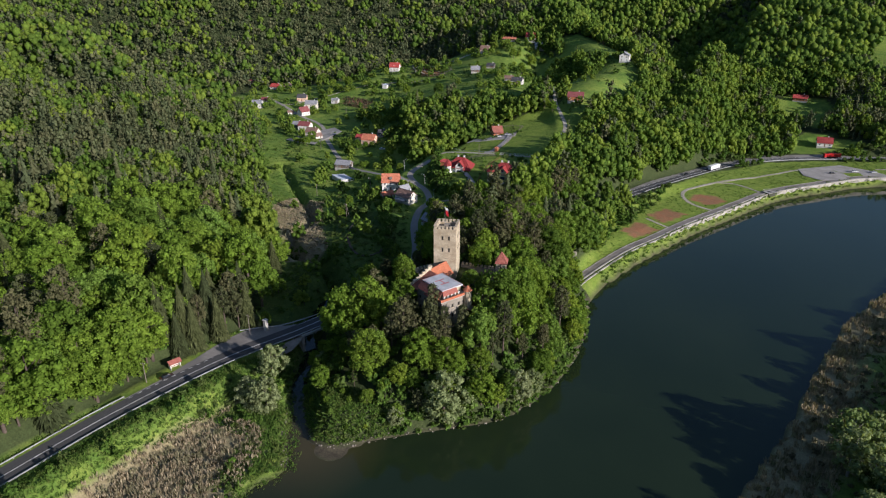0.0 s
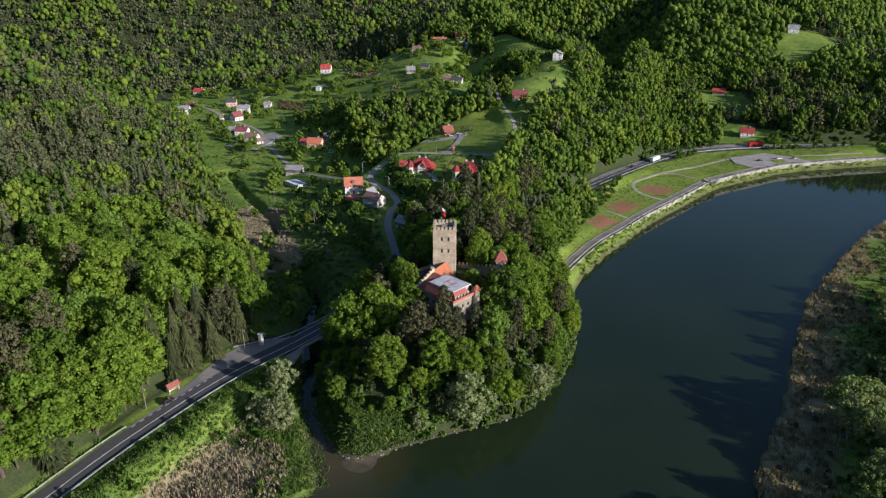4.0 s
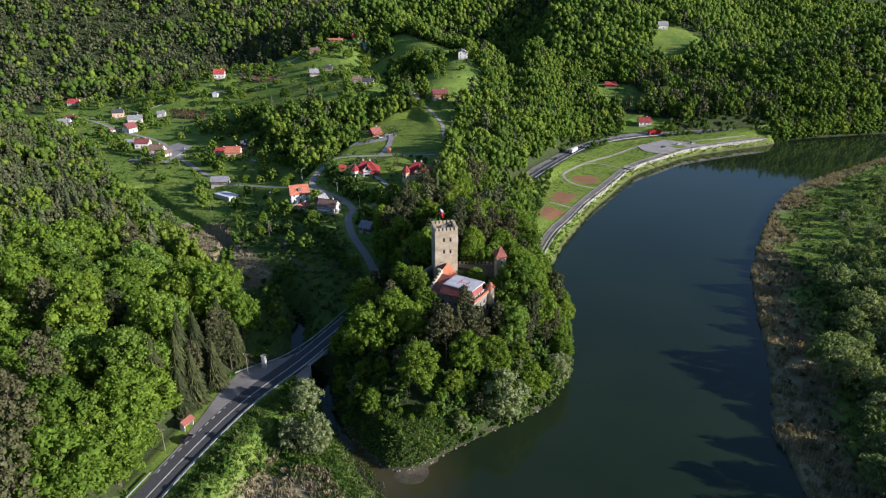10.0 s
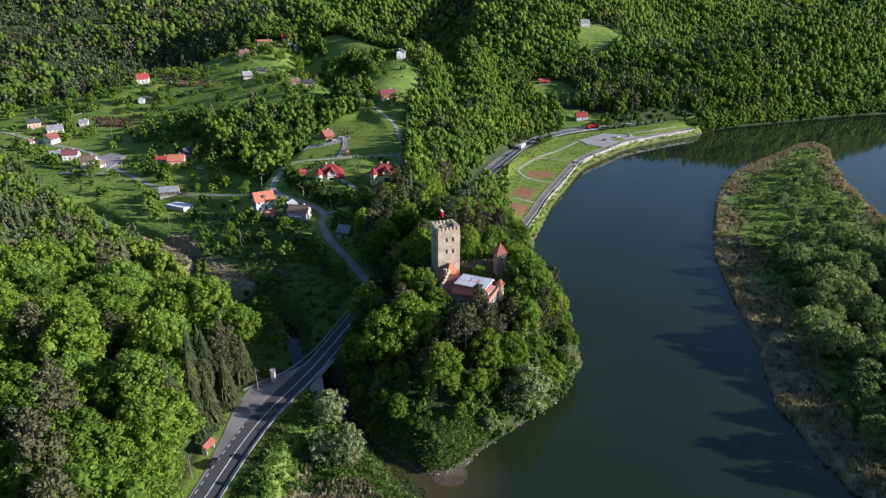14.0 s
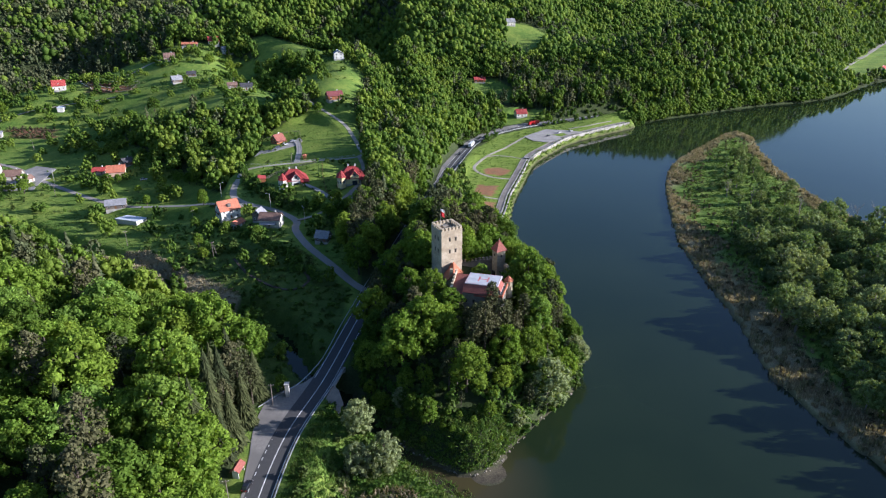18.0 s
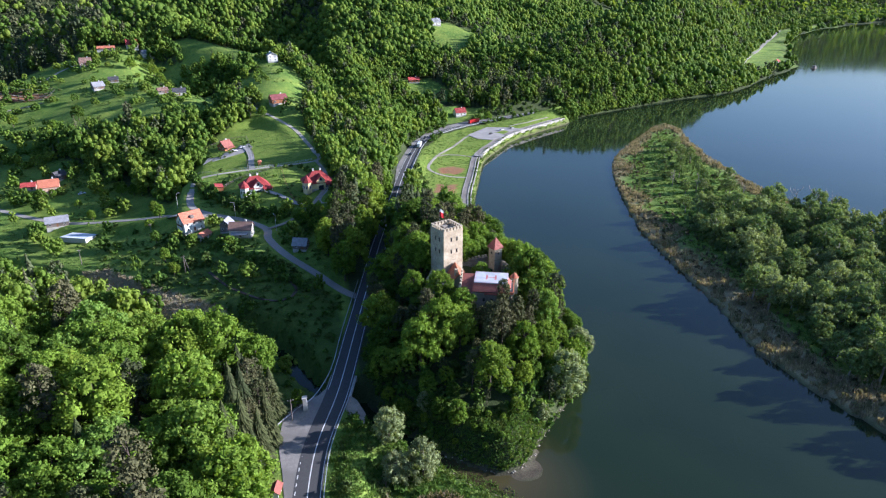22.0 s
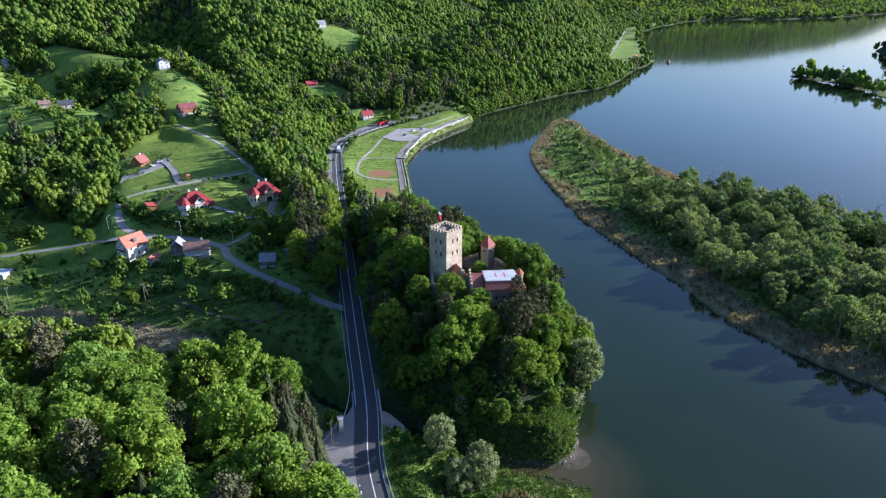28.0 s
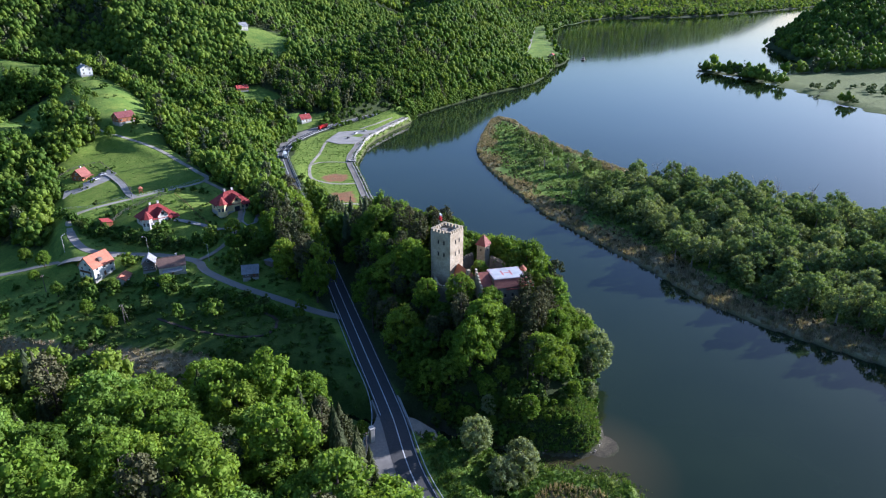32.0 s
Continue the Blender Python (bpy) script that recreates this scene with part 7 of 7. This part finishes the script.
strew("island_thicket", 86, (115, -130), (310, 95), 5.2, lambda x, y, r: inside(x, y, ISLAND) & (sample(gsd, x, y) > 25) & (r < 0.6), SHRUB, (4.0, 8.0), (4.0, 9.0), M_WILLOW_FAR, "dense willow thicket on the island", "shrub")
strew("island_brush", 88, (110, -130), (330, 370), 4.0, lambda x, y, r: inside(x, y, ISLAND) & (sample(gsd, x, y) > 4) & (sample(gsd, x, y) < 26) & (r < 0.38), SHRUB_SMALL, (1.2, 3.2), (1.0, 2.8), M_BROWNLEAF, "brown leafless brush among the reeds", "shrub")
strew("bank_reeds", 87, (-60, -205), (50, -60), 1.8, lambda x, y, r: inside(x, y, REEDBED) & (sample(gsd, x, y) > 1.0) & (wav(x, y, 8) + r > -0.25), REEDS, (1.2, 2.0), (1.0, 1.9), M_REED, "dry brown reedbed beside the brook mouth", "reeds")
strew("bank_shrubs", 89, (-60, -190), (60, -40), 4.2, lambda x, y, r: (inside(x, y, ROAD_VERGE) | (inside(x, y, REEDBED) & (sample(gsd, x, y) < 7))) & (sample(gsd, x, y) > 1) & ((x < -27) | (y < -100)) & (sample(grd, x, y) > 3.0) & (r < 0.30 + 0.25 * (sample(gsd, x, y) < 6) + 0.40 * (x > -46) * (y > -95)), SHRUB, (1.6, 4.0), (1.6, 4.2), M_SHRUB, "green bushes on the road bank", "shrub")
strew("verge_grass", 90, (-80, -190), (4, -30), 1.35, lambda x, y, r: any_inside(x, y, [ROAD_VERGE]) & (sample(grd, x, y) > 0.8) & (r < 0.9), GRASS, (0.8, 1.6), (0.5, 1.1), M_GRASSBLADE, "tall bright grass on the road verge", "grass")
strew("shore_bushes", 91, (-45, -92), (70, 130), 1.7, lambda x, y, r: (sample(gsd, x, y) > -1.0) & (sample(gz, x, y) > -0.2) & (sample(gsd, x, y) < 8.5) & ~inside(x, y, REEDBED) & (x > -34) & (y > -63) & (y < 52) & (r < 0.85), SHRUB_SMALL, (1.5, 3.8), (1.2, 3.6), M_SHRUB, "overhanging bushes along the hill's shore", "shrub")
POINT = [(-24, -60), (20, -60), (16, -70), (8, -80), (-4, -82), (-20, -70)]
strew("point_grass", 171, (-24, -84), (20, -58), 0.9, lambda x, y, r: inside(x, y, POINT) & (sample(gsd, x, y) > 0.4) & (r < 0.9), GRASS, (0.9, 1.8), (0.5, 1.2), M_GRASSBLADE, "tall grass on the low point below the hill", "grass")
strew("point_tussocks", 172, (-30, -112), (20, -58), 1.7, lambda x, y, r: (inside(x, y, POINT) | (inside(x, y, REEDBED) & (x > -27))) & (sample(gsd, x, y) > 0.2) & (sample(gsd, x, y) < 9) & (r < 0.5), SHRUB_SMALL, (0.9, 2.0), (0.6, 1.3), M_SHRUB, "low green tussocks at the brook mouth", "shrub")
STONE = [(ICO1[0] * np.random.default_rng(k).uniform(0.6, 1.1, (len(ICO1[0]), 1)) * [1, 0.8, 0.5], ICO1[1].tolist()) for k in range(4)]
M_ROCK = surface("shore_rock", (0.20, 0.175, 0.14), (0.34, 0.30, 0.24), 1.5, 0.9, (0.14, 0.125, 0.10), 0.3)
strew("shore_stones", 92, (-35, -92), (60, 60), 1.1, lambda x, y, r: (np.abs(sample(gsd, x, y) - 0.1) < 0.9) & (r < 0.55) & (x > -22), STONE, (0.25, 0.75), (0.25, 0.6), M_ROCK, "brown stones along the hill's water edge", "stones")
strew("hill_understorey", 93, (-45, -80), (60, 125), 4.4, lambda x, y, r: wooded(x, y) & inside(x, y, HILL_SIDE) & (y > -63) & ~inside(x, y, CASTLE_YARD), SHRUB, (2.5, 5.0), (2.5, 5.5), M_SHRUB, "undergrowth on the castle hill", "shrub")
strew("wood_edge_bushes", 94, (-130, -130), (-40, 45), 4.0, lambda x, y, r: (sample(grd, x, y) > 1.5) & (sample(grd, x, y) < 14) & ~inside(x, y, [(-58, -34), (-30, 60), (-70, 60), (-90, -10)]) & (x < -62) & (r < 0.5), SHRUB, (2.0, 4.5), (2.0, 4.5), M_SHRUB, "bushes at the edge of the wood", "shrub")
strew("valley_reeds", 95, (-175, 20), (-85, 110), 1.9, lambda x, y, r: inside(x, y, REED_PATCH) & (r < 0.85), REEDS, (1.0, 1.9), (0.5, 1.1), M_REED, "dry reeds in the wet meadow", "reeds")
strew("meadow_grass", 97, (-330, -40), (-40, 240), 3.0, lambda x, y, r: inside(x, y, VALLEY) & ~any_inside(x, y, LAWN + [REED_PATCH]) & (sample(grd, x, y) > 1.5) & (r < np.clip(0.35 + 0.4 * wav(x, y, 21), 0, 1)), GRASS, (0.9, 2.2), (0.2, 0.55), M_GRASSBLADE, "rough tall grass and sedge in the valley", "grass")
HOUSES = np.array([(o.matrix_basis.translation.x, o.matrix_basis.translation.y) for o in scene.objects if o.get("category") in ("house", "shed", "barn", "garage")])


def clear_of_houses(x, y, d):
    m = np.ones(x.shape, bool)
    for hx, hy in HOUSES:
        m &= np.hypot(x - hx, y - hy) > d
    return m


def village_tree(x, y, r):
    gar = np.zeros(x.shape)
    for hx, hy in HOUSES:
        gar = np.maximum(gar, np.exp(-(np.hypot(x - hx, y - hy) / 26) ** 2))
    up = sstep(320, 430, y) * 0.34 * (x < -70)
    return inside(x, y, VALLEY) & ~any_inside(x, y, LAWN) & (sample(grd, x, y) > 2.5) & (sample(gcr, x, y) > 3) & (r < 0.04 + 0.32 * gar * (wav(x, y, 17) > -0.2) + up * 1.1 * (wav(x, y, 31, 2.0) > 0.0)) & clear_of_houses(x, y, 9)


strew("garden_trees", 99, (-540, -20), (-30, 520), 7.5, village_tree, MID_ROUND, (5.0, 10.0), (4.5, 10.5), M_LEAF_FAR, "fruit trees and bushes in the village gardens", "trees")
LOOSE_TREES = [(-295, 299), (-268, 342), (-203, 328), (-150, 225), (-154, 170), (-180, 190), (-218, 258), (-250, 262)]
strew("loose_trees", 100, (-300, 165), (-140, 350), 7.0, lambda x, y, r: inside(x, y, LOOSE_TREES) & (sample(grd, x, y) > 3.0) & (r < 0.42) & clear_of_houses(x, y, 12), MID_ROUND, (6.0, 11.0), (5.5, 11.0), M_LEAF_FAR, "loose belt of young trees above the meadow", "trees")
strew("meadow_bushes", 101, (-420, -20), (-40, 500), 6.0, lambda x, y, r: inside(x, y, VALLEY) & ~any_inside(x, y, LAWN) & (sample(grd, x, y) > 2.0) & (r < 0.03 + 0.14 * (wav(x, y, 26, 1.0) > 0.4)) & clear_of_houses(x, y, 8), SHRUB, (1.6, 4.0), (1.4, 4.0), M_SHRUB, "scattered bushes in the meadows", "shrub")


def hedge(name, seed, pts, breadth, s, label, dens=1.0):
    """Bushes along a line."""
    p = spline(pts, 1.6 / dens)
    q = np.random.default_rng(seed)
    x, y = p[:, 0] + q.normal(0, breadth, len(p)), p[:, 1] + q.normal(0, breadth, len(p))
    stuff_mesh(name, SHRUB, x, y, sample(gz, x, y), q.uniform(0.8, 1.25, len(p)) * s, q.uniform(0.8, 1.3, len(p)) * s, M_SHRUB, seed, label, "hedge")


hedge("villa_hedge", 111, [(-112, 172), (-103, 155), (-94, 138), (-84, 122), (-72, 112), (-60, 106)], 1.6, 4.2, "tall dark hedge below the white villa", 1.6)
hedge("lane_hedge", 113, [(-95, 88), (-80, 66), (-66, 48), (-54, 30)], 1.6, 4.0, "overgrown hedge on the slope below the lane")
hedge("yard_hedge", 115, [(-118, 108), (-110, 101), (-100, 92), (-92, 82)], 1.0, 2.6, "garden hedge round the white house")
hedge("lower_hedge", 117, [(-128, 60), (-112, 70), (-98, 74)], 3.0, 4.5, "loose row of bushes on the valley slope", 0.6)
hedge("brook_bushes", 119, [(-72, 10), (-86, 20), (-104, 22), (-118, 36), (-126, 56)], 2.0, 3.0, "bushes along the brook", 0.6)
hedge("garden_row", 121, [(-60, 172), (-52, 176), (-46, 168)], 1.0, 2.4, "low garden shrubs behind the villas")

# garden plots on the terraced slope, the orchard, bank of the quay
for pts in ([(-326, 459), (-300, 449), (-262, 438)], [(-322, 450), (-296, 439), (-260, 428)], [(-312, 441), (-290, 430), (-258, 419)], [(-300, 430), (-282, 420), (-262, 411)], [(-322, 462), (-318, 446), (-300, 426)]):
    path("retaining_wall", pts, 0.8, M_QUAY, "low stone retaining wall in terraced gardens", 0.7)
fence([(-262, 411), (-258, 425), (-262, 440), (-290, 452)], "dark timber fence round terraced gardens", M_TIMBER, 4.0)
strew("valley_scrub", 155, (-150, -25), (-40, 115), 3.6, lambda x, y, r: inside(x, y, VALLEY) & ~any_inside(x, y, LAWN + [REED_PATCH]) & (sample(grd, x, y) > 2.0) & (sample(gcr, x, y) > 2.5) & (r < 0.45 + 0.45 * (wav(x, y, 12, 2.0) > 0.0)) & clear_of_houses(x, y, 9), SHRUB_SMALL, (1.4, 3.4), (0.7, 2.4), M_SHRUB, "nettles and low scrub in the wet valley", "shrub")
strew("roadside_bushes", 157, (40, 300), (275, 475), 3.4, lambda x, y, r: (sample(grd, x, y) > 2.5) & (sample(grd, x, y) < 13) & ~any_inside(x, y, [QUAY_GRASS, PARKING]) & (sample(gsd, x, y) > 14) & clear_of_houses(x, y, 10) & (np.abs(x - 108) > 16) & (r < 0.7), SHRUB, (2.5, 6.5), (2.5, 7.0), M_SHRUB, "bushes on the slope above the lakeside road", "shrub")
strew("far_shore_bushes", 159, (228, 405), (300, 470), 3.0, lambda x, y, r: (sample(gsd, x, y) > 0) & (sample(grd, x, y) > 1.0) & (r < 0.7), SHRUB, (3.0, 7.0), (3.0, 7.0), M_SHRUB, "waterside bushes where the quay ends", "shrub")


def yard(x, y, r):
    near = np.full(x.shape, 1e9)
    for hx, hy in HOUSES:
        near = np.minimum(near, np.hypot(x - hx, y - hy))
    return inside(x, y, VALLEY) & (near > 8.5) & (near < 19) & (sample(grd, x, y) > 1.5) & (r < 0.16 + 0.3 * (wav(x, y, 7, 3.0) > 0.2))


strew("yard_shrubs", 161, (-540, 60), (-30, 520), 2.8, yard, SHRUB_SMALL, (1.0, 2.6), (0.8, 2.4), M_SHRUB, "shrubs and flower beds in house yards", "shrub")
strew("orchard", 141, (-350, 318), (-290, 358), 3.6, lambda x, y, r: inside(x, y, [(-347, 354), (-306, 354), (-294, 325), (-332, 334)]) & (r < 0.9), SHRUB, (1.6, 2.6), (1.8, 3.0), M_BROWNLEAF, "brownish young orchard in rows", "shrub")
strew("terrace_plants", 143, (-330, 405), (-250, 465), 3.4, lambda x, y, r: inside(x, y, [(-322, 458), (-262, 434), (-256, 410), (-302, 420)]) & (r < 0.35), SHRUB, (0.8, 1.8), (0.7, 1.8), M_SHRUB, "vegetables and shrubs on garden terraces", "shrub")
strew("quay_bank_grass", 145, (36, 80), (240, 405), 1.6, lambda x, y, r: (sample(gsd, x, y) > 0.2) & (sample(gsd, x, y) < 3.0) & (np.abs(along(x, y, PROMENADE[::3])[0]) < 4.6) & (r < 0.95), GRASS, (0.9, 1.9), (0.7, 1.5), M_GRASSBLADE, "rank yellow-green grass on the quay bank", "grass")
strew("quay_lawn_tufts", 147, (18, 82), (235, 425), 2.6, lambda x, y, r: inside(x, y, QUAY_GRASS) & ~any_inside(x, y, SOIL + [PARKING]) & (sample(grd, x, y) > 1.5) & (r < 0.35 + 0.4 * (wav(x, y, 9) > 0.2)), GRASS, (0.6, 1.3), (0.2, 0.45), M_GRASSBLADE, "rough mown grass between the promenade and road", "grass")
strew("quay_bushes", 149, (8, 104), (44, 230), 3.0, lambda x, y, r: (sample(grd, x, y) > 1.5) & (x < 30 + 0.06 * (y - 150)) & (np.abs(x - (24 + 0.12 * (y - 130))) < 8) & (r < 0.55) & (sample(gsd, x, y) > 3), SHRUB, (2.2, 5.0), (2.0, 5.5), M_SHRUB, "bushes between the road and the lakeside grass", "shrub")
strew("lawn_tufts", 151, (-120, 100), (-30, 295), 2.6, lambda x, y, r: any_inside(x, y, LAWN) & (sample(grd, x, y) > 1.2) & (r < 0.25 + 0.35 * (wav(x, y, 8, 1.0) > 0.1)), GRASS, (0.5, 1.1), (0.10, 0.25), M_GRASSBLADE, "short rough grass of the hillside meadow", "grass")
strew("upper_meadow_grass", 153, (-420, 230), (-30, 520), 4.2, lambda x, y, r: inside(x, y, VALLEY) & ~any_inside(x, y, LAWN + SOIL) & (sample(grd, x, y) > 2.0) & (r < np.clip(0.12 + 0.25 * wav(x, y, 19), 0, 1)), GRASS, (1.2, 2.4), (0.25, 0.5), M_GRASSBLADE, "uneven tall grass in the upper meadows", "grass")
hedge("quay_end_bushes", 123, [(214, 404), (224, 402), (230, 404), (236, 412), (246, 424)], 2.0, 4.0, "dense bushes at the end of the quay", 1.5)
for x, y, s, k in ((-259, 198, 0.7, 1), (-195, 154, 0.6, 1), (-168, 158, 0.5, 0), (-274, 368, 0.8, 0), (-360, 378, 0.9, 0), (-381, 377, 0.8, 0), (-364, 367, 0.7, 1), (-206, 200, 0.65, 0), (-169, 193, 0.65, 1),
                   (-160, 196, 0.55, 0), (-147, 191, 0.6, 0), (-201, 204, 0.5, 1), (-135, 158, 0.6, 0), (-396, 407, 1.0, 1), (-165, 416, 1.0, 0), (-111, 434, 1.2, 0), (-91, 404, 0.7, 0), (-79, 396, 0.7, 0),
                   (-74, 281, 0.6, 0), (-83, 286, 0.7, 0), (-99, 320, 1.0, 0), (-178, 130, 0.45, 1), (-199, 467, 0.8, 0), (-217, 342, 0.9, 0), (-232, 329, 0.8, 0), (-152, 193, 0.6, 0), (-170, 227, 0.8, 0),
                   (-134, 187, 0.8, 0), (-171, 166, 0.5, 1), (-182, 185, 0.5, 1), (-149, 207, 0.8, 0), (-128, 135, 0.6, 0), (-133, 131, 0.45, 1), (-46, 88, 0.7, 0), (-53, 95, 0.7, 1), (-126, 108, 0.6, 1),
                   (-106, 92, 0.6, 1), (-118, 82, 0.6, 0), (135, 386, 0.8, 0), (-88, 80, 0.5, 1), (-112, 66, 0.5, 0), (-64, -16, 0.55, 1), (-75, -20, 0.6, 0), (-420, 405, 1.1, 1), (-300, 400, 0.6, 0), (-180, 475, 0.9, 0)):
    tree(("broadleaf_tree", "maple_tree")[k], x, y, s, s * 0.95, "trees in the village gardens")

# ---- far shore ----
far_road = spline([(618, 668, 4), (700, 760, 4), (780, 850, 4), (880, 955, 4), (1020, 1108, 4), (1325, 1440, 4)], 12)
tagged(new("far_road", ribbon("far_road", far_road, -7, 0, 0.6, M_LANE, drop=3)), "pale lakeside road in the distance", "road", kind="structure")
boat = tagged(new("work_boat"), "dark flat work boat moored on the lake", "boat")
boat.matrix_basis = pose(808, 722, 0.0, 0, 0, 40) @ Matrix.Scale(1.25, 4)
part("hull", prism([(-9, 0.9), (-7, -0.3), (7, -0.3), (9, 0.9)], -2.6, 2.6), M_TIMBER, boat)
part("cabin", box(-4, 2, -1.8, 1.8, 0.9, 3.6, bev=0.1), M_TIMBER, boat)
part("crane", cylinder(5, 0, 0.9, 6.5, 0.25, 0.15, 8), M_DEADWOOD, boat)
strew("far_spit_trees", 131, (640, 90), (1100, 540), 13.0, lambda x, y, r: (inside(x, y, FARLAND) | inside(x, y, SMALL_ISLE)) & (sample(gsd, x, y) > 1.5) & (sample(gz, x, y) > 0.35) & (r < 0.10 + 0.22 * (y > 440)) & (x < 900), MID_ROUND, (7, 13), (5, 11), M_WILLOW_FAR, "willows on a far wooded spit", "trees")
